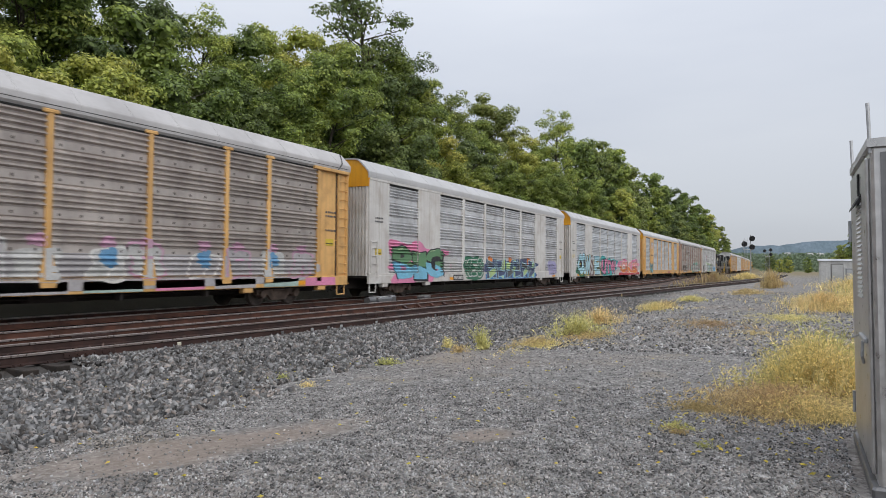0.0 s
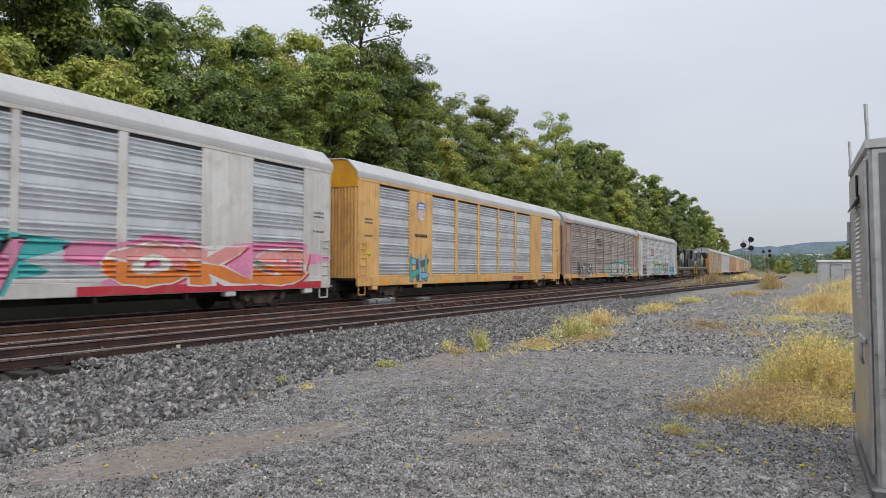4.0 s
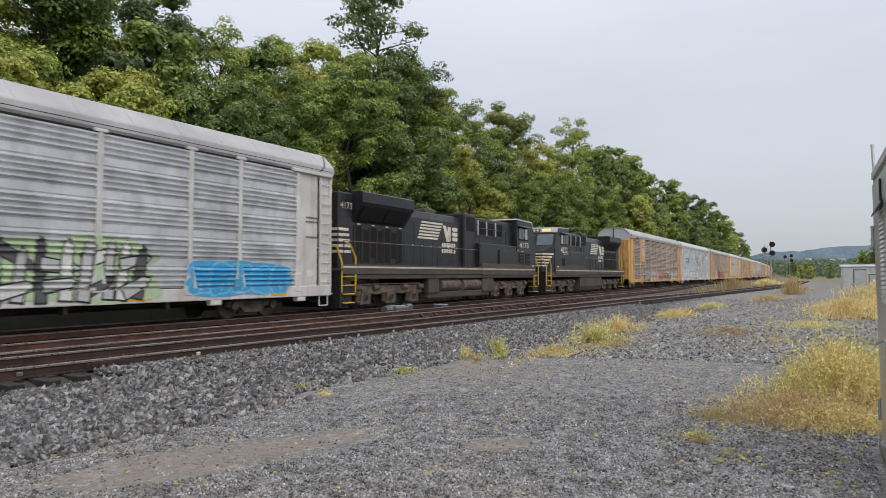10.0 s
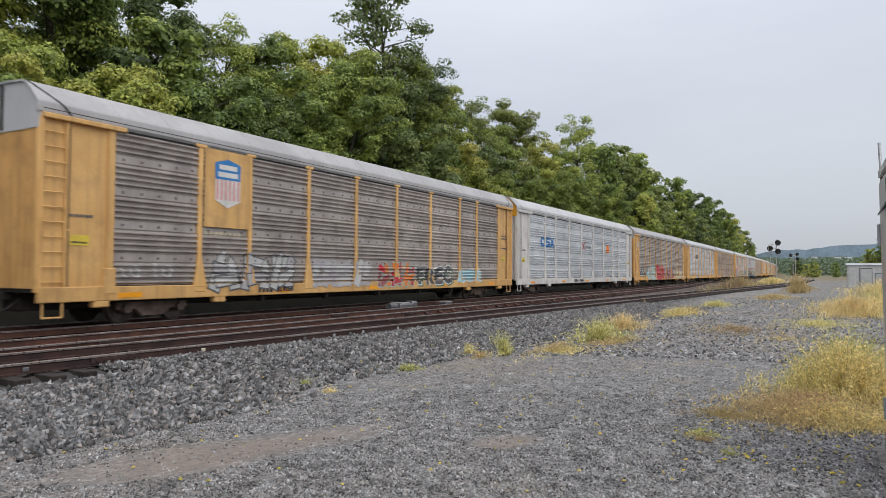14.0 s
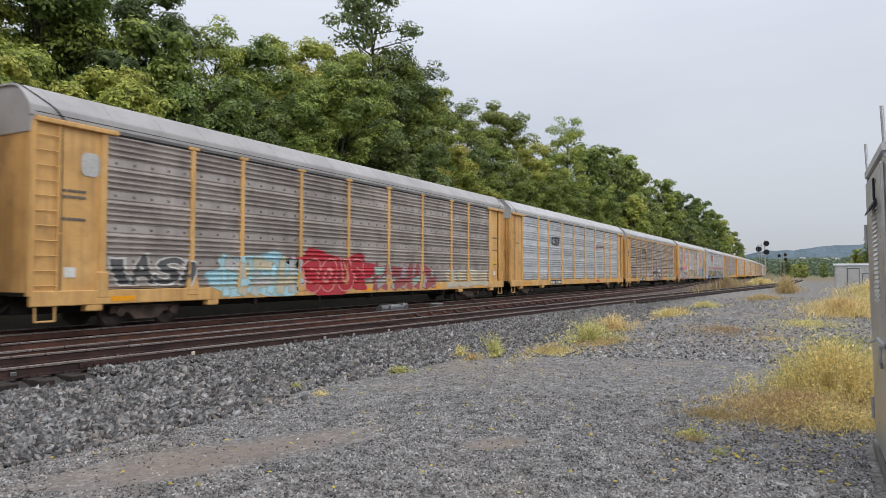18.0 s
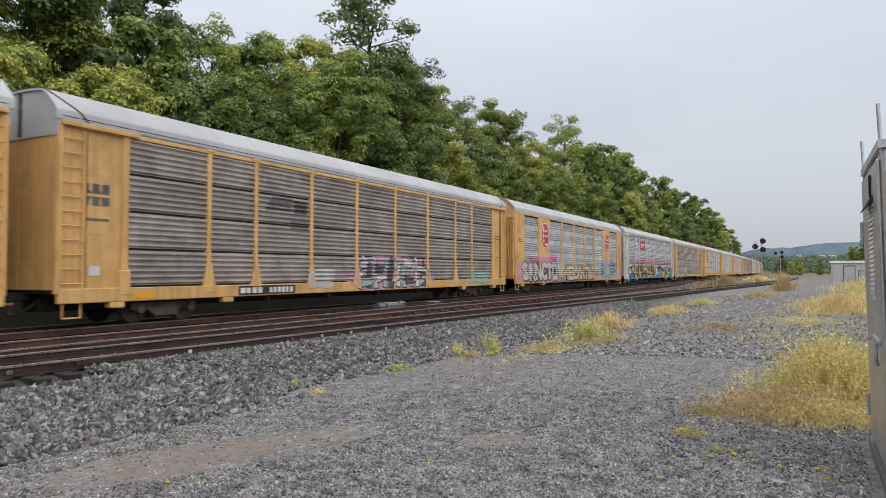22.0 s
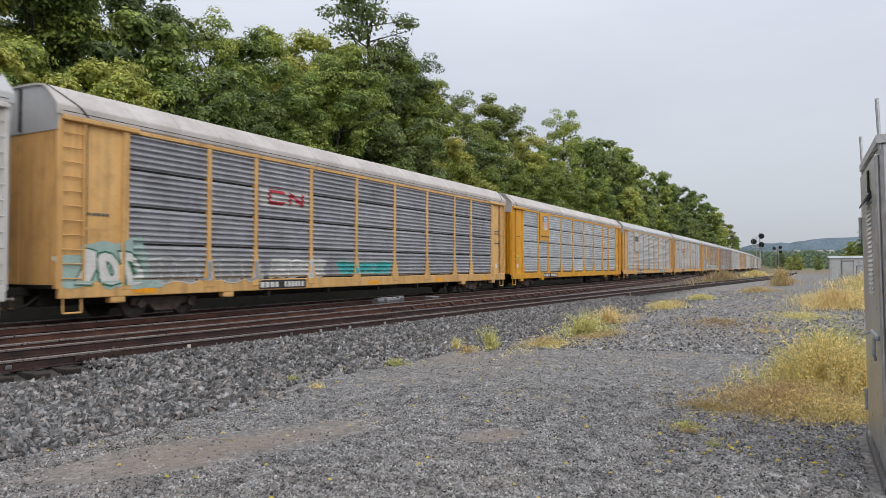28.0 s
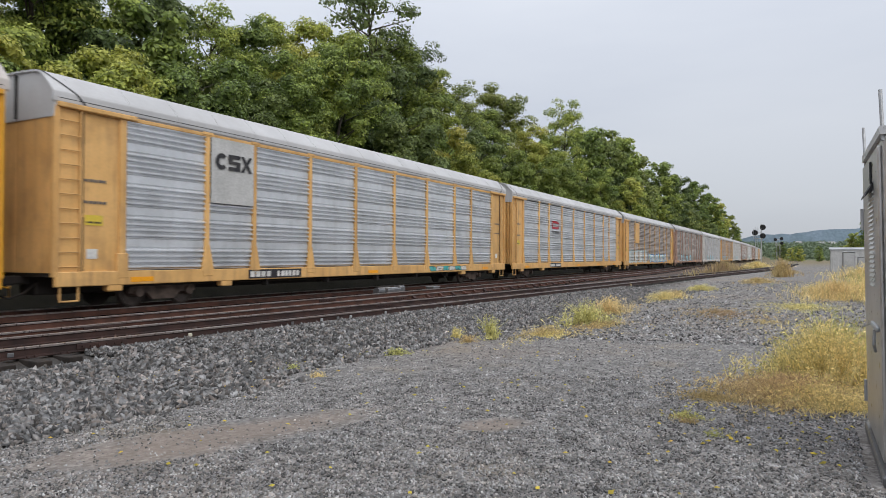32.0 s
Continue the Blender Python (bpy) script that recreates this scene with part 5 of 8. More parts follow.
# ---- trees ----
def leaf_cloud(rnd, clumps, per, size, shell=(0.74, 0.34), flat=0.72):
    """Small bent leaves over the upper and outer sides of many lobed clumps."""
    c = np.array([k[:3] for k in clumps])
    r = np.array([k[3] for k in clumps])
    share = (r ** 2) / (r ** 2).sum()
    idx = rnd.choice(len(clumps), size=per, p=share)
    d = rnd.normal(size=(per, 3))
    out = c[idx] * np.array([1, 1, 0])
    out /= np.linalg.norm(out, axis=1)[:, None] + 0.6
    d = d + out * 0.45
    d /= np.linalg.norm(d, axis=1)[:, None]
    d[:, 2] = np.where((d[:, 2] < -0.15) & (rnd.random(per) < 0.8), -d[:, 2], d[:, 2])
    bumps = np.sin(5.1 * d[:, 0] + 1.7 * idx) * np.sin(4.7 * d[:, 1] + 2.3 * idx) + 0.6 * np.sin(9.0 * d[:, 2] + 6.0 * d[:, 0] + idx)
    rad = r[idx] * (shell[0] + shell[1] * rnd.random(per) ** 0.9) * (1 + 0.17 * bumps)
    pos = c[idx] + d * rad[:, None] * np.array([1, 1, flat])
    nrm = d * np.array([1, 1, 1.2]) + rnd.normal(size=(per, 3)) * 0.36 + np.array([0, 0, 0.3])
    nrm /= np.linalg.norm(nrm, axis=1)[:, None]
    u = np.cross(nrm, rnd.normal(size=(per, 3)))
    u /= np.linalg.norm(u, axis=1)[:, None]
    w = np.cross(nrm, u)
    s = size * (0.6 + 0.8 * rnd.random(per))
    a, b = u * s[:, None], w * (s * 0.6)[:, None]
    mid = pos - nrm * (s * 0.12)[:, None]
    v = np.stack([pos - a, mid + b * 1.0 - a * 0.1, pos + a, mid - b * 1.0 - a * 0.1], 1).reshape(-1, 3)
    return v, np.arange(per * 4).reshape(-1, 4)


def tree_meshes(seed, h, spread, leaves, size, base=0.25, gaps=0.0):
    """A trunk with limbs and a ragged crown of lobes, about h metres high."""
    rnd = np.random.RandomState(seed)
    g = Geo()
    clumps = []
    top = Vector((rnd.normal() * 0.4, rnd.normal() * 0.4, h * 0.86))
    pts = [Vector((0, 0, -0.6)), Vector((rnd.normal() * 0.15, rnd.normal() * 0.15, h * 0.3)), Vector((rnd.normal() * 0.4, rnd.normal() * 0.4, h * 0.6)), top]
    r0 = 0.016 * h + 0.05
    for i in range(3):
        g.tube(pts[i], pts[i + 1], r0 * (1 - 0.28 * i), 8, r0 * (1 - 0.28 * (i + 1)))
    n = int(15 + h * 1.2)
    for i in range(n):
        f = base + (1 - base) * (i + 0.5) / n
        z = h * f
        p = pts[1].lerp(pts[2], min(1, max(0, (f - 0.3) / 0.3))) if f < 0.6 else pts[2].lerp(top, min(1, (f - 0.6) / 0.26))
        if f < 0.3:
            p = pts[0].lerp(pts[1], f / 0.3)
        a = i * 2.4 + rnd.normal() * 0.4
        env = spread * (math.sin(math.pi * min(1, (f - base) / (1.06 - base)) ** 0.75) ** 0.7 * 0.9 + 0.12) * rnd.uniform(0.6, 1.15)
        q = Vector((p.x + math.cos(a) * env, p.y + math.sin(a) * env, z + rnd.uniform(-0.03, 0.07) * h))
        st = Vector((p.x, p.y, max(0.5, z - env * 0.5)))
        g.tube(st, q, r0 * 0.30 * (1.1 - f * 0.7), 5, 0.02)
        m = 2 if gaps > 0.5 else 3
        for k in range(m):
            w = st.lerp(q, 0.58 + 0.42 * (k + rnd.random() * 0.6) / m)
            rr = (0.42 + 0.046 * h) * rnd.uniform(0.55, 1.2) * (1 - gaps * 0.2)
            clumps.append((w.x + rnd.normal() * 0.5, w.y + rnd.normal() * 0.5, w.z + rnd.normal() * 0.5, rr))
    v, fc = leaf_cloud(rnd, clumps, leaves, size)
    # larger leaves deep inside close the crown
    core = [(c[0] * 0.78, c[1] * 0.78, c[2] - 0.15 * c[3], c[3] * 0.8) for c in clumps]
    v2, fc2 = leaf_cloud(rnd, core, int(leaves * (0.2 if gaps < 0.5 else 0.03)), size * 1.9, (0.2, 0.6))
    v, fc = np.concatenate([v, v2]), np.concatenate([fc, fc2 + len(v)])
    return g.mesh("trunk", BARK), (v, fc)


TREE_KINDS = {}
KINDS = {
    "oak": (3, 18, 4.6, 34000, 0.125, 0.12, 0.0),
    "maple": (5, 16, 4.2, 32000, 0.12, 0.08, 0.0),
    "ash": (8, 19, 3.6, 26000, 0.125, 0.2, 0.3),
    "locust": (11, 21, 3.6, 13000, 0.13, 0.42, 0.9),
    "sumac": (14, 11, 3.8, 30000, 0.11, 0.03, 0.0),
    "shrub": (17, 7, 3.2, 9000, 0.13, 0.0, 0.0),
    "far_oak": (3, 18, 4.6, 9000, 0.24, 0.12, 0.0),
    "far_maple": (5, 16, 4.2, 8500, 0.23, 0.08, 0.0),
    "far_ash": (8, 19, 3.6, 7000, 0.24, 0.2, 0.3),
    "far_locust": (11, 21, 3.6, 4600, 0.22, 0.42, 0.9),
    "back_maple": (23, 14, 4.4, 14000, 0.18, 0.05, 0.0),
    "distant": (29, 14, 5.0, 1500, 0.42, 0.05, 0.0),
}


def tree(kind, x, y, scale, material, label, turn, z=None):
    seed, h, spread, leaves, size, base, gaps = KINDS[kind]
    key = (kind, material.name)
    if kind not in TREE_KINDS:
        TREE_KINDS[kind] = tree_meshes(seed, h, spread, leaves, size, base, gaps)
    trunk, (v, fc) = TREE_KINDS[kind]
    if key not in TREE_KINDS:
        TREE_KINDS[key] = strew("crown", v, fc, material)
    ob = empty("tree" if h > 9 else "bush", pose(x, y, ground_z(x, y) - 0.2 if z is None else z, 0, 0, turn) @ Matrix.Scale(scale, 4), label, "tree" if h > 9 else "bush", "trees along the line")
    part("trunk", trunk, BARK, ob)
    part("crown", TREE_KINDS[key], material, ob)
    return ob


def woods():
    rnd = random.Random(4)
    names = {"oak": "broad green oak on the bank behind the tracks", "maple": "leafy maple with yellowing tips behind the tracks", "ash": "tall ragged ash with thin crown behind the tracks", "locust": "tall sparse locust tree with open crown", "sumac": "dense low tree at the edge of the woods", "shrub": "thick green bush along the railway bank"}
    rows = [
        ("oak", -33, 15.0, 20.0, LEAF), ("maple", -33, 19.3, 19.5, LEAF), ("ash", -34, 22.3, 20.0, LEAF), ("oak", -34, 26.4, 18.2, LEAF_DARK),
        ("locust", -33, 30.3, 17.4, LEAF), ("ash", -33, 34.2, 17.6, LEAF), ("maple", -33, 38.1, 18.6, LEAF), ("oak", -34, 45.0, 20.2, LEAF),
        ("locust", -33, 48.9, 28.5, LEAF_DARK), ("locust", -33, 55.5, 22.0, LEAF_DARK), ("ash", -33, 52.5, 21.5, LEAF_YELLOW), ("oak", -33, 58.0, 20.4, LEAF), ("locust", -33, 64.1, 20.2, LEAF_DARK), ("ash", -33, 75.3, 22.4, LEAF_DARK),
        ("oak", -33, 70.0, 18.5, LEAF), ("maple", -33, 84.7, 19.0, LEAF), ("locust", -33, 101.5, 25.6, LEAF), ("oak", -34, 96.0, 20.0, LEAF), ("ash", -33, 110.0, 23.6, LEAF), ("oak", -33, 121.0, 24.6, LEAF_DARK), ("oak", -33, 138.0, 26.2, LEAF),
        ("oak", -33, 150.0, 24.0, LEAF_DARK), ("maple", -33, 176.8, 25.0, LEAF), ("oak", -34, 205.0, 25.5, LEAF_DARK), ("oak", -34, 241.4, 27.0, LEAF), ("maple", -34, 285.0, 26.0, LEAF), ("oak", -36, 330.0, 26.5, LEAF), ("oak", -38, 402.0, 25.0, LEAF_DARK), ("maple", -40, 470.0, 19.0, LEAF),
        ("sumac", -25, 12.5, 9.0, LEAF), ("sumac", -25, 15.3, 9.0, LEAF), ("sumac", -25.5, 18.5, 10.3, LEAF), ("sumac", -25, 22.4, 10.6, LEAF), ("sumac", -26, 26.6, 9.8, LEAF_DARK), ("maple", -26, 30.5, 13.0, LEAF),
        ("maple", -26, 35.3, 15.0, LEAF), ("sumac", -25, 40.8, 11.8, LEAF_DARK), ("sumac", -25, 48.7, 11.2, LEAF_YELLOW), ("sumac", -25, 57.8, 11.1, LEAF_YELLOW), ("sumac", -25, 66.7, 11.7, LEAF_YELLOW), ("maple", -26, 80.3, 12.5, LEAF_YELLOW), ("maple", -26, 96.3, 14.0, LEAF), ("maple", -27, 118.8, 15.0, LEAF),
    ]
    for kind, x, y, top, m in rows:
        if y > 105 and "far_" + kind in KINDS:
            kind = "far_" + kind
        z = ground_z(x, y) - 0.2
        tree(kind, x, y, (top - z) / (KINDS[kind][1] * 1.07), m, names[kind.replace("far_", "")], rnd.uniform(0, 360))
    # the edge of the woods and the filling behind it
    y = 3.0
    while y < 330:
        near = y < 120
        step = 3.6 if y < 60 else (5.5 if y < 120 else 9)
        tree("shrub", -23.2 - rnd.uniform(0, 1.2) - bend(y), y + rnd.uniform(-1, 1), rnd.uniform(0.6, 0.85), rnd.choice((LEAF, LEAF_DARK, LEAF_DARK)), names["shrub"], rnd.uniform(0, 360))
        if rnd.random() < 0.8:
            tree("back_maple" if y < 110 else "far_maple", -28.5 - rnd.uniform(0, 2.5) - bend(y), y + rnd.uniform(-1.5, 1.5), rnd.uniform(0.62, 0.8), rnd.choice((LEAF, LEAF_DARK, LEAF_DARK)), names["sumac"], rnd.uniform(0, 360))
        y += step


woods()


# ---- signal bungalow beside the camera ----
def bungalow():
    ob = empty("signal_bungalow", pose(0.52, 5.85, 0.0, 0.3, -1.0, 0), "tall bare-aluminium signal equipment house with louvred door", "signal house")
    w, d, h = 2.2, 1.75, 2.6
    part("shell", Geo().box(0.0, w, 0.0, d, 0.06, h - 0.05, 0.02), ALU, ob)
    # the front's shade is painted with an overlay of darker aluminium
    part("front_sheet", Geo().box(0.06, w, -0.012, 0.0, 0.1, h - 0.1), ALU_DARK, ob, "end face in darker grey for its shade")
    part("roof", Geo().prism([(-0.025, h - 0.06), (w + 0.025, h - 0.06), (w + 0.025, h), (w / 2, h + 0.05), (-0.025, h)], -0.025, d + 0.025), ALU, ob)
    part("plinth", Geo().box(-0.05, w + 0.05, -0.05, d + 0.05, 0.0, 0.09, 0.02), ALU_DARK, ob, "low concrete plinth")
    door = part("door", Geo().box(-0.03, 0.0, 0.12, d - 0.1, 0.14, h - 0.12, 0.01), ALU, ob)
    for i in range(22):
        z = 1.42 + i * 0.037
        part("louvre", lambda: Geo().prism([(-0.03, 0.0), (-0.044, 0.002), (-0.03, 0.026)], -0.2, 0.2), ALU, door, at=(0, 0.72, z), key="louvre")
    part("handle", Geo().bar([(-0.03, 0.34, 1.10), (-0.055, 0.34, 1.10), (-0.06, 0.36, 0.98), (-0.045, 0.44, 0.92)], 0.012, 8), GALV, door, "bent steel door handle")
    part("latch", Geo().box(-0.055, -0.03, 0.22, 0.75, 1.09, 1.13, 0.008).tube((-0.05, 0.75, 1.11), (-0.085, 0.95, 1.07), 0.010, 8), GALV, door, "steel latch bar")
    part("hood", Geo().prism([(-0.03, 2.25), (-0.085, 2.15), (-0.085, 2.135), (-0.03, 2.2)], 0.5, 1.0), SIGNAL_BLACK, door, "small black vent hood")
    part("hasp", Geo().box(-0.045, -0.03, 0.62, 0.68, 2.24, 2.42, 0.006), SIGNAL_BLACK, door)
    for y in (0.02, d - 0.02):
        part("lifting_rod", Geo().tube((0.0, y, h - 0.1), (-0.01, y, h + 0.27), 0.013, 8), GALV, ob)
    for z in (0.3, 1.9):
        part("hinge", Geo().tube((-0.035, d - 0.06, z), (-0.035, d - 0.06, z + 0.2), 0.018, 8), GALV, door)


bungalow()


def lattice_signal(name, x, y, h, heads, label):
    ob = empty(name, pose(x, y, 0), label, "railway signal", "signals")
    part("foundation", Geo().box(-0.4, 0.4, -0.4, 0.4, -0.1, 0.25, 0.04), ALU_DARK, ob)
    part("mast", Geo().tube((0, 0, 0.2), (0, 0, h), 0.10, 10, 0.08), GALV, ob)
    lad = Geo()
    for s in (-0.2, 0.2):
        lad.tube((-0.75 + s, 0.1, 0.3), (-0.75 + s, 0.1, h - 0.5), 0.03, 6)
    z = 0.6
    while z < h - 0.6:
        lad.tube((-0.95, 0.1, z), (-0.55, 0.1, z), 0.02, 5)
        z += 0.4
    part("ladder", lad, GALV, ob)
    part("platform", Geo().box(-1.2, 0.3, -0.3, 0.5, h - 2.6, h - 2.5, 0.02), GALV, ob)
    part("platform_rail", Geo().bar([(-1.2, -0.3, h - 2.5), (-1.2, -0.3, h - 0.9), (0.2, -0.3, h - 0.9)], 0.03).bar([(-1.2, 0.5, h - 2.5), (-1.2, 0.5, h - 0.9)], 0.03), GALV, ob)
    for dx, z in heads:
        hd = part("signal_head", Geo().tube((dx, -0.12, z), (dx, 0.05, z), 0.48, 22).box(dx - 0.2, dx + 0.2, 0.0, 0.4, z - 0.3, z + 0.3, 0.05), SIGNAL_BLACK, ob, "round black signal target")
        for k in (-0.3, 0.0, 0.3):
            part("lens_hood", Geo().tube((dx, -0.42, z + k), (dx, -0.1, z + k), 0.14, 10), SIGNAL_BLACK, hd)
        part("bracket", Geo().tube((0, 0.05, z), (dx, 0.05, z), 0.05, 6), GALV, ob)
    return ob


lattice_signal("colour_light_signal", -7.3, 132.0, 7.5, ((0.25, 6.9), (0.25, 5.4), (-1.0, 5.95)), "tall railway signal with three round black heads on a silver mast")
lattice_signal("colour_light_signal", -7.6, 230.0, 7.8, ((0.45, 7.3), (0.5, 5.9), (-1.2, 7.0)), "distant silver signal mast with black heads")


SHED = mat("faded_grey_sheet_metal", (0.52, 0.52, 0.51), (0.44, 0.44, 0.43), 0.55, 0.3, scale=0.8, fine=8, streak=0.3, grime=0.2, grime_col=(0.2, 0.19, 0.18))


def shed():
    ob = empty("equipment_shed", pose(5.6, 92.0, 0.0), "low grey metal equipment shed with shallow roof", "shed")
    part("wall", Geo().box(-3.3, 4.5, 0.0, 2.6, 0.0, 2.6, 0.02), SHED, ob)
    part("roof", Geo().prism([(-0.15, 2.6), (2.75, 2.6), (1.3, 2.85)], -3.45, 4.65, "x"), GALV, ob)
    part("door", Geo().box(-2.2, -1.3, -0.03, 0.0, 0.05, 2.0, 0.01), GALV, ob)
    for i, (x, y, h) in enumerate(((2.95, 66.0, 2.1), (5.0, 84.0, 1.7))):
        c = empty("relay_cabinet", pose(x, y, 0), "grey metal relay cabinet standing in weeds", "cabinet", "relay cabinets")
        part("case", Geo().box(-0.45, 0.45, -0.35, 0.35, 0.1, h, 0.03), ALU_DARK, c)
        part("door", Geo().box(-0.4, 0.4, -0.38, -0.35, 0.18, h - 0.08, 0.01), GALV, c)
        part("lid", Geo().box(-0.5, 0.5, -0.4, 0.4, h, h + 0.06, 0.02), GALV, c)
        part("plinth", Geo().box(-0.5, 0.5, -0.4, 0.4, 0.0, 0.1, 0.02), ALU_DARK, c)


shed()


# ---- weeds ----
def tuft(rnd, n, r, h, lean, width, leaf):
    """Stalks over a ragged patch, each with small leaves towards its tip."""
    q = np.abs(rnd.normal(size=n)) * 0.5 * r
    a = rnd.random(n) * 2 * np.pi
    q = q * (1 + 0.35 * np.sin(3 * a + 1) + 0.25 * np.sin(7 * a))
    p = np.stack([np.cos(a) * q, np.sin(a) * q, np.zeros(n)], 1)
    hh = h * (0.3 + 0.75 * rnd.random(n)) * np.clip(1.15 - 0.6 * q / r, 0.25, 1.15)
    d = rnd.normal(size=(n, 2)) * lean
    side = rnd.normal(size=(n, 3))
    side[:, 2] = 0
    side /= np.linalg.norm(side, axis=1)[:, None]
    side *= (width * (0.6 + 0.8 * rnd.random(n)))[:, None]
    bow = lambda f: p + np.stack([d[:, 0] * hh * f ** 1.6, d[:, 1] * hh * f ** 1.6, hh * (f - 0.12 * np.abs(d).sum(1) * f * f)], 1)
    mid, tip = bow(0.6), bow(1.0)
    v = [np.stack([p - side, p + side, mid + side * 0.8, mid - side * 0.8], 1), np.stack([mid - side * 0.8, mid + side * 0.8, tip + side * 0.2, tip - side * 0.2], 1)]
    for k in range(leaf):
        c = bow(float(0.25 + 0.75 * (k + 0.5) / leaf))
        c = c + rnd.normal(size=(n, 3)) * (0.03 + 0.02 * h)
        u = rnd.normal(size=(n, 3))
        u /= np.linalg.norm(u, axis=1)[:, None]
        w = np.cross(u, rnd.normal(size=(n, 3)))
        w /= np.linalg.norm(w, axis=1)[:, None]
        s = (width * (2.3 if width < 0.009 else 1.5) * (0.5 + rnd.random(n)))[:, None]
        v.append(np.stack([c - u * s * 1.7, c + w * s * 0.55, c + u * s * 1.7, c - w * s * 0.55], 1))
    v = np.concatenate(v)
    return v.reshape(-1, 3), np.arange(len(v) * 4).reshape(-1, 4)


def weeds(name, x, y, r, h, n, material, label, lean=0.35, width=0.006, squash=1.0, seed=1, leaf=7):
    rnd = np.random.RandomState(seed)
    v, f = tuft(rnd, int(n / 4), r, h, lean, width, leaf)
    v[:, 1] *= squash
    v[:, 0] += x
    v[:, 1] += y
    if r < 2.5:
        lo = np.array([ground_z(a, b) for a, b in v[::4, :2]]).repeat(4)
        v[:, 2] = np.maximum(v[:, 2] + lo - 0.01, lo + 0.003)
    else:
        v[:, 2] += ground_z(x, y)
    return tagged(new(name, strew(name, v, f, material)), label, "weeds", "weeds", "stuff")


def all_weeds():
    g, y, r = WEED_GREEN, WEED, WEED_RUST
    weeds("tall_weeds", 0.2, 9.9, 0.9, 0.82, 5600, y, "tall golden dry weeds beside the equipment house", 0.35, 0.006, 0.9, 2, 12)
    weeds("tall_weeds", 0.35, 10.3, 0.8, 0.9, 2800, g, "tall yellow-green weeds beside the equipment house", 0.3, 0.006, 0.9, 3, 12)
    weeds("low_weeds", -0.2, 8.9, 1.15, 0.34, 5600, r, "low brown dying weeds on gravel", 0.8, 0.005, 0.62, 4)
    weeds("low_weeds", 0.1, 8.6, 0.9, 0.3, 3000, y, "low straw-coloured weeds on gravel", 0.9, 0.005, 0.6, 44)
    weeds("low_weeds", -1.0, 8.45, 0.5, 0.1, 800, r, "low brown dying weeds on gravel", 1.0, 0.005, 0.5, 5)
    weeds("low_weeds", -1.12, 7.35, 0.26, 0.05, 420, g, "small flat patch of green weeds in gravel", 1.2, 0.005, 0.55, 6, 4)
    weeds("low_weeds", -1.05, 7.15, 0.2, 0.04, 260, r, "small flat patch of brown weeds in gravel", 1.2, 0.005, 0.55, 66, 4)
    weeds("low_weeds", -0.75, 6.75, 0.12, 0.04, 140, g, "small flat patch of green weeds in gravel", 1.2, 0.005, 0.55, 7, 4)
    weeds("tall_weeds", 2.6, 33.5, 3.4, 0.85, 9000, y, "broad stand of golden weeds by the cabinets", 0.4, 0.011, 1.6, 8, 14)
    weeds("tall_weeds", 3.8, 39.0, 3.2, 1.1, 6000, g, "broad stand of yellow-green weeds by the cabinets", 0.4, 0.011, 1.6, 9, 14)
    weeds("tall_weeds", 0.9, 31.5, 1.6, 0.8, 3600, y, "golden weeds at the edge of the lane", 0.4, 0.010, 1.6, 88, 12)
    weeds("tall_weeds", 4.2, 60.0, 3.4, 1.3, 3000, y, "golden weeds round the relay cabinets", 0.4, 0.022, 2.6, 99, 9)
    weeds("low_weeds", -0.2, 25.0, 2.0, 0.16, 2600, g, "straggling low weeds on the gravel lane", 1.0, 0.009, 1.8, 10, 5)
    weeds("low_weeds", -2.3, 21.5, 2.0, 0.07, 2200, r, "thin brown weeds on the gravel lane", 1.2, 0.008, 1.8, 11, 5)
    weeds("low_weeds", -1.0, 19.0, 1.6, 0.06, 700, r, "thin brown weeds on the gravel lane", 1.2, 0.007, 1.6, 111, 5)
    weeds("tall_weeds", -2.0, 66.0, 1.0, 1.7, 1600, r, "tall tawny weed clump by the siding", 0.25, 0.016, 1.2, 12, 12)
    weeds("tall_weeds", -5.0, 17.0, 0.75, 0.6, 1000, g, "yellow-green weeds at the foot of the ballast", 0.5, 0.007, 2.6, 13)
    weeds("tall_weeds", -5.3, 20.5, 0.7, 0.55, 900, y, "dry golden weeds at the foot of the ballast", 0.5, 0.008, 2.6, 14)
    weeds("low_weeds", -5.1, 14.2, 0.8, 0.2, 900, r, "tawny dry grass at the foot of the ballast", 0.9, 0.006, 2.0, 15, 5)
    weeds("low_weeds", -4.5, 16.6, 0.8, 0.07, 2600, r, "flat tawny grass at the foot of the ballast", 1.3, 0.007, 2.6, 16, 5)
    weeds("low_weeds", -4.9, 14.0, 0.8, 0.05, 1500, y, "flat straw grass at the foot of the ballast", 1.3, 0.006, 2.0, 116, 5)
    weeds("tall_weeds", -5.75, 12.9, 0.2, 0.5, 260, g, "single bushy green weed in the ballast", 0.35, 0.008, 1.0, 17)
    weeds("tall_weeds", -6.4, 12.6, 0.22, 0.28, 200, g, "single bushy green weed in the ballast", 0.5, 0.007, 1.0, 18)
    weeds("low_weeds", -6.0, 12.3, 0.22, 0.18, 200, r, "small dry weed in the ballast", 0.6, 0.006, 1.0, 19)
    weeds("low_weeds", -6.35, 10.2, 0.28, 0.12, 200, g, "small green weed in the ballast", 0.9, 0.006, 1.0, 20)
    weeds("low_weeds", -6.9, 8.1, 0.14, 0.1, 90, g, "tiny green weed in the ballast", 0.9, 0.005, 1.0, 120)
    weeds("low_weeds", -6.1, 7.7, 0.14, 0.1, 90, y, "tiny yellow weed in the ballast", 0.9, 0.005, 1.0, 121)
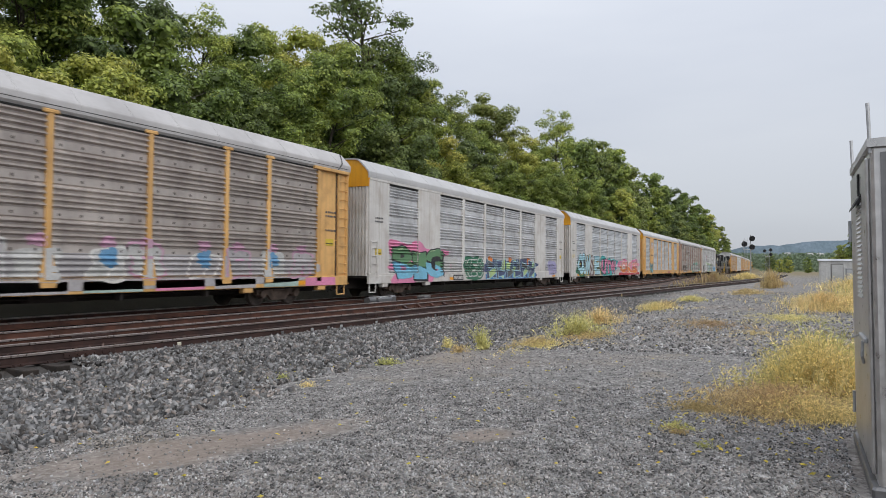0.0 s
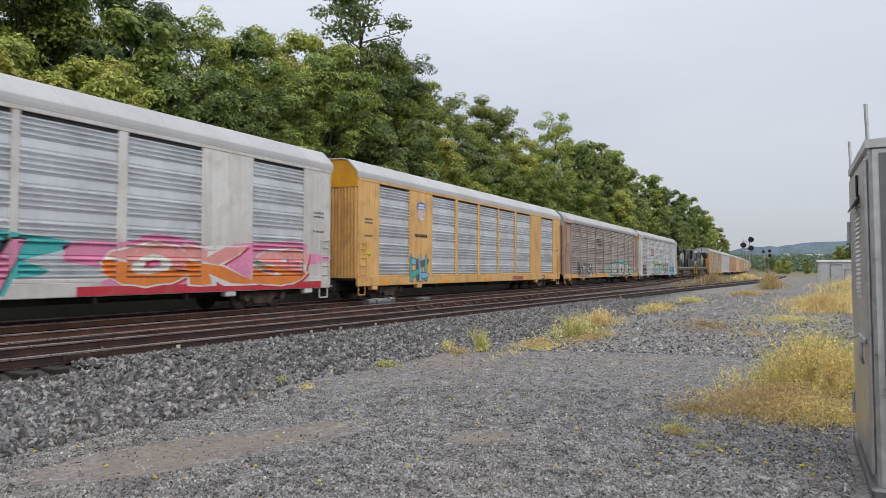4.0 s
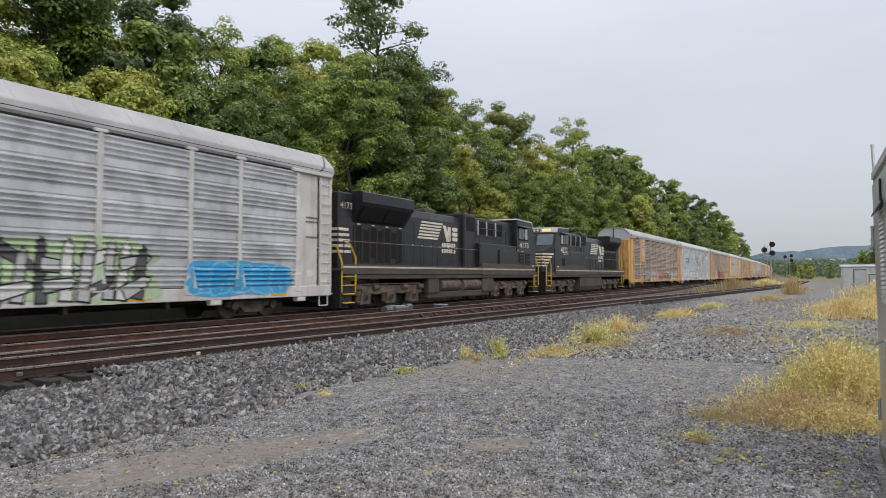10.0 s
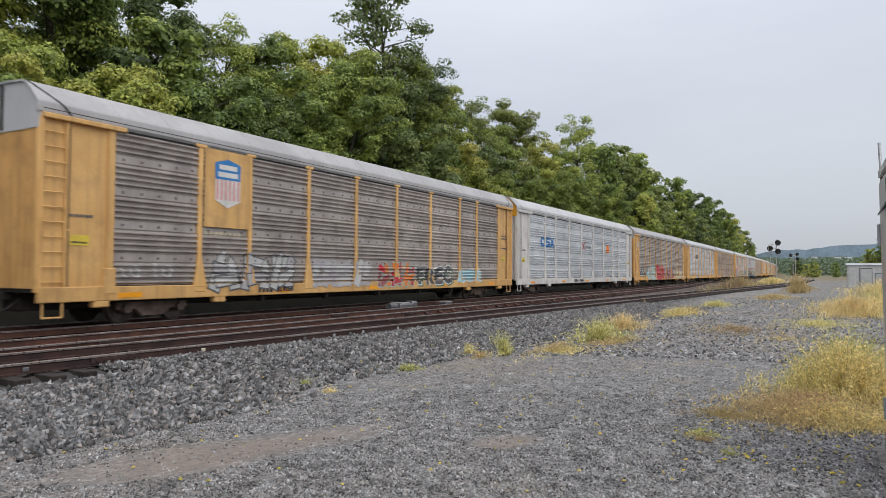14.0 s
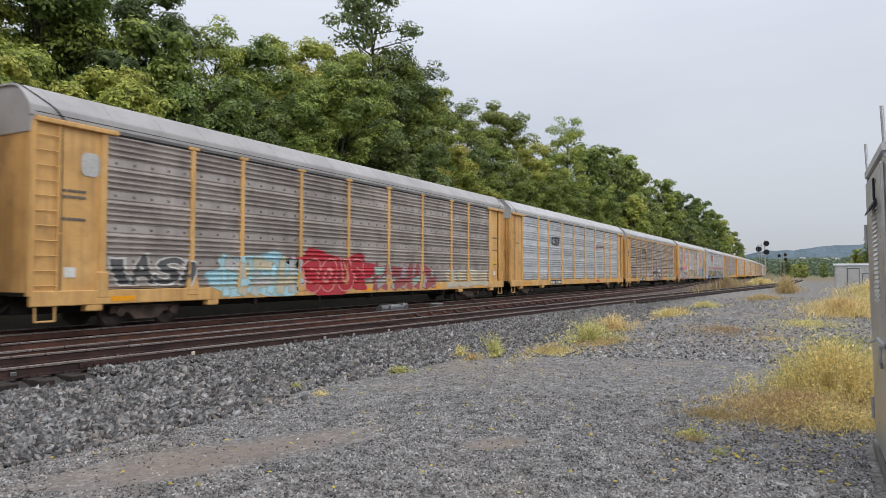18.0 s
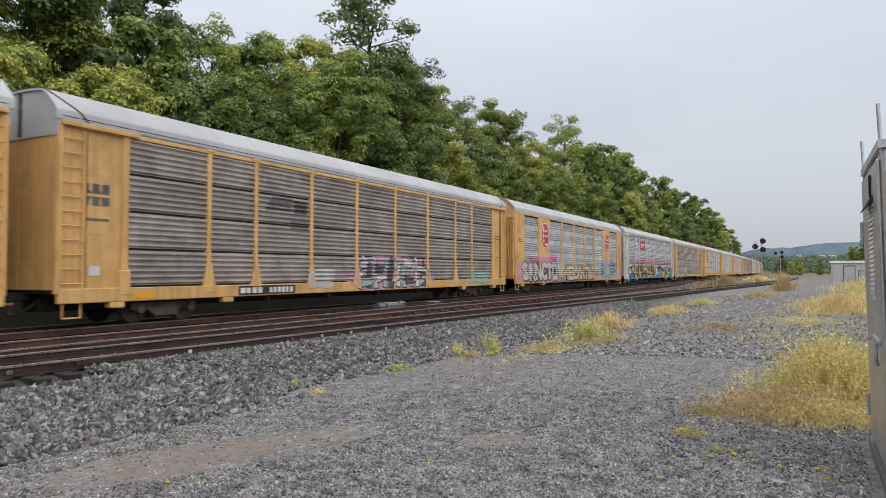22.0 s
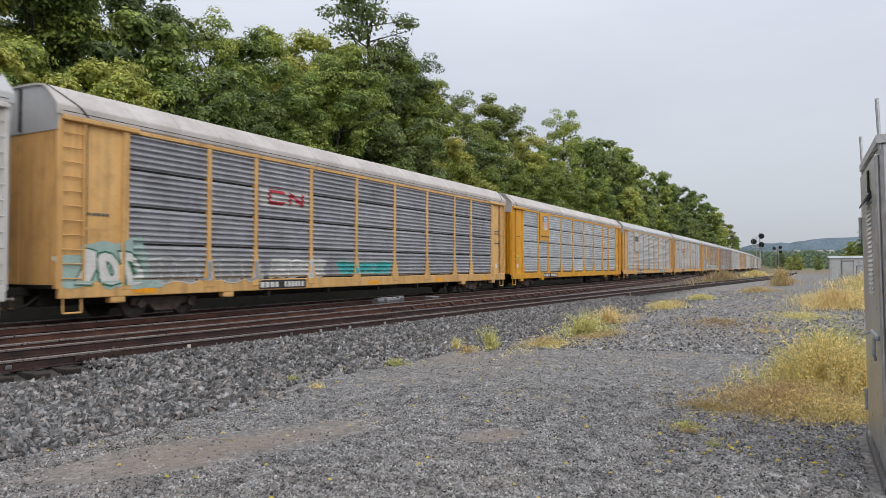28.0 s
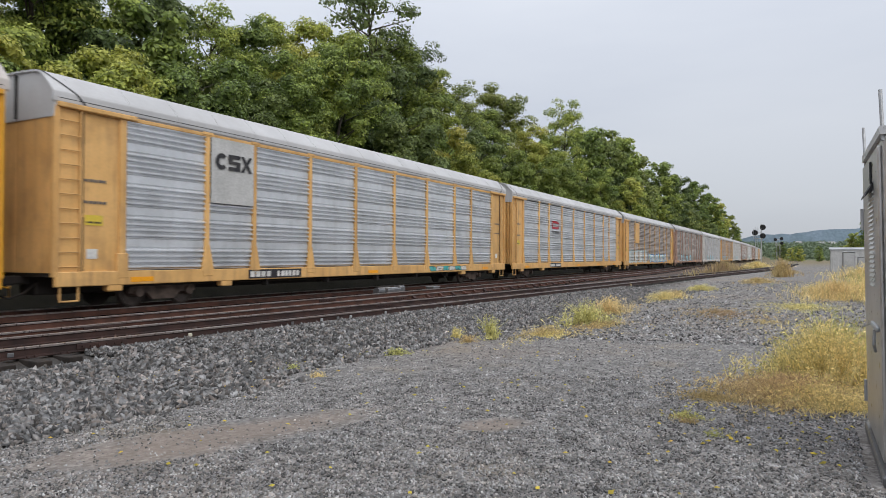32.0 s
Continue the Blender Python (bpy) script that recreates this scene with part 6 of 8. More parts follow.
    weeds("low_weeds", -5.0, 38.0, 0.9, 0.3, 1700, g, "strip of green grass by the siding", 0.6, 0.011, 3.6, 21)
    weeds("low_weeds", -5.2, 29.0, 0.9, 0.36, 1200, y, "strip of dry grass by the siding", 0.6, 0.01, 3.2, 22)
    weeds("low_weeds", -5.0, 30.5, 0.6, 0.4, 500, r, "strip of tawny grass by the siding", 0.6, 0.01, 2.4, 122)
    weeds("low_weeds", -3.0, 50.0, 1.5, 0.4, 1700, r, "rusty weeds on the lane beside the siding", 0.7, 0.014, 3.0, 23)
    weeds("low_weeds", -2.2, 80.0, 1.6, 0.7, 1500, r, "rusty weeds on the lane beside the siding", 0.6, 0.02, 5.0, 123)
    weeds("tall_weeds", -8.6, 85.0, 1.3, 1.3, 3600, r, "tall red-brown weeds between the tracks", 0.1, 0.012, 22.0, 24, 2)
    weeds("tall_weeds", -7.4, 122.0, 2.2, 1.0, 2600, y, "bright yellow grass between the tracks", 0.4, 0.035, 9.0, 25)


all_weeds()


# ---- distance ----
def distance():
    # the ridge's haze is painted as a pale blue-grey base colour
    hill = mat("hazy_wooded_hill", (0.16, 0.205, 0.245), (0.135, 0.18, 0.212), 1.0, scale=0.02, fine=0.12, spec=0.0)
    v, f = [], []
    n = 70
    for i in range(n + 1):
        u = i / n
        x = -500 + u * 1500
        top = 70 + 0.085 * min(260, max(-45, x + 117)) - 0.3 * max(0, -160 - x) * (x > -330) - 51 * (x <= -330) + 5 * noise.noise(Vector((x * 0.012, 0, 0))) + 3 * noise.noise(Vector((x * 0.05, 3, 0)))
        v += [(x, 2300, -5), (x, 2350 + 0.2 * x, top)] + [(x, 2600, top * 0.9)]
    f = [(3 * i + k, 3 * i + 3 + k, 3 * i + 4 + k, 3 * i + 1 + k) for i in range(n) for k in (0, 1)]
    tagged(new("backdrop_hill", strew("backdrop_hill", v, f, hill, True)), "long wooded ridge with blue-green haze in its colour", "hill", kind="structure")
    rnd = random.Random(9)
    for i in range(26):
        y = rnd.uniform(300, 420)
        x = rnd.uniform(-30, 75) * y / 500 + 8
        tree("distant", x, y, rnd.uniform(0.35, 0.6), rnd.choice((LEAF, LEAF_DARK)), "distant green tree beyond the yard", rnd.uniform(0, 360))
    for i in range(22):
        y = rnd.uniform(215, 300)
        tree("distant", rnd.uniform(0.0, 0.17) * y + 9, y, rnd.uniform(0.2, 0.42), rnd.choice((LEAF, LEAF_DARK, LEAF_YELLOW)), "distant scrubby tree beyond the yard", rnd.uniform(0, 360))
    rise = lambda y: max(0.0, (y - 430) * 0.026)
    npr = np.random.RandomState(5)
    clumps = []
    for i in range(1500):
        y = npr.uniform(400, 1050)
        x = npr.uniform(-0.16, 0.24) * y
        for k in range(2):
            clumps.append((x + npr.normal() * 2, y, rise(y) + npr.uniform(0.5, 6.5), npr.uniform(2.0, 4.0)))
    v, f = leaf_cloud(npr, clumps, 46000, 0.8)
    tagged(new("far_woods", strew("far_woods", v, f, LEAF_HAZE)), "band of green woods with haze in its colour at the foot of the ridge", "woods", kind="stuff")
    # haze over the slope is part of its base colour
    slope = mat("hazy_green_slope", (0.13, 0.17, 0.10), (0.17, 0.19, 0.12), 1.0, scale=0.03, fine=0.3, spec=0.0)
    v = [(x, y, z) for x, y, z in ((-300, 425, -0.4), (500, 425, -0.4), (700, 1100, rise(1100)), (-400, 1100, rise(1100)), (700, 1100, -2), (-400, 1100, -2))]
    tagged(new("far_slope", strew("far_slope", v, [(0, 1, 2, 3), (3, 2, 4, 5)], slope)), "gentle green slope rising to the ridge", "slope", kind="structure")
    for x, y, s in ((9.0, 132, 0.72), (13.5, 128, 0.8), (6.9, 136, 0.5)):
        tree("far_maple", x, y, s * 0.7, LEAF, "round green tree behind the grey shed", rnd.uniform(0, 360))
    for i in range(5):
        y = rnd.uniform(640, 1000)
        x = rnd.uniform(-0.02, 0.09) * y
        ob = empty("house", pose(x, y, rise(y), 0, 0, rnd.uniform(-30, 30)), "small pale house far off among trees", "house", "distant houses")
        part("wall", Geo().box(-3, 3, -2.5, 2.5, -0.3, 6.0), WHITE, ob)
        part("roof", Geo().prism([(-2.8, 6.0), (2.8, 6.0), (0, 8.2)], -3.3, 3.3, "x"), ROOF_GREY, ob)


distance()


# ---- paint on the cars: graffiti, emblems, lettering ----
PAINT = {
    "black": (0.02, 0.02, 0.025), "white": (0.70, 0.69, 0.66), "cream": (0.62, 0.55, 0.40), "green": (0.12, 0.26, 0.13), "dark_green": (0.03, 0.16, 0.09),
    "sky_blue": (0.20, 0.50, 0.68), "pale_blue": (0.42, 0.66, 0.74), "blue": (0.03, 0.20, 0.50), "bright_blue": (0.05, 0.36, 0.66), "navy": (0.05, 0.07, 0.16), "pink": (0.72, 0.25, 0.42),
    "salmon": (0.75, 0.32, 0.30), "red": (0.50, 0.03, 0.05), "faded_red": (0.36, 0.10, 0.11), "orange": (0.75, 0.22, 0.04), "yellow": (0.70, 0.52, 0.06), "lime": (0.45, 0.60, 0.25), "teal": (0.06, 0.42, 0.42),
    "lavender": (0.40, 0.38, 0.58), "brown": (0.14, 0.09, 0.08), "grey": (0.33, 0.33, 0.33), "pale_grey": (0.52, 0.52, 0.51), "bone": (0.60, 0.57, 0.53), "charcoal": (0.10, 0.10, 0.105), "dusty_mint": (0.36, 0.48, 0.44), "mint": (0.22, 0.50, 0.41), "pale_lime": (0.46, 0.58, 0.36), "soft_pink": (0.55, 0.33, 0.45), "soft_blue": (0.14, 0.32, 0.52), "smear_grey": (0.42, 0.40, 0.41),
}


def paint(colour):
    c = PAINT[colour]
    return mat("sprayed_" + colour, c, tuple(k * 0.82 for k in c), 0.6, fine=16, streak=0.12, grime=0.15, grime_col=(0.25, 0.23, 0.2))


def side_depth(style, y, z):
    """How far out the near side of a car stands at (y, z): kept just under the paint."""
    if z < 1.03:
        return 1.556
    if style == "loco":
        return 1.556
    if style == "sheets":
        for a, b in BI_PANELS:
            if a < y < b and 1.12 < z < 5.0:
                return None
        return 1.535 if z > 1.12 else 1.556
    for p in POSTS:
        low = max(0.0, 1.75 - z) / 0.77
        if abs(y - p) < 0.085 + 0.155 * low:
            return 1.542 + 0.025 * low
    if abs(y) > 11.8:
        return 1.565 if abs(abs(y) - 11.92) < 0.12 else 1.48
    return None


PROFILES = {"even": [(1.05, 5.1, "even")], "tiers": [(1.08 + i * 1.01, 2.03 + i * 1.01, "tier") for i in range(4)], "bands": [(1.05, 5.1, "bands")], "sheets": [(1.12, 5.0, "bands")]}


def breaks(style):
    zs = [1.03]
    for z0, z1, k in PROFILES.get(style, []):
        zs += [z for _, z in ridge_line(z0, z1, k)]
    return zs


def ridge_at(style, z):
    for z0, z1, k in PROFILES[style]:
        if z0 <= z <= z1:
            line = ridge_line(z0, z1, k)
            return 1.44 + float(np.interp(z, [p[1] for p in line], [p[0] for p in line]))
    return 1.44


def spray(car, style, outline, colour, lift, label="sprayed paint", name="graffiti"):
    """Lays flat shapes given as lists of (y, z) outlines on the pressed side of a car, following every ridge."""
    bm = bmesh.new()
    for poly in outline:
        vs = [bm.verts.new((0, p[0], p[1])) for p in poly]
        try:
            bm.faces.new(vs)
        except ValueError:
            pass
    return lay(car, style, bm, colour, lift, label, name)


def lay(car, style, bm, colour, lift, label, name):
    zz = [v.co.z for v in bm.verts]
    yy = [v.co.y for v in bm.verts]
    if not zz:
        bm.free()
        return None
    if style != "loco":
        for z in breaks(style):
            if min(zz) < z < max(zz):
                bmesh.ops.bisect_plane(bm, geom=bm.verts[:] + bm.edges[:] + bm.faces[:], plane_co=(0, 0, z), plane_no=(0, 0, 1))
        cuts = [y for a, b in BI_PANELS for y in (a, b)] if style == "sheets" else [p + d for p in POSTS for d in (-0.09, 0.09)] + [-11.8, 11.8, -12.04, 12.04]
        for y in cuts:
            if min(yy) < y < max(yy):
                bmesh.ops.bisect_plane(bm, geom=bm.verts[:] + bm.edges[:] + bm.faces[:], plane_co=(0, y, 0), plane_no=(0, 1, 0))
    g = Geo()
    for f in bm.faces:
        c = f.calc_center_median()
        flat = side_depth(style, c.y, c.z)
        g.add([((ridge_at(style, v.co.z) if flat is None else flat) + lift, v.co.y, v.co.z) for v in f.verts], [tuple(range(len(f.verts)))])
    bm.free()
    me = bpy.data.meshes.new(name)
    me.from_pydata(g.v, [], g.f)
    me.materials.append(paint(colour) if isinstance(colour, str) else colour)
    ob = new(name, me)
    ob.parent = car
    return tagged(ob, label)


def capsule(a, b, r, n=6):
    """A fat stroke from a to b as one outline."""
    d = math.atan2(b[1] - a[1], b[0] - a[0])
    out = [(b[0] + r * math.cos(d + k), b[1] + r * math.sin(d + k)) for k in np.linspace(-math.pi / 2, math.pi / 2, n)]
    return out + [(a[0] + r * math.cos(d + k), a[1] + r * math.sin(d + k)) for k in np.linspace(math.pi / 2, 3 * math.pi / 2, n)]


def blob(y0, y1, z0, z1, rnd, n=40, rough=0.12):
    """A cloudy rounded patch."""
    cy, cz, ry, rz = (y0 + y1) / 2, (z0 + z1) / 2, (y1 - y0) / 2, (z1 - z0) / 2
    ph = [rnd.uniform(0, 6.28) for _ in range(4)]
    out = []
    for i in range(n):
        a = 2 * math.pi * i / n
        k = 1 + rough * (math.sin(3 * a + ph[0]) + 0.7 * math.sin(7 * a + ph[1]) + 0.5 * math.sin(11 * a + ph[2])) * 0.5
        c, s = math.cos(a), math.sin(a)
        q = (abs(c) ** 4 + abs(s) ** 4) ** -0.25
        out.append((cy + ry * k * c * q, max(z0 - 0.05, cz + rz * k * s * q)))
    return out


def letters_mesh(word, y0, y1, z0, z1, fat, slant=0.0, wild=0.0, space=1.0):
    """Words in the built-in font, fattened, as flat faces in (y, z)."""
    cu = bpy.data.curves.new("letters", "FONT")
    cu.body, cu.offset, cu.resolution_u, cu.shear, cu.space_character = word, fat, 3, slant, space
    cu.fill_mode = "FRONT"
    tmp = bpy.data.objects.new("letters", cu)
    me = bpy.data.meshes.new_from_object(tmp)
    bpy.data.objects.remove(tmp)
    bpy.data.curves.remove(cu)
    xs, ys = [v.co.x for v in me.vertices], [v.co.y for v in me.vertices]
    bm = bmesh.new()
    bm.from_mesh(me)
    bpy.data.meshes.remove(me)
    ax, bx, ay, by = min(xs), max(xs), min(ys), max(ys)
    if wild:
        bmesh.ops.subdivide_edges(bm, edges=[e for e in bm.edges if e.calc_length() > 0.12], cuts=1)
    for v in bm.verts:
        v.co = Vector((0, y0 + (v.co.x - ax) / (bx - ax) * (y1 - y0), z0 + (v.co.y - ay) / (by - ay) * (z1 - z0)))
        if wild:
            y, z, k = v.co.y, v.co.z, (v.co.z - z0) / (z1 - z0)
            v.co.y += wild * (0.5 * math.sin(3.1 * z + 1.7 * y) + 0.35 * math.sin(6.3 * z + y) + 0.6 * (k - 0.5) * math.sin(1.3 * y))
            v.co.z += wild * (0.35 * math.sin(2.3 * y + 0.5) * k + 0.3 * math.sin(5.1 * y) * k + 0.12 * math.sin(7 * y) * (1 - k))
    return bm


def burner(car, style, word, y0, y1, z0, z1, fills, outline="black", halo=None, shade=None, glint=None, fat=0.11, seed=1):
    """A graffiti piece letter by letter: cloud, drop shade, outline, fill in one or two colours, glints."""
    rnd = random.Random(seed)
    if halo:
        spray(car, style, [blob(y0 - 0.4, y1 + 0.35, z0 - 0.03, z1 + 0.12, rnd, 90, 0.34)], halo, 0.003, "cloudy sprayed ground", "graffiti_cloud")
    share = [0.62 if c in "I1" else (1.25 if c in "MW" else 1.0) for c in word]
    step, y = (y1 - y0) / sum(share), y0
    for i, c in enumerate(word):
        a, b = y - 0.07 * step, y + share[i] * step + 0.07 * step
        y += share[i] * step
        lo, hi = z0 + rnd.uniform(0, 0.07) * (z1 - z0), z1 - rnd.uniform(0, 0.12) * (z1 - z0)
        k, lean = 0.0012 * (i % 3), rnd.uniform(-0.12, 0.12)
        e = min(0.055, 0.08 * (b - a))

        def form(inset, swell, dy=0.0, dz=0.0):
            return letters_mesh(c, a + inset + dy, b - inset + dy, lo + inset + dz, hi - inset + dz, swell, lean, 0.12, 1.0)
        if shade:
            lay(car, style, form(0.0, fat * 1.35, 0.09, -0.05), shade, 0.0045 + k, "dark drop shade of a graffiti letter", "graffiti_shade")
        lay(car, style, form(0.0, fat * 1.35), outline, 0.009 + k, "outline of a graffiti letter", "graffiti_outline")
        tones = fills if isinstance(fills, tuple) else (fills,)
        tones = (tones[i % len(tones)],) if len(tones) > 2 else tones
        for n, tone in enumerate(tones):
            bm = form(e, fat * 0.55)
            if len(tones) == 2:
                bmesh.ops.bisect_plane(bm, geom=bm.verts[:] + bm.edges[:] + bm.faces[:], plane_co=(0, (a + b) / 2, lo + (hi - lo) * 0.48), plane_no=(0, rnd.uniform(-0.1, 0.3) if n == 0 else 0.1, 1), clear_outer=n == 1, clear_inner=n == 0)
            lay(car, style, bm, tone, 0.014 + k, "painted face of a graffiti letter", "graffiti_letter")
        if glint:
            q = a + (b - a) * rnd.uniform(0.2, 0.35)
            spray(car, style, [capsule((q, hi - 0.16), (q + 0.22 * (b - a), hi - 0.11), 0.022)], glint, 0.019 + k, "pale glint on a graffiti letter", "graffiti_bar")


def wild_piece(car, style, y0, y1, z0, z1, n, fills, outline, halo=None, seed=1):
    """An unreadable interlocked piece: slanting bars with pointed ends, rimmed and overlapping."""
    rnd = random.Random(seed)
    h, w = z1 - z0, (y1 - y0) / n
    if halo:
        spray(car, style, [blob(y0 - 0.3, y1 + 0.3, z0 - 0.04, z1 + 0.06, rnd, 90, 0.2)], halo, 0.003, "cloudy sprayed ground", "graffiti_cloud")
    m = 0
    for i in range(n):
        c = y0 + (i + 0.5) * w
        marks = [(c - 0.34 * w, 0.02, c - 0.2 * w + rnd.uniform(-0.2, 0.2) * w, 0.97), (c - 0.3 * w, rnd.uniform(0.6, 0.9), c + 0.45 * w, rnd.uniform(0.5, 0.85)), (c + rnd.uniform(0.1, 0.35) * w, 0.04, c + rnd.uniform(0.2, 0.5) * w, rnd.uniform(0.7, 1.0)), (c - 0.25 * w, rnd.uniform(0.1, 0.3), c + 0.4 * w, rnd.uniform(0.2, 0.5))]
        for j, (ya, fa, yb, fb) in enumerate(marks):
            p, q = Vector((ya, z0 + fa * h)), Vector((yb, z0 + fb * h))
            d = (q - p).normalized()
            u, half = Vector((-d.y, d.x)), 0.13 * w * rnd.uniform(0.8, 1.3)
            tone = fills[(i + j) % len(fills)]

            def slab(g):
                pts = [p - d * g - u * (half + g), q - u * (half + g) * 0.8, q + d * (half + g * 1.6), q + u * (half + g) * 0.7, p - d * g + u * (half + g)]
                return [(max(y0 - 0.2, v.x), max(0.69, min(z1 + 0.12, v.y))) for v in pts]
            k = 0.0011 * (m % 9)
            m += 1
            spray(car, style, [slab(0.05)], outline, 0.005 + k, "rim of an interlocked graffiti bar", "graffiti_outline")
            spray(car, style, [slab(0.0)], tone, 0.0055 + k, "slanting bar of an unreadable graffiti piece", "graffiti_bar")


def wordmark(car, style, y0, y1, z0, z1, colour, lift=0.01):
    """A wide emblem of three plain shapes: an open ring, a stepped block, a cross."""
    w, h = (y1 - y0) / 3.1, z1 - z0
    zc, b = (z0 + z1) / 2, 0.3
    arc = [math.radians(a) for a in range(45, 316, 15)]
    ring = [(y0 + w / 2 + w / 2 * math.cos(a), zc + h / 2 * math.sin(a)) for a in arc] + [(y0 + w / 2 + w * 0.22 * math.cos(a), zc + h * 0.24 * math.sin(a)) for a in reversed(arc)]
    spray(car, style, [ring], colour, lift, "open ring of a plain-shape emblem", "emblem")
    a = y0 + 1.05 * w
    block = [(0, 0), (1, 0), (1, 0.6), (0.35, 0.6), (0.35, 0.76), (1, 0.76), (1, 1), (0, 1), (0, 0.42), (0.65, 0.42), (0.65, 0.24), (0, 0.24)]
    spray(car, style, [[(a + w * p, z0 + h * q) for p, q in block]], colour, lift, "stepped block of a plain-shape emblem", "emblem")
    a = y0 + 2.1 * w
    cross = [(0, 0), (b, 0), (0.5, 0.34), (1 - b, 0), (1, 0), (0.67, 0.5), (1, 1), (1 - b, 1), (0.5, 0.66), (b, 1), (0, 1), (0.33, 0.5)]
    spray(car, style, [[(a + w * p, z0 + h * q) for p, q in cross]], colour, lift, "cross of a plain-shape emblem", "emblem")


def strokes_piece(car, style, y0, y1, z0, z1, n, fill, outline="black", halo=None, seed=1, width=0.16):
    """An unreadable graffiti piece: fat bulging forms, each with a rim and a bent bar across it."""
    rnd = random.Random(seed)
    h = z1 - z0
    if halo:
        spray(car, style, [blob(y0 - 0.35, y1 + 0.35, z0 - 0.02, z1 + 0.22, rnd, 70, 0.3)], halo, 0.004, "cloudy sprayed ground", "graffiti_cloud")
    w = (y1 - y0) / n
    rim = min(0.075, 0.28 * width + 0.02, h * 0.09)
    fills = fill if isinstance(fill, tuple) else (fill,)
    for i in range(n):
        ph = [rnd.uniform(0, 6.28) for _ in range(3)]
        a, b = y0 + (i - 0.04) * w, y0 + (i + 1.04) * w
        top, bot = z1 - rnd.uniform(0, 0.16) * h, z0 + rnd.uniform(0, 0.07) * h
        cy, cz, ry, rz = (a + b) / 2, (top + bot) / 2, (b - a) / 2, (top - bot) / 2
        lean, waist = rnd.uniform(-0.16, 0.16) * w, rnd.uniform(0.05, 0.3)

        def form(grow):
            out = []
            for k in range(30):
                t = 2 * math.pi * k / 30
                c, q = math.cos(t), math.sin(t)
                sq = (abs(c) ** 5 + abs(q) ** 5) ** -0.2
                bend = 1 - waist * math.exp(-(q * sq * 2.2) ** 2) + 0.06 * math.sin(4 * t + ph[0])
                up = 1 + 0.09 * math.sin(2.4 * c + ph[1]) + 0.05 * math.sin(5 * t + ph[2])
                out.append((cy + (ry - rim + grow) * c * sq * bend + lean * q, cz + (rz - rim + grow) * q * sq * up))
            return out
        edge, body = 0.006 + 0.001 * (i % 2), 0.010 + 0.001 * (i % 2)
        spray(car, style, [form(rim)], outline, edge, "rim of an unreadable graffiti form", "graffiti_outline")
        spray(car, style, [form(0.0)], fills[i % len(fills)], body, "bulging form of an unreadable graffiti piece", "graffiti_letter")
        m = rnd.choice(((0.0, 0.05, 0.0, 0.55), (-0.25, 0.15, 0.3, 0.2), (0.1, -0.6, 0.05, -0.15), (-0.3, -0.1, 0.25, -0.2)))
        spray(car, style, [capsule((cy + m[0] * ry, cz + m[1] * rz), (cy + m[2] * ry + lean * 0.3, cz + m[3] * rz), rim * 0.55)], outline, 0.015, "bar across a graffiti form", "graffiti_bar")
        if rnd.random() < 0.6:
            spray(car, style, [capsule((cy - 0.1 * ry, cz - 0.75 * rz), (cy + 0.12 * ry, cz - 0.3 * rz), rim * 0.5)], outline, 0.015, "bar across a graffiti form", "graffiti_bar")


def bars(car, style, y0, y1, z0, z1, n, colour, seed=0, name="marking", label="unreadable stencilled marks"):
    """Lines of small bars in place of lettering that cannot be read or is left out."""
    rnd = random.Random(seed + int(y0 * 100))
    w = (y1 - y0) / n
    out = []
    for i in range(n):
        a = y0 + i * w
        b = a + w * rnd.uniform(0.6, 0.85)
        out.append([(a, z0), (b, z0), (b, z1), (a, z1)])
    spray(car, style, out, colour, 0.008, label, name)


def rect(y0, y1, z0, z1):
    return [(y0, z0), (y1, z0), (y1, z1), (y0, z1)]


def shield(car, style, yc, z0, z1, w):
    """A shield emblem: blue head over red and white stripes."""
    h = z1 - z0
    head = [(yc - w / 2, z1 - h * 0.42), (yc + w / 2, z1 - h * 0.42), (yc + w * 0.52, z1 - h * 0.1), (yc + w * 0.36, z1 - h * 0.06), (yc, z1), (yc - w * 0.36, z1 - h * 0.06), (yc - w * 0.52, z1 - h * 0.1)]
    body = [(yc - w / 2, z1 - h * 0.42), (yc - w / 2, z0 + h * 0.15), (yc, z0), (yc + w / 2, z0 + h * 0.15), (yc + w / 2, z1 - h * 0.42)]
    spray(car, style, [body], "white", 0.012, "pale stripes of a shield emblem", "emblem")
    spray(car, style, [rect(yc - w / 2 + w * (i + 0.25) / 6, yc - w / 2 + w * (i + 0.7) / 6, z0 + h * 0.16, z1 - h * 0.43) for i in range(6)], "salmon", 0.016, "faded red stripes of a shield emblem", "emblem")
    spray(car, style, [head], "blue", 0.016, "blue head of a shield emblem", "emblem")
    spray(car, style, [rect(yc - w * 0.36, yc + w * 0.36, z1 - h * 0.22, z1 - h * 0.12), rect(yc - w * 0.4, yc + w * 0.4, z1 - h * 0.37, z1 - h * 0.27)], "white", 0.020, "white bars on the emblem", "emblem")


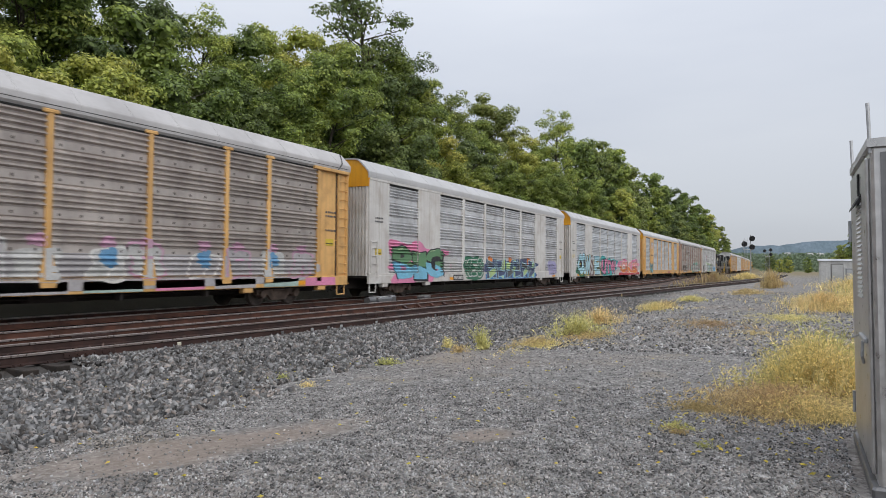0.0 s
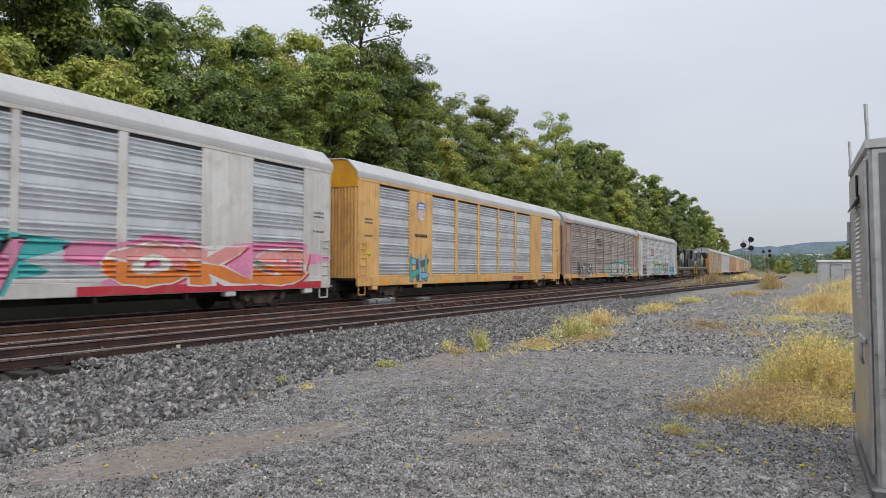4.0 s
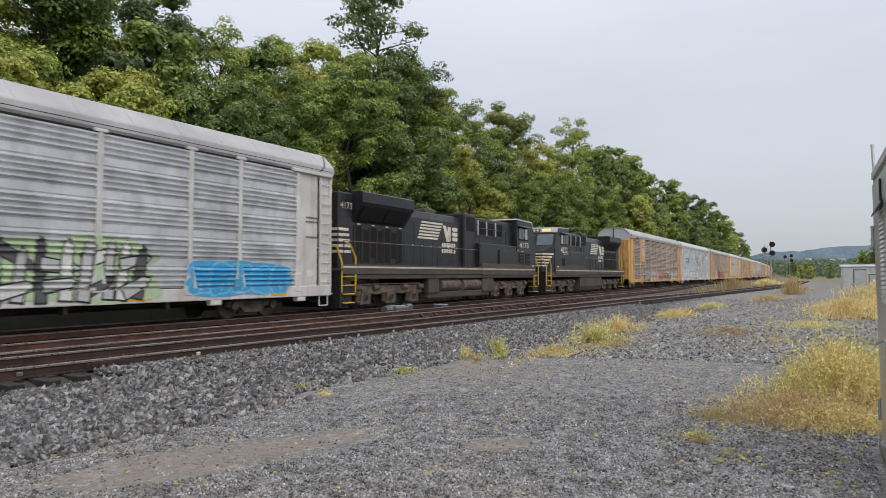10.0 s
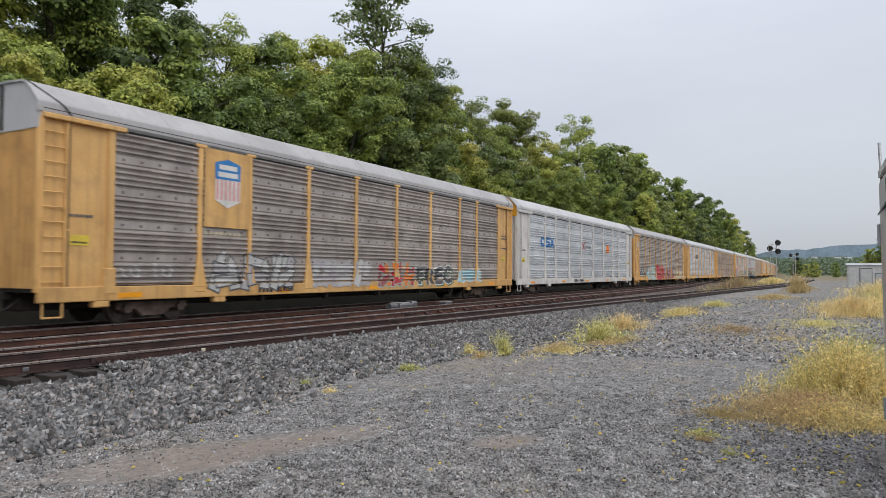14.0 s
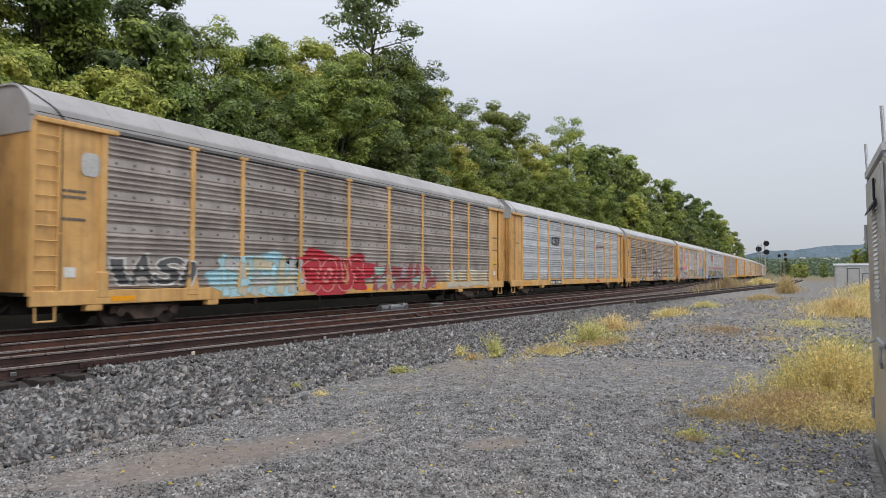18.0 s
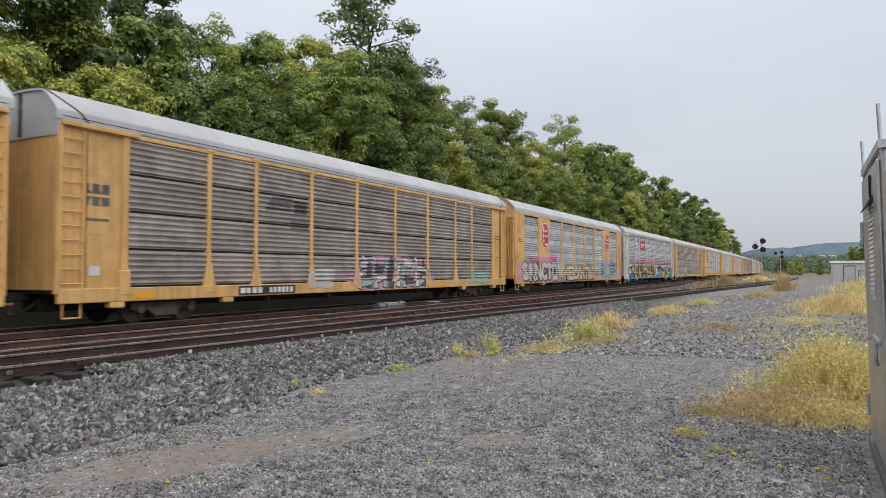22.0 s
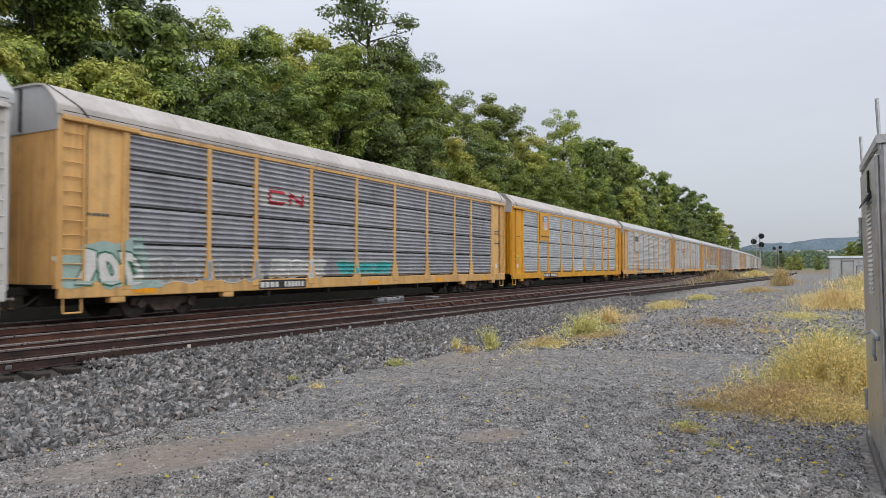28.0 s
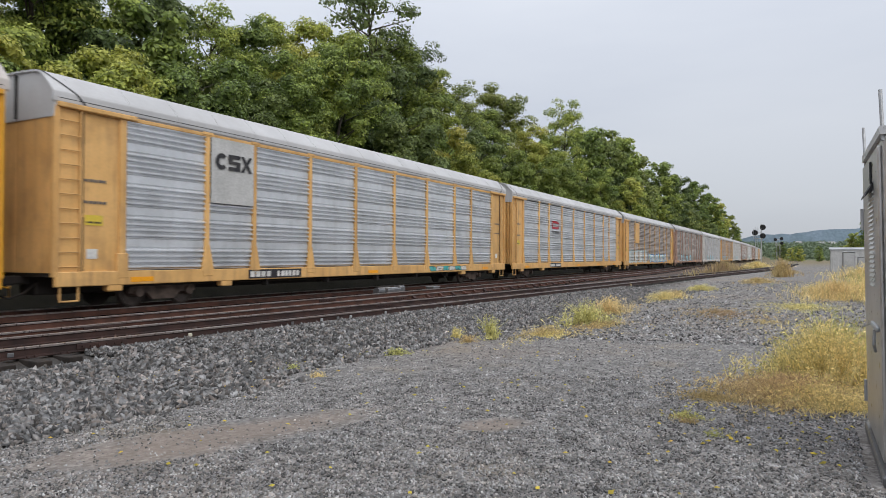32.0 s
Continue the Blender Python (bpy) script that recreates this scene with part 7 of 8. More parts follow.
def octagon(car, yc, zc, r):
    o = lambda k: [(yc + k * 0.86 * math.cos(math.pi / 8 + i * math.pi / 4), zc + k * math.sin(math.pi / 8 + i * math.pi / 4)) for i in range(8)]
    spray(car, "sheets", [o(r * 1.1)], "white", 0.012, "white rim of an octagon emblem", "emblem")
    spray(car, "sheets", [o(r)], "red", 0.016, "red octagon emblem", "emblem")
    spray(car, "sheets", [rect(yc - r * 0.55, yc - r * 0.2, zc + r * 0.25, zc + r * 0.7), rect(yc - r * 0.1, yc + r * 0.5, zc + r * 0.3, zc + r * 0.45), rect(yc - r * 0.6, yc - r * 0.25, zc - r * 0.2, zc + r * 0.15), rect(yc - r * 0.1, yc + r * 0.6, zc - r * 0.1, zc + r * 0.05), rect(yc - r * 0.55, yc - r * 0.2, zc - r * 0.55, zc - r * 0.28), rect(yc - r * 0.1, yc + r * 0.5, zc - r * 0.78, zc - r * 0.62)], "white", 0.020, "white bars on the octagon", "emblem")


def plate_number(car, style, y0, y1, dark=True):
    """Stencilled car number on the sill, as plain bars."""
    if dark:
        spray(car, style, [rect(y0, y1, 0.70, 0.99)], "black", 0.006, "black stencil panel on the sill", "marking")
    bars(car, style, y0 + 0.08, y0 + (y1 - y0) * 0.42, 0.75, 0.93, 4, "white" if dark else "black", name="marking", label="plain bars of a stencilled car number")
    bars(car, style, y0 + (y1 - y0) * 0.52, y1 - 0.08, 0.75, 0.93, 6, "white" if dark else "black", name="marking", label="plain bars of a stencilled car number")


def paint_train():
    A, B, C, D, E, F, L1, L2, G, H, I, J, K, L, M, N, O, P, Q, R = CARS[:20]
    # A
    ra = random.Random(31)
    spray(A, "even", [blob(-11.8, 11.8, 0.75, 1.72, ra, 160, 0.05)], "smear_grey", 0.004, "smeared pale graffiti ground", "graffiti_cloud")
    for i in range(15):
        y = -11.2 + i * 1.58 + ra.uniform(-0.25, 0.25)
        strokes_piece(A, "even", y - 0.6, y + 0.6, 0.95, 2.05 + ra.uniform(-0.15, 0.15), 1, ra.choice(("smear_grey", "pale_grey", "smear_grey")), ra.choice(("pale_grey", "soft_pink", "white")), None, 60 + i, 0.2)
        spray(A, "even", [blob(y - 0.25, y + 0.2, 1.85, 2.15, ra, 16, 0.3)], "soft_pink", 0.016, "pink sprayed tip", "graffiti_bar")
        if i % 2:
            spray(A, "even", [blob(y - 0.25, y + 0.25, 1.35, 1.85, ra, 18, 0.3)], "soft_blue", 0.018, "bright blue sprayed blot", "graffiti_bar")
    for i in range(12):
        spray(A, "even", [rect(-13 + i * 2.2, -11.2 + i * 2.2, 0.68, 0.98)], ra.choice(("smear_grey", "dusty_mint", "smear_grey", "pink")), 0.004, "smeared sprayed paint along the sill")
    # B
    burner(B, "sheets", "BIG", -11.5, -6.75, 0.73, 2.35, ("green", "sky_blue"), "black", "pink", "black", "pale_lime", 0.10, 3)
    spray(B, "sheets", [blob(-4.25, -1.65, 0.7, 2.0, random.Random(2))], "dark_green", 0.004, "dark green graffiti block")
    burner(B, "sheets", "KEO", -4.1, -1.8, 0.8, 1.95, "dark_green", "white", None, None, None, 0.07, 5)
    spray(B, "sheets", [blob(y, y + 0.7, 1.5, 2.0, random.Random(4), 18, 0.3) for y in (-0.9, 2.3, 5.6)], "orange", 0.005, "orange sprayed flare", "graffiti_cloud")
    spray(B, "sheets", [rect(-1.4, 7.1, 0.7, 1.0)], "blue", 0.0035, "deep blue foot of the graffiti piece", "graffiti_cloud")
    wild_piece(B, "sheets", -1.2, 7.0, 0.74, 1.82, 6, ("navy", "charcoal", "navy", "lime"), "pale_blue", "navy", 6)
    spray(B, "sheets", [blob(9.9, 11.8, 0.85, 1.9, random.Random(8))], "lavender", 0.006, "lavender bubble graffiti")
    strokes_piece(B, "sheets", 10.2, 11.5, 0.95, 1.7, 1, "lavender", "black", None, 9, 0.1)
    strokes_piece(B, "sheets", -6.6, -4.9, 1.1, 1.95, 2, "pale_grey", "pale_grey", None, 10, 0.06)
    plate_number(B, "sheets", -5.6, -4.4)
    # C
    spray(C, "sheets", [blob(-11.75, -4.1, 0.7, 2.0, random.Random(11), 60, 0.25)], "dark_green", 0.003, "dark cloudy sprayed ground", "graffiti_cloud")
    burner(C, "sheets", "CON", -11.3, -7.8, 0.72, 2.7, "pale_blue", "black", None, "yellow", None, 0.15, 12)
    spray(C, "sheets", [[(-8.1, 0.7), (-6.75, 0.7), (-6.5, 1.6), (-6.9, 2.55), (-7.6, 2.45), (-8.0, 1.6)]], "brown", 0.0195, "brown panel of the graffiti piece", "graffiti_cloud")
    spray(C, "sheets", [[(-6.75, 0.71), (-5.9, 0.71), (-5.8, 2.1), (-6.75, 2.1)]], "cream", 0.0065, "cream panel of the graffiti piece", "graffiti_cloud")
    lay(C, "sheets", letters_mesh("S", -7.85, -6.85, 0.8, 2.35, 0.02, 0.0, 0.15), "pale_grey", 0.0235, "pale lines of a graffiti letter", "graffiti_letter")
    burner(C, "sheets", "E", -6.2, -4.5, 0.72, 2.65, "pale_blue", "black", None, "yellow", None, 0.11, 13)
    burner(C, "sheets", "UTW", -3.7, 1.6, 0.75, 2.25, "pink", "black", "teal", "teal", None, 0.10, 14)
    burner(C, "sheets", "OKS", 3.9, 12.0, 0.75, 2.15, ("salmon", "orange"), "white", "pink", "red", "white", 0.12, 15)
    spray(C, "sheets", [rect(3.0, 12.9, 0.68, 0.92)], "red", 0.006, "red sprayed strip on the sill")
    plate_number(C, "sheets", -4.3, -2.0, False)
    # D
    wild_piece(D, "sheets", -9.3, -7.5, 0.8, 2.0, 2, ("teal", "sky_blue", "charcoal"), "charcoal", None, 14)
    shield(D, "sheets", -8.2, 3.7, 4.6, 0.8)
    bars(D, "sheets", -8.8, -7.6, 2.9, 3.05, 7, "black")
    strokes_piece(D, "sheets", 3.7, 5.6, 0.72, 0.96, 3, "faded_red", "faded_red", None, 15, 0.05)
    plate_number(D, "sheets", 9.3, 9.9)
    # E
    burner(E, "even", "BATCH", -10.1, -5.6, 0.76, 2.08, "charcoal", "white", None, "black", None, 0.11, 16)
    strokes_piece(E, "even", -4.4, -2.3, 1.05, 1.75, 3, ("dusty_mint", "salmon"), "smear_grey", None, 16, 0.05)
    strokes_piece(E, "even", -1.3, 0.2, 1.1, 1.8, 1, "dusty_mint", "smear_grey", None, 66, 0.05)
    burner(E, "even", "SKIDER", 0.8, 10.2, 0.74, 2.15, "pale_grey", "black", "mint", "black", None, 0.13, 17)
    spray(E, "even", [rect(-4.1 + i * 0.0, -2.6, 3.85 + i * 0.12, 3.91 + i * 0.12) for i in range(3)], "black", 0.008, "dark slanted bars of an emblem", "emblem")
    bars(E, "even", -3.3, -2.2, 3.5, 3.65, 5, "black")
    # F
    strokes_piece(F, "even", -12.0, -9.5, 1.3, 2.1, 4, "charcoal", "pale_grey", None, 71, 0.12)
    strokes_piece(F, "even", -12.1, -9.45, 0.72, 1.55, 4, "black", "pale_grey", None, 70, 0.12)
    strokes_piece(F, "even", -5.0, 1.0, 0.75, 2.25, 6, ("pale_grey", "dusty_mint", "pale_blue"), "black", "pale_lime", 18, 0.26)
    wild_piece(F, "even", 1.7, 5.9, 0.75, 2.25, 4, ("pale_grey", "charcoal", "pale_grey", "white"), "black", "pale_lime", 19)
    spray(F, "even", [blob(7.1, 11.6, 0.78, 1.85, random.Random(3), 60, 0.1)], "bright_blue", 0.004, "bright blue graffiti block")
    strokes_piece(F, "even", 7.2, 11.5, 0.8, 1.82, 5, "bright_blue", "sky_blue", None, 20, 0.12)
    spray(F, "even", [capsule((-6.3, 3.9), (-5.7, 3.9), 0.07), capsule((-6.3, 3.45), (-6.3, 3.9), 0.07), capsule((-6.3, 3.45), (-5.7, 3.45), 0.07), capsule((-5.35, 3.45), (-5.35, 3.9), 0.07), capsule((-5.35, 3.9), (-4.75, 3.45), 0.07), capsule((-4.75, 3.45), (-4.75, 3.9), 0.07)], "red", 0.01, "red looping emblem", "emblem")
    bars(F, "even", -6.4, -4.5, 3.05, 3.2, 9, "charcoal")
    plate_number(F, "even", -6.6, -4.6, False)
    # G
    spray(G, "loco", [rect(-9.0, -7.2, 2.75, 5.1)], YELLOW, 0.0, "yellow sheet behind the shield emblem", "emblem_sheet")
    lift_shield(G, -8.1)
    lay(G, "even", letters_mesh("10-10", -11.6, -10.0, 1.25, 1.6, 0.0, 0.0, 0.1), "pale_grey", 0.01, "faint pale sprayed digits", "graffiti_letters")
    wild_piece(G, "even", -8.8, -5.0, 0.85, 1.95, 3, ("pale_grey", "smear_grey", "pale_grey"), "charcoal", None, 22)
    wild_piece(G, "even", -4.2, -0.4, 0.9, 1.85, 3, ("pale_grey", "smear_grey"), "smear_grey", None, 23)
    wild_piece(G, "even", 0.0, 3.0, 0.8, 1.8, 3, ("faded_red", "red", "orange"), "dusty_mint", None, 24)
    burner(G, "even", "FREC", 3.1, 6.4, 0.8, 1.8, "charcoal", "white", None, "dark_green", None, 0.08, 25)
    strokes_piece(G, "even", 7.0, 9.8, 0.9, 1.6, 3, "pale_blue", "white", None, 26, 0.1)
    bars(G, "even", -8.9, -7.4, 2.5, 2.62, 8, "cream")
    plate_number(G, "even", -6.8, -5.0, False)
    # H
    wordmark(H, "bands", -9.9, -7.3, 3.1, 3.75, "blue")
    spray(H, "bands", [capsule((-1.2, 3.15), (-0.5, 3.75), 0.05), capsule((-1.2, 3.7), (-0.5, 3.2), 0.05)], "red", 0.01, "red cross mark", "emblem")
    bars(H, "bands", -0.4, 1.3, 3.35, 3.45, 7, "charcoal")
    spray(H, "bands", [blob(5.4, 6.2, 3.05, 3.75, random.Random(1), 20, 0.0)], "orange", 0.01, "round orange mark", "emblem")
    bars(H, "bands", 5.55, 6.05, 3.3, 3.45, 3, "yellow")
    plate_number(H, "bands", -3.3, -0.8, False)
    # I
    burner(I, "even", "IASI", -11.7, -9.0, 1.05, 1.95, "charcoal", "white", None, None, None, 0.05, 26)
    wild_piece(I, "even", -8.0, -4.4, 0.76, 2.0, 3, ("pale_blue", "pale_grey", "cream"), "dusty_mint", "pale_blue", 27)
    burner(I, "even", "SOUS", -4.1, -0.3, 0.72, 2.1, "red", "salmon", "red", None, None, 0.10, 28)
    wild_piece(I, "even", 0.2, 5.6, 0.78, 1.85, 4, ("faded_red", "dusty_mint", "faded_red", "smear_grey"), "faded_red", None, 29)
    strokes_piece(I, "even", 6.7, 11.7, 0.75, 1.7, 4, "cream", "pale_grey", None, 30, 0.2)
    spray(I, "even", [blob(-12.6, -12.1, 3.9, 4.5, random.Random(1), 20, 0.0)], "pale_grey", 0.01, "round grey emblem", "emblem")
    # J
    wordmark(J, "even", -6.46, -4.75, 3.44, 4.04, "black")
    spray(J, "even", [capsule((4.7, 3.47), (5.45, 3.9), 0.045), capsule((4.7, 3.9), (5.45, 3.47), 0.03)], "red", 0.01, "red cross mark", "emblem")
    bars(J, "even", 5.5, 7.15, 3.66, 3.78, 8, "charcoal")
    plate_number(J, "even", -6.9, -4.6)
    bars(J, "even", 4.6, 5.5, 0.75, 0.92, 3, "red")
    # K
    spray(K, "tiers", [rect(-6.6 + 0.08 * i, -5.3, 3.55 + i * 0.13, 3.62 + i * 0.13) for i in range(4)] + [rect(-5.2, -4.5, 3.5, 3.95)], "charcoal", 0.008, "dark slanted bars of an emblem", "emblem")
    bars(K, "tiers", -5.4, -4.4, 3.12, 3.24, 6, "charcoal")
    bars(K, "tiers", -5.4, -4.4, 2.95, 3.06, 6, "charcoal")
    wild_piece(K, "tiers", -1.4, 4.3, 0.74, 2.05, 5, ("white", "pale_grey", "charcoal", "dusty_mint"), "black", "soft_pink", 34)
    strokes_piece(K, "tiers", 8.8, 11.5, 0.8, 1.5, 3, "dusty_mint", "teal", None, 35, 0.08)
    strokes_piece(K, "tiers", -4.4, -2.9, 0.8, 1.7, 1, "pale_grey", "pale_grey", None, 36, 0.05)
    plate_number(K, "tiers", -7.9, -5.2)
    bars(K, "tiers", -13.2, -12.4, 3.5, 3.7, 3, "charcoal")
    bars(K, "tiers", -13.2, -12.4, 3.15, 3.35, 3, "charcoal")
    # L
    burner(L, "sheets", "SANCTD", -12.4, -5.4, 0.73, 2.25, "bone", "black", "pink", "black", None, 0.13, 37)
    burner(L, "sheets", "MELANTIN", -4.1, 3.9, 0.73, 2.0, "cream", "black", None, "black", None, 0.11, 38)
    burner(L, "sheets", "FONC", 4.05, 5.7, 1.02, 1.6, "cream", "charcoal", None, None, None, 0.03, 39)
    burner(L, "sheets", "DANOU", 6.6, 11.5, 0.78, 2.2, "dusty_mint", "black", "lavender", "white", None, 0.12, 40)
    octagon(L, -8.1, 3.9, 0.86)
    octagon(L, 8.2, 3.95, 0.8)
    plate_number(L, "sheets", -5.6, -3.4)
    # M
    spray(M, "bands", [rect(-11.8, 11.8, 2.25 + i * 0.17, 2.33 + i * 0.17) for i in range(3)], "red", 0.01, "three long red stripes", "side_stripe")
    spray(M, "bands", [rect(-12.2, 12.2, 0.68, 1.9)] + [capsule((y, 1.75), (y + 1.5, 1.95), 0.22) for y in (-11, -7, -2, 3, 8)], "blue", 0.004, "long blue sprayed mural", "graffiti_cloud")
    wild_piece(M, "bands", -10.6, 1.4, 0.76, 2.1, 8, ("black", "yellow", "charcoal", "black"), "yellow", None, 39)
    strokes_piece(M, "bands", 1.9, 3.4, 0.9, 1.95, 2, "white", "black", None, 40, 0.1)
    wild_piece(M, "bands", 4.3, 10.9, 0.76, 2.0, 5, ("black", "yellow", "black"), "yellow", None, 41)
    spray(M, "bands", [[(-12.0, 1.2), (-10.9, 1.25), (-11.4, 1.9), (-12.0, 1.55)]], "white", 0.014, "white pointed flare of the mural", "graffiti_bar")
    spray(M, "loco", [rect(-6.9, -4.4, 3.8, 4.75)], "red", 0.0, "red name board on the car side", "emblem_sheet")
    spray(M, "loco", [rect(-5.95, -4.6, 4.25, 4.42), rect(-5.95, -5.0, 3.98, 4.06), rect(-6.6, -6.2, 4.0, 4.5)], "white", 0.03, "white bars on the red board", "emblem")
    # N
    burner(N, "tiers", "10D", -13.3, -11.4, 0.9, 1.95, "white", "dark_green", "dusty_mint", None, None, 0.10, 42)
    strokes_piece(N, "tiers", -11.3, -6.8, 0.95, 1.75, 5, "grey", "pale_grey", None, 42, 0.08)
    strokes_piece(N, "tiers", -6.4, -3.4, 1.0, 1.8, 3, "pale_grey", "white", None, 43, 0.12)
    strokes_piece(N, "tiers", -2.6, 1.2, 1.1, 1.7, 3, "teal", "dusty_mint", None, 44, 0.12)
    spray(N, "tiers", [capsule((-6.4, 4.0), (-5.75, 4.0), 0.06), capsule((-6.45, 3.62), (-6.45, 4.0), 0.06), capsule((-6.4, 3.62), (-5.75, 3.62), 0.06), capsule((-5.4, 3.62), (-5.4, 4.0), 0.06), capsule((-5.4, 4.0), (-4.75, 3.62), 0.06), capsule((-4.75, 3.62), (-4.75, 4.0), 0.06)], "red", 0.01, "red looping emblem", "emblem")
    spray(N, "tiers", [rect(-6.9, -4.4, 3.45, 4.1)], "pale_grey", 0.003, "pale patch under the emblem", "emblem_sheet")
    plate_number(N, "tiers", -7.0, -4.6)
    # O
    spray(O, "loco", [rect(-8.95, -7.1, 3.2, 5.1)], BRIGHT_YELLOW, 0.0, "yellow sheet behind the shield emblem", "emblem_sheet")
    shield(O, "loco", -7.9, 3.9, 4.95, 0.85)
    bars(O, "loco", -8.75, -7.15, 3.45, 3.55, 9, "black")
    plate_number(O, "tiers", -8.2, -5.3)
    # P
    spray(P, "loco", [rect(-9.0, -7.2, 3.05, 5.05)], "pale_grey", 0.0, "flat grey lettered sheet", "emblem_sheet")
    wordmark(P, "loco", -8.85, -7.3, 4.1, 4.6, "black", 0.03)
    plate_number(P, "even", -7.4, -4.8)
    strokes_piece(P, "even", 4.6, 8.6, 0.72, 0.98, 6, ("teal", "white"), "black", None, 45, 0.06)
    # Q and those behind it
    spray(Q, "even", [capsule((-6.3, 3.9), (-5.0, 3.9), 0.08), capsule((-6.3, 3.5), (-5.0, 3.5), 0.08), capsule((-6.3, 3.5), (-6.3, 3.9), 0.08), capsule((-5.0, 3.5), (-5.0, 3.9), 0.08)], "red", 0.01, "red looping emblem", "emblem")
    bars(Q, "even", -6.4, -4.8, 3.1, 3.25, 7, "charcoal")
    plate_number(Q, "even", -7.0, -4.6)
    strokes_piece(R, "even", -12, -3, 0.8, 2.2, 7, ("white", "pale_grey"), "pale_blue", None, 46, 0.2)
    strokes_piece(R, "even", -2, 9, 0.8, 1.9, 8, ("pale_blue", "white"), "blue", None, 47, 0.2)
    spray(R, "loco", [rect(-9.0, -7.2, 2.9, 5.0)], YELLOW, 0.0, "yellow sheet with an emblem", "emblem_sheet")
    for k, car in enumerate(CARS[20:26]):
        strokes_piece(car, "even", -10, 2, 0.8, 1.9, 6, ("pale_grey", "pale_blue"), "white" if k % 2 else "charcoal", None, 50 + k, 0.22)
    # stencils and labels on the end bays
    styles = ["even", "sheets", "sheets", "sheets", "even", "even", None, None, "even", "bands", "even", "even", "tiers", "sheets", "bands", "tiers", "tiers", "even", "even", "even"]
    rnd = random.Random(77)
    for car, st in zip(CARS, styles):
        if st is None:
            continue
        for y in (-12.75, 12.75):
            for z in (3.45, 3.3, 2.75):
                if rnd.random() < 0.7:
                    bars(car, st, y - 0.32, y + 0.32, z, z + 0.07, 5, "charcoal", 3)
            if rnd.random() < 0.6:
                z = rnd.choice((1.9, 2.05, 2.2))
                spray(car, st, [rect(y - 0.3, y + 0.2, z, z + 0.26)], "yellow", 0.006, "yellow notice on the end bay", "notice")
                bars(car, st, y - 0.26, y + 0.16, z + 0.05, z + 0.1, 6, "black", 4)
            if rnd.random() < 0.5:
                spray(car, st, [rect(y - 0.25, y + 0.05, 1.35, 1.6)], "white", 0.006, "small white card on the end bay", "notice")
    # engines
    for e, s in ((L1, 1), (L2, -1)):
        engine_marks(e, s)


def lift_shield(car, yc):
    shield(car, "loco", yc, 3.35, 4.85, 1.0)


def engine_marks(e, s):
    """Cream emblem, road number and name bars on the near side. s: 1 where the cab points to +y."""
    x = 1.07
    def flat(polys, colour, depth, name, label):
        for q in polys:
            g = Geo().add([(depth, y, z) for y, z in q], [tuple(range(len(q)))])
            me = bpy.data.meshes.new(name)
            me.from_pydata(g.v, [], g.f)
            me.materials.append(colour)
            ob = new(name, me)
            ob.parent = e
            tagged(ob, label)
    c = -2.15 if s > 0 else 3.2
    st = []
    for i in range(6):
        z = 3.15 + i * 0.15
        st.append([(c - 2.0 + 0.1 * i * 0.7, z), (c - 0.1 + 0.10 * i, z), (c - 0.02 + 0.10 * i, z + 0.09), (c - 1.95 + 0.1 * i * 0.7, z + 0.09)])
    flat(st, CREAM, x, "emblem", "cream slanted stripes of the emblem")
    flat([[(c + 0.45, 3.9), (c + 0.75, 3.9), (c + 1.2, 3.3), (c + 1.2, 3.1), (c + 0.85, 3.1)], [(c + 0.95, 3.85), (c + 1.3, 3.85), (c + 1.3, 3.15), (c + 1.1, 3.15)], capsule((c + 1.55, 3.75), (c + 1.95, 3.75), 0.1), capsule((c + 1.55, 3.5), (c + 1.95, 3.5), 0.1), capsule((c + 1.55, 3.25), (c + 1.95, 3.25), 0.1)], CREAM, x + 0.004, "emblem", "cream blocks of the emblem")
    rows = []
    for z in (2.82, 2.52):
        y = c + 0.35
        for i in range(8):
            rows.append(rect(y, y + 0.13, z, z + 0.2))
            y += 0.185
    flat(rows, CREAM, x + 0.004, "name_bars", "two rows of cream bars in place of lettering")
    if s > 0:
        bm = letters_mesh("4173", -10.1, -9.35, 4.05, 4.32, 0.012)
        me = bpy.data.meshes.new("road_number")
        for v in bm.verts:
            v.co.x = 1.104
        bm.to_mesh(me)
        bm.free()
        me.materials.append(STRIPE)
        ob = new("road_number", me)
        ob.parent = e
        tagged(ob, "dusty painted road number on the hood end")
    bm = letters_mesh("4173" if s > 0 else "4622", 7.3 if s > 0 else -7.35, 8.75 if s > 0 else -5.9, 3.08 if s > 0 else 2.98, 3.42 if s > 0 else 3.42, 0.012)
    me = bpy.data.meshes.new("road_number")
    for v in bm.verts:
        v.co.x = 1.508
    bm.to_mesh(me)
    bm.free()
    me.materials.append(CREAM)
    ob = new("road_number", me)
    ob.parent = e
    tagged(ob, "cream painted road number")


paint_train()


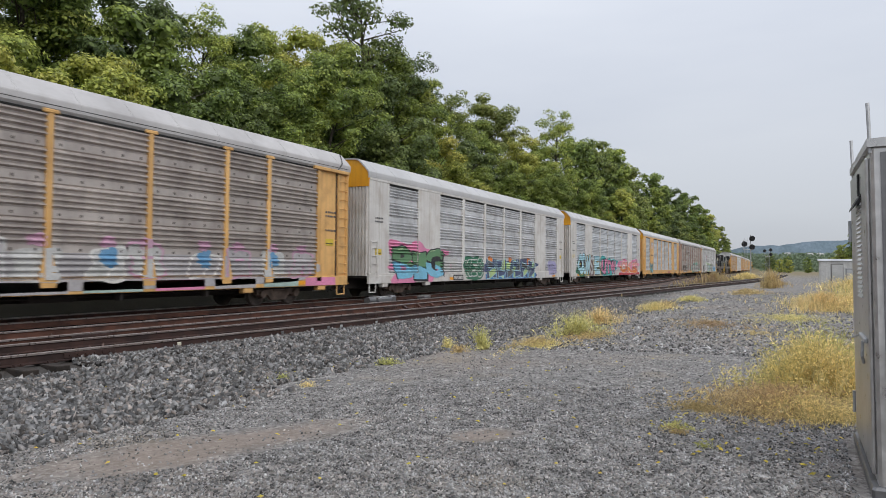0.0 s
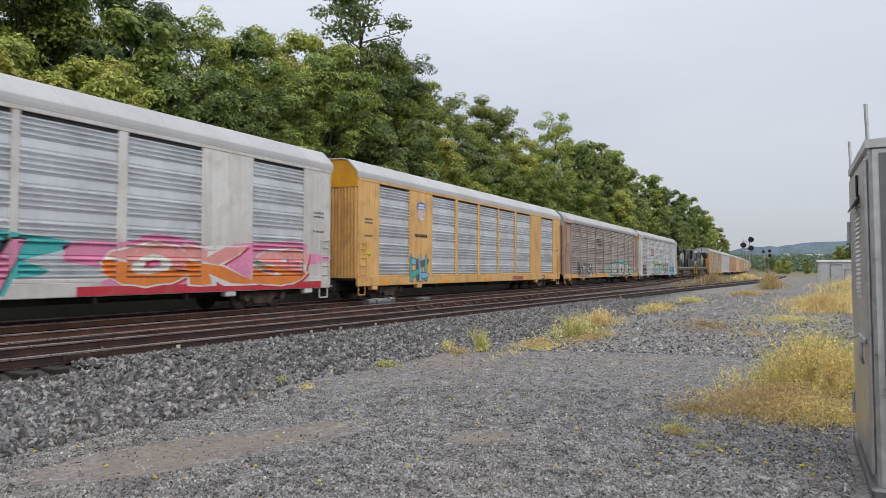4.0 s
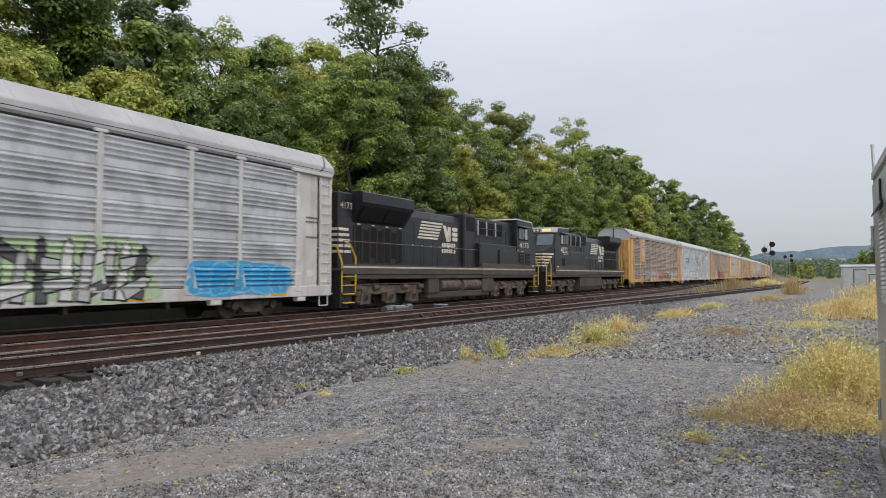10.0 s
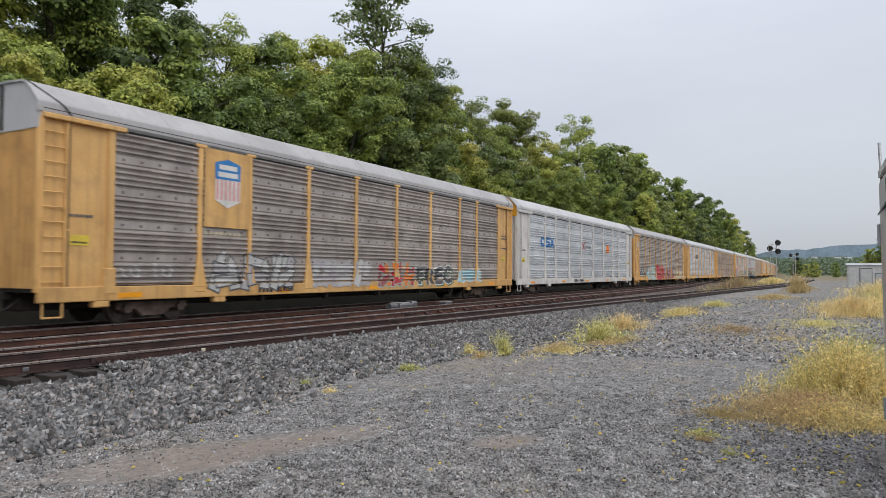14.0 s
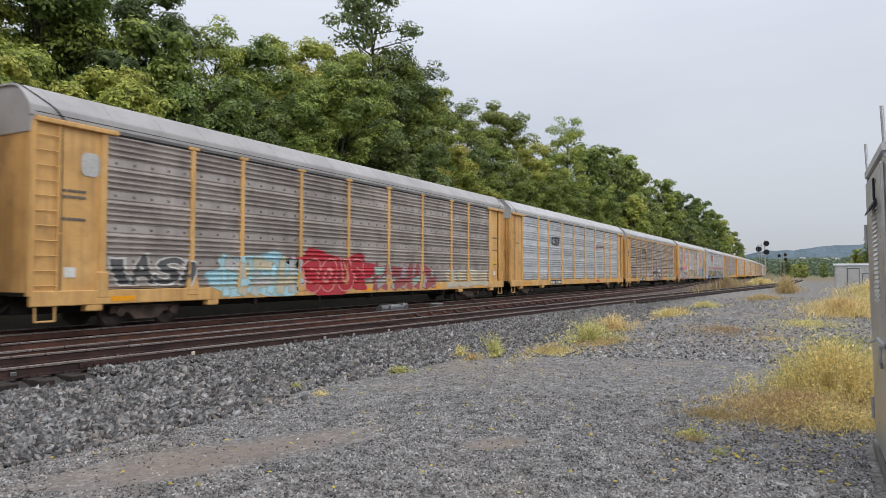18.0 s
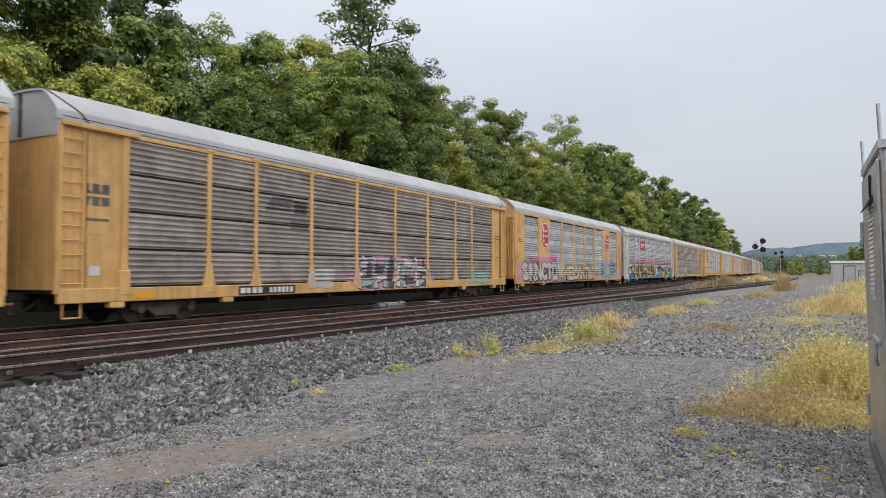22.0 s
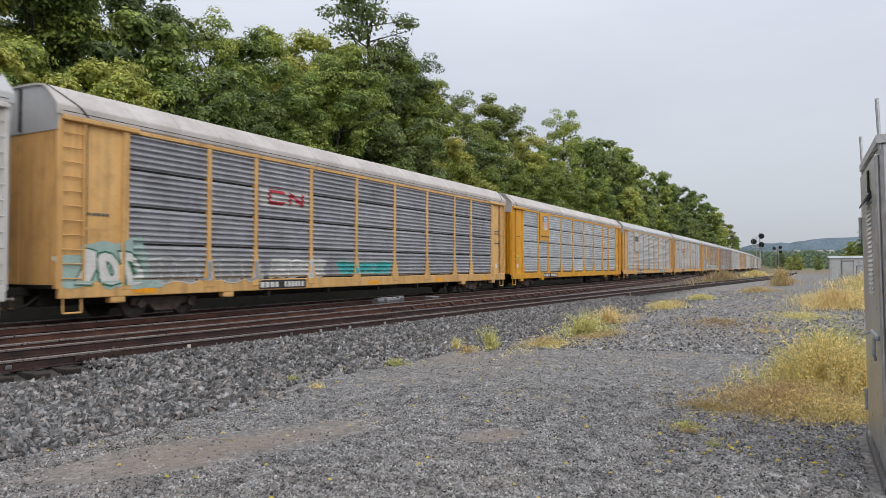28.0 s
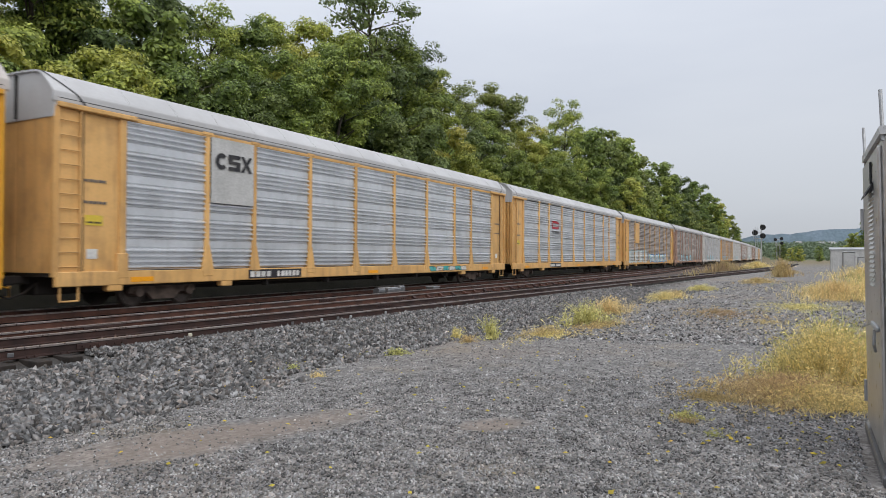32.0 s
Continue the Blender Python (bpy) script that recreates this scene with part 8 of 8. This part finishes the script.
# ---- loose stones, fallen leaves ----
def stones(name, rnd, pts, size, material, label, flatten=0.8):
    """Broken stones: skewed blocks with uneven corners."""
    n = len(pts)
    base = np.array([(x, y, z) for z in (-1, 1) for x, y in ((-1, -1), (1, -1), (1, 1), (-1, 1))], float) * 0.72
    v = base[None] * (0.6 + 0.65 * rnd.random((n, 8, 1))) + rnd.normal(size=(n, 8, 3)) * 0.12
    a = rnd.random(n) * 6.28
    ca, sa = np.cos(a)[:, None], np.sin(a)[:, None]
    t = rnd.normal(size=(n, 2)) * 0.5
    s = (size * (0.55 + 0.9 * rnd.random(n)))[:, None]
    x, y, z = v[:, :, 0] * (0.85 + 0.7 * rnd.random((n, 1))), v[:, :, 1] * 0.9, v[:, :, 2] * flatten
    z = z + x * t[:, :1] + y * t[:, 1:]
    v = np.stack([(x * ca - y * sa) * s, (x * sa + y * ca) * s, z * s], 2) + pts[:, None, :]
    k = np.arange(n)[:, None, None] * 8
    f = (k + np.array([(4, 5, 6), (4, 6, 7), (0, 1, 5), (0, 5, 4), (1, 2, 6), (1, 6, 5), (2, 3, 7), (2, 7, 6), (3, 0, 4), (3, 4, 7)])[None]).reshape(-1, 3)
    return tagged(new(name, strew(name, v.reshape(-1, 3), f, material)), label, "gravel", kind="stuff")


STONE = mat("grey_ballast_stone", (0.255, 0.253, 0.25), (0.062, 0.062, 0.063), 0.85, scale=6.0, fine=60, island=0.7, bump=0.2, tint=(1.16, 1.0, 0.9))
STONE_RUST = mat("rust_dusted_stone", (0.13, 0.088, 0.072), (0.065, 0.044, 0.036), 0.9, scale=6.0, fine=60, island=0.45, bump=0.2)
CHIP = mat("grey_gravel_chip", (0.345, 0.342, 0.34), (0.068, 0.068, 0.068), 0.85, scale=6.0, fine=80, island=0.75, tint=(1.12, 1.0, 0.92))


def seat(p, lift):
    return np.array([(x, y, ground_z(x, y) + lift) for x, y in p])


def bare(x, y):
    """True in the two worn patches of dirt."""
    out = np.zeros(len(x), bool)
    for cx, cy, rx, ry, turn in ((-4.8, 4.7, 1.7, 0.6, 1.15), (-2.7, 6.15, 0.4, 0.28, 0.9)):
        c, s = math.cos(turn), math.sin(turn)
        u, w = ((x - cx) * c + (y - cy) * s) / rx, (-(x - cx) * s + (y - cy) * c) / ry
        out |= u * u + w * w < 0.9
    return out


def litter():
    rnd = np.random.RandomState(12)
    n = 34000
    y = 3.5 + 34 * rnd.random(n) ** 1.6
    edge = np.array([siding_x(k) for k in y])
    x = edge + np.where(y < 7.3, 1.42, 0.84) + 4.2 * rnd.random(n) ** 1.4
    stones("ballast_stones", rnd, seat(np.stack([x, y], 1), 0.004) + (0.022 * rnd.random(n))[:, None] * np.array([0, 0, 1.0]) + np.where((x < edge + 1.5) & (y > 7.3), 0.035, 0.0)[:, None] * np.array([0, 0, 1.0]), 0.027, STONE, "loose grey crushed ballast beside the siding")
    n = 9000
    y = 3.0 + 26 * rnd.random(n) ** 1.3
    x = np.array([siding_x(k) for k in y]) + rnd.uniform(-4.2, 0.6, n)
    stones("bed_stones", rnd, seat(np.stack([x, y], 1), 0.012), 0.034, STONE_RUST, "rust-dusted ballast between the rails")
    n = 46000
    d = 4.2 + 5.5 * rnd.random(n)
    a = np.radians(rnd.uniform(-6, 63, n))
    x, y = -np.sin(a) * d, np.cos(a) * d
    keep = (~bare(x, y) | (rnd.random(n) < 0.10)) & (x > np.array([siding_x(k) for k in y]) + 2.5) & ~((x > 0.4) & (y > 5.7) & (y < 7.8))
    stones("fine_chips", rnd, seat(np.stack([x, y], 1)[keep], 0.002), 0.0078, CHIP, "fine grey gravel chips on the lot")
    n = 40000
    d = 4.2 + 17 * rnd.random(n) ** 1.5
    a = np.radians(rnd.uniform(-6, 63, n))
    x, y = -np.sin(a) * d, np.cos(a) * d
    keep = (~bare(x, y) | (rnd.random(n) < 0.10)) & (x > np.array([siding_x(k) for k in y]) + 2.5) & ~((x > 0.4) & (y > 5.7) & (y < 7.8))
    stones("gravel_chips", rnd, seat(np.stack([x, y], 1)[keep], 0.003), 0.0095, CHIP, "loose grey gravel chips on the lot")
    n = 22000
    d = 14 + 40 * rnd.random(n) ** 1.3
    a = np.radians(rnd.uniform(-8, 30, n))
    x, y = -np.sin(a) * d, np.cos(a) * d
    keep = x > np.array([siding_x(k) for k in y]) + 1.3
    stones("lane_stones", rnd, seat(np.stack([x, y], 1)[keep], 0.004), 0.024, CHIP, "pale loose stones along the gravel lane")
    n = 230
    d = 4.6 + 13 * rnd.random(n)
    a = np.radians(rnd.uniform(0, 58, n))
    p = np.stack([-np.sin(a) * d, np.cos(a) * d], 1)
    p = np.concatenate([p, np.stack([rnd.uniform(-1.4, 0.4, 60), rnd.uniform(6.2, 8.2, 60)], 1)])
    n = len(p)
    s = 0.010 + 0.014 * rnd.random(n)
    c = seat(p, 0.022)
    r = rnd.random(n) * 6.28
    v, f = [], []
    for i in range(n):
        u = Vector((math.cos(r[i]), math.sin(r[i]), rnd.uniform(-0.3, 0.3))) * s[i]
        w = Vector((-math.sin(r[i]), math.cos(r[i]), rnd.uniform(-0.3, 0.3))) * s[i]
        o = Vector(c[i])
        k = len(v)
        v += [tuple(o - u * 1.4), tuple(o - u * 0.3 + w), tuple(o + u * 0.2 + w * 0.5), tuple(o + u * 1.4), tuple(o + u * 0.2 - w * 0.5), tuple(o - u * 0.3 - w), tuple(o + Vector((0, 0, 0.012)))]
        f += [(k + j, k + (j + 1) % 6, k + 6) for j in range(6)]
    tagged(new("fallen_leaves", strew("fallen_leaves", v, f, FALLEN)), "scattered yellow and brown fallen leaves on gravel", "leaves", kind="stuff")


litter()


# ---- what moves ----
def motions():
    for ob, c in zip(CARS, CENTRES):
        rows = []
        for t in range(33):
            y = c - run(t)
            slope = -2 * max(0.0, y - 90) / 16000
            rows.append((float(t), pose(main_x(y), y, RAIL_Z, 0, 0, math.degrees(math.atan(-slope)))))
        walk(ob, rows)
    # wheels: one full set of turns for each place on a truck, shared by its like
    done = {}
    for w, y, r in [(w, y, 0.42) for w, y in WHEELS] + [(w, y, 0.52 if not f else -0.52) for w, y, f in BIG_WHEELS]:
        key = (y, r)
        if key not in done:
            rows = []
            for k in range(0, 961):
                rows.append((k / 30, pose(0, y, abs(r), math.degrees(run(k / 30) / r) % 360)))
            walk(w, rows)
            done[key] = w.animation_data
        else:
            w.rotation_mode = "QUATERNION"
            ad = w.animation_data_create()
            ad.action, ad.action_slot = done[key].action, done[key].action_slot


motions()
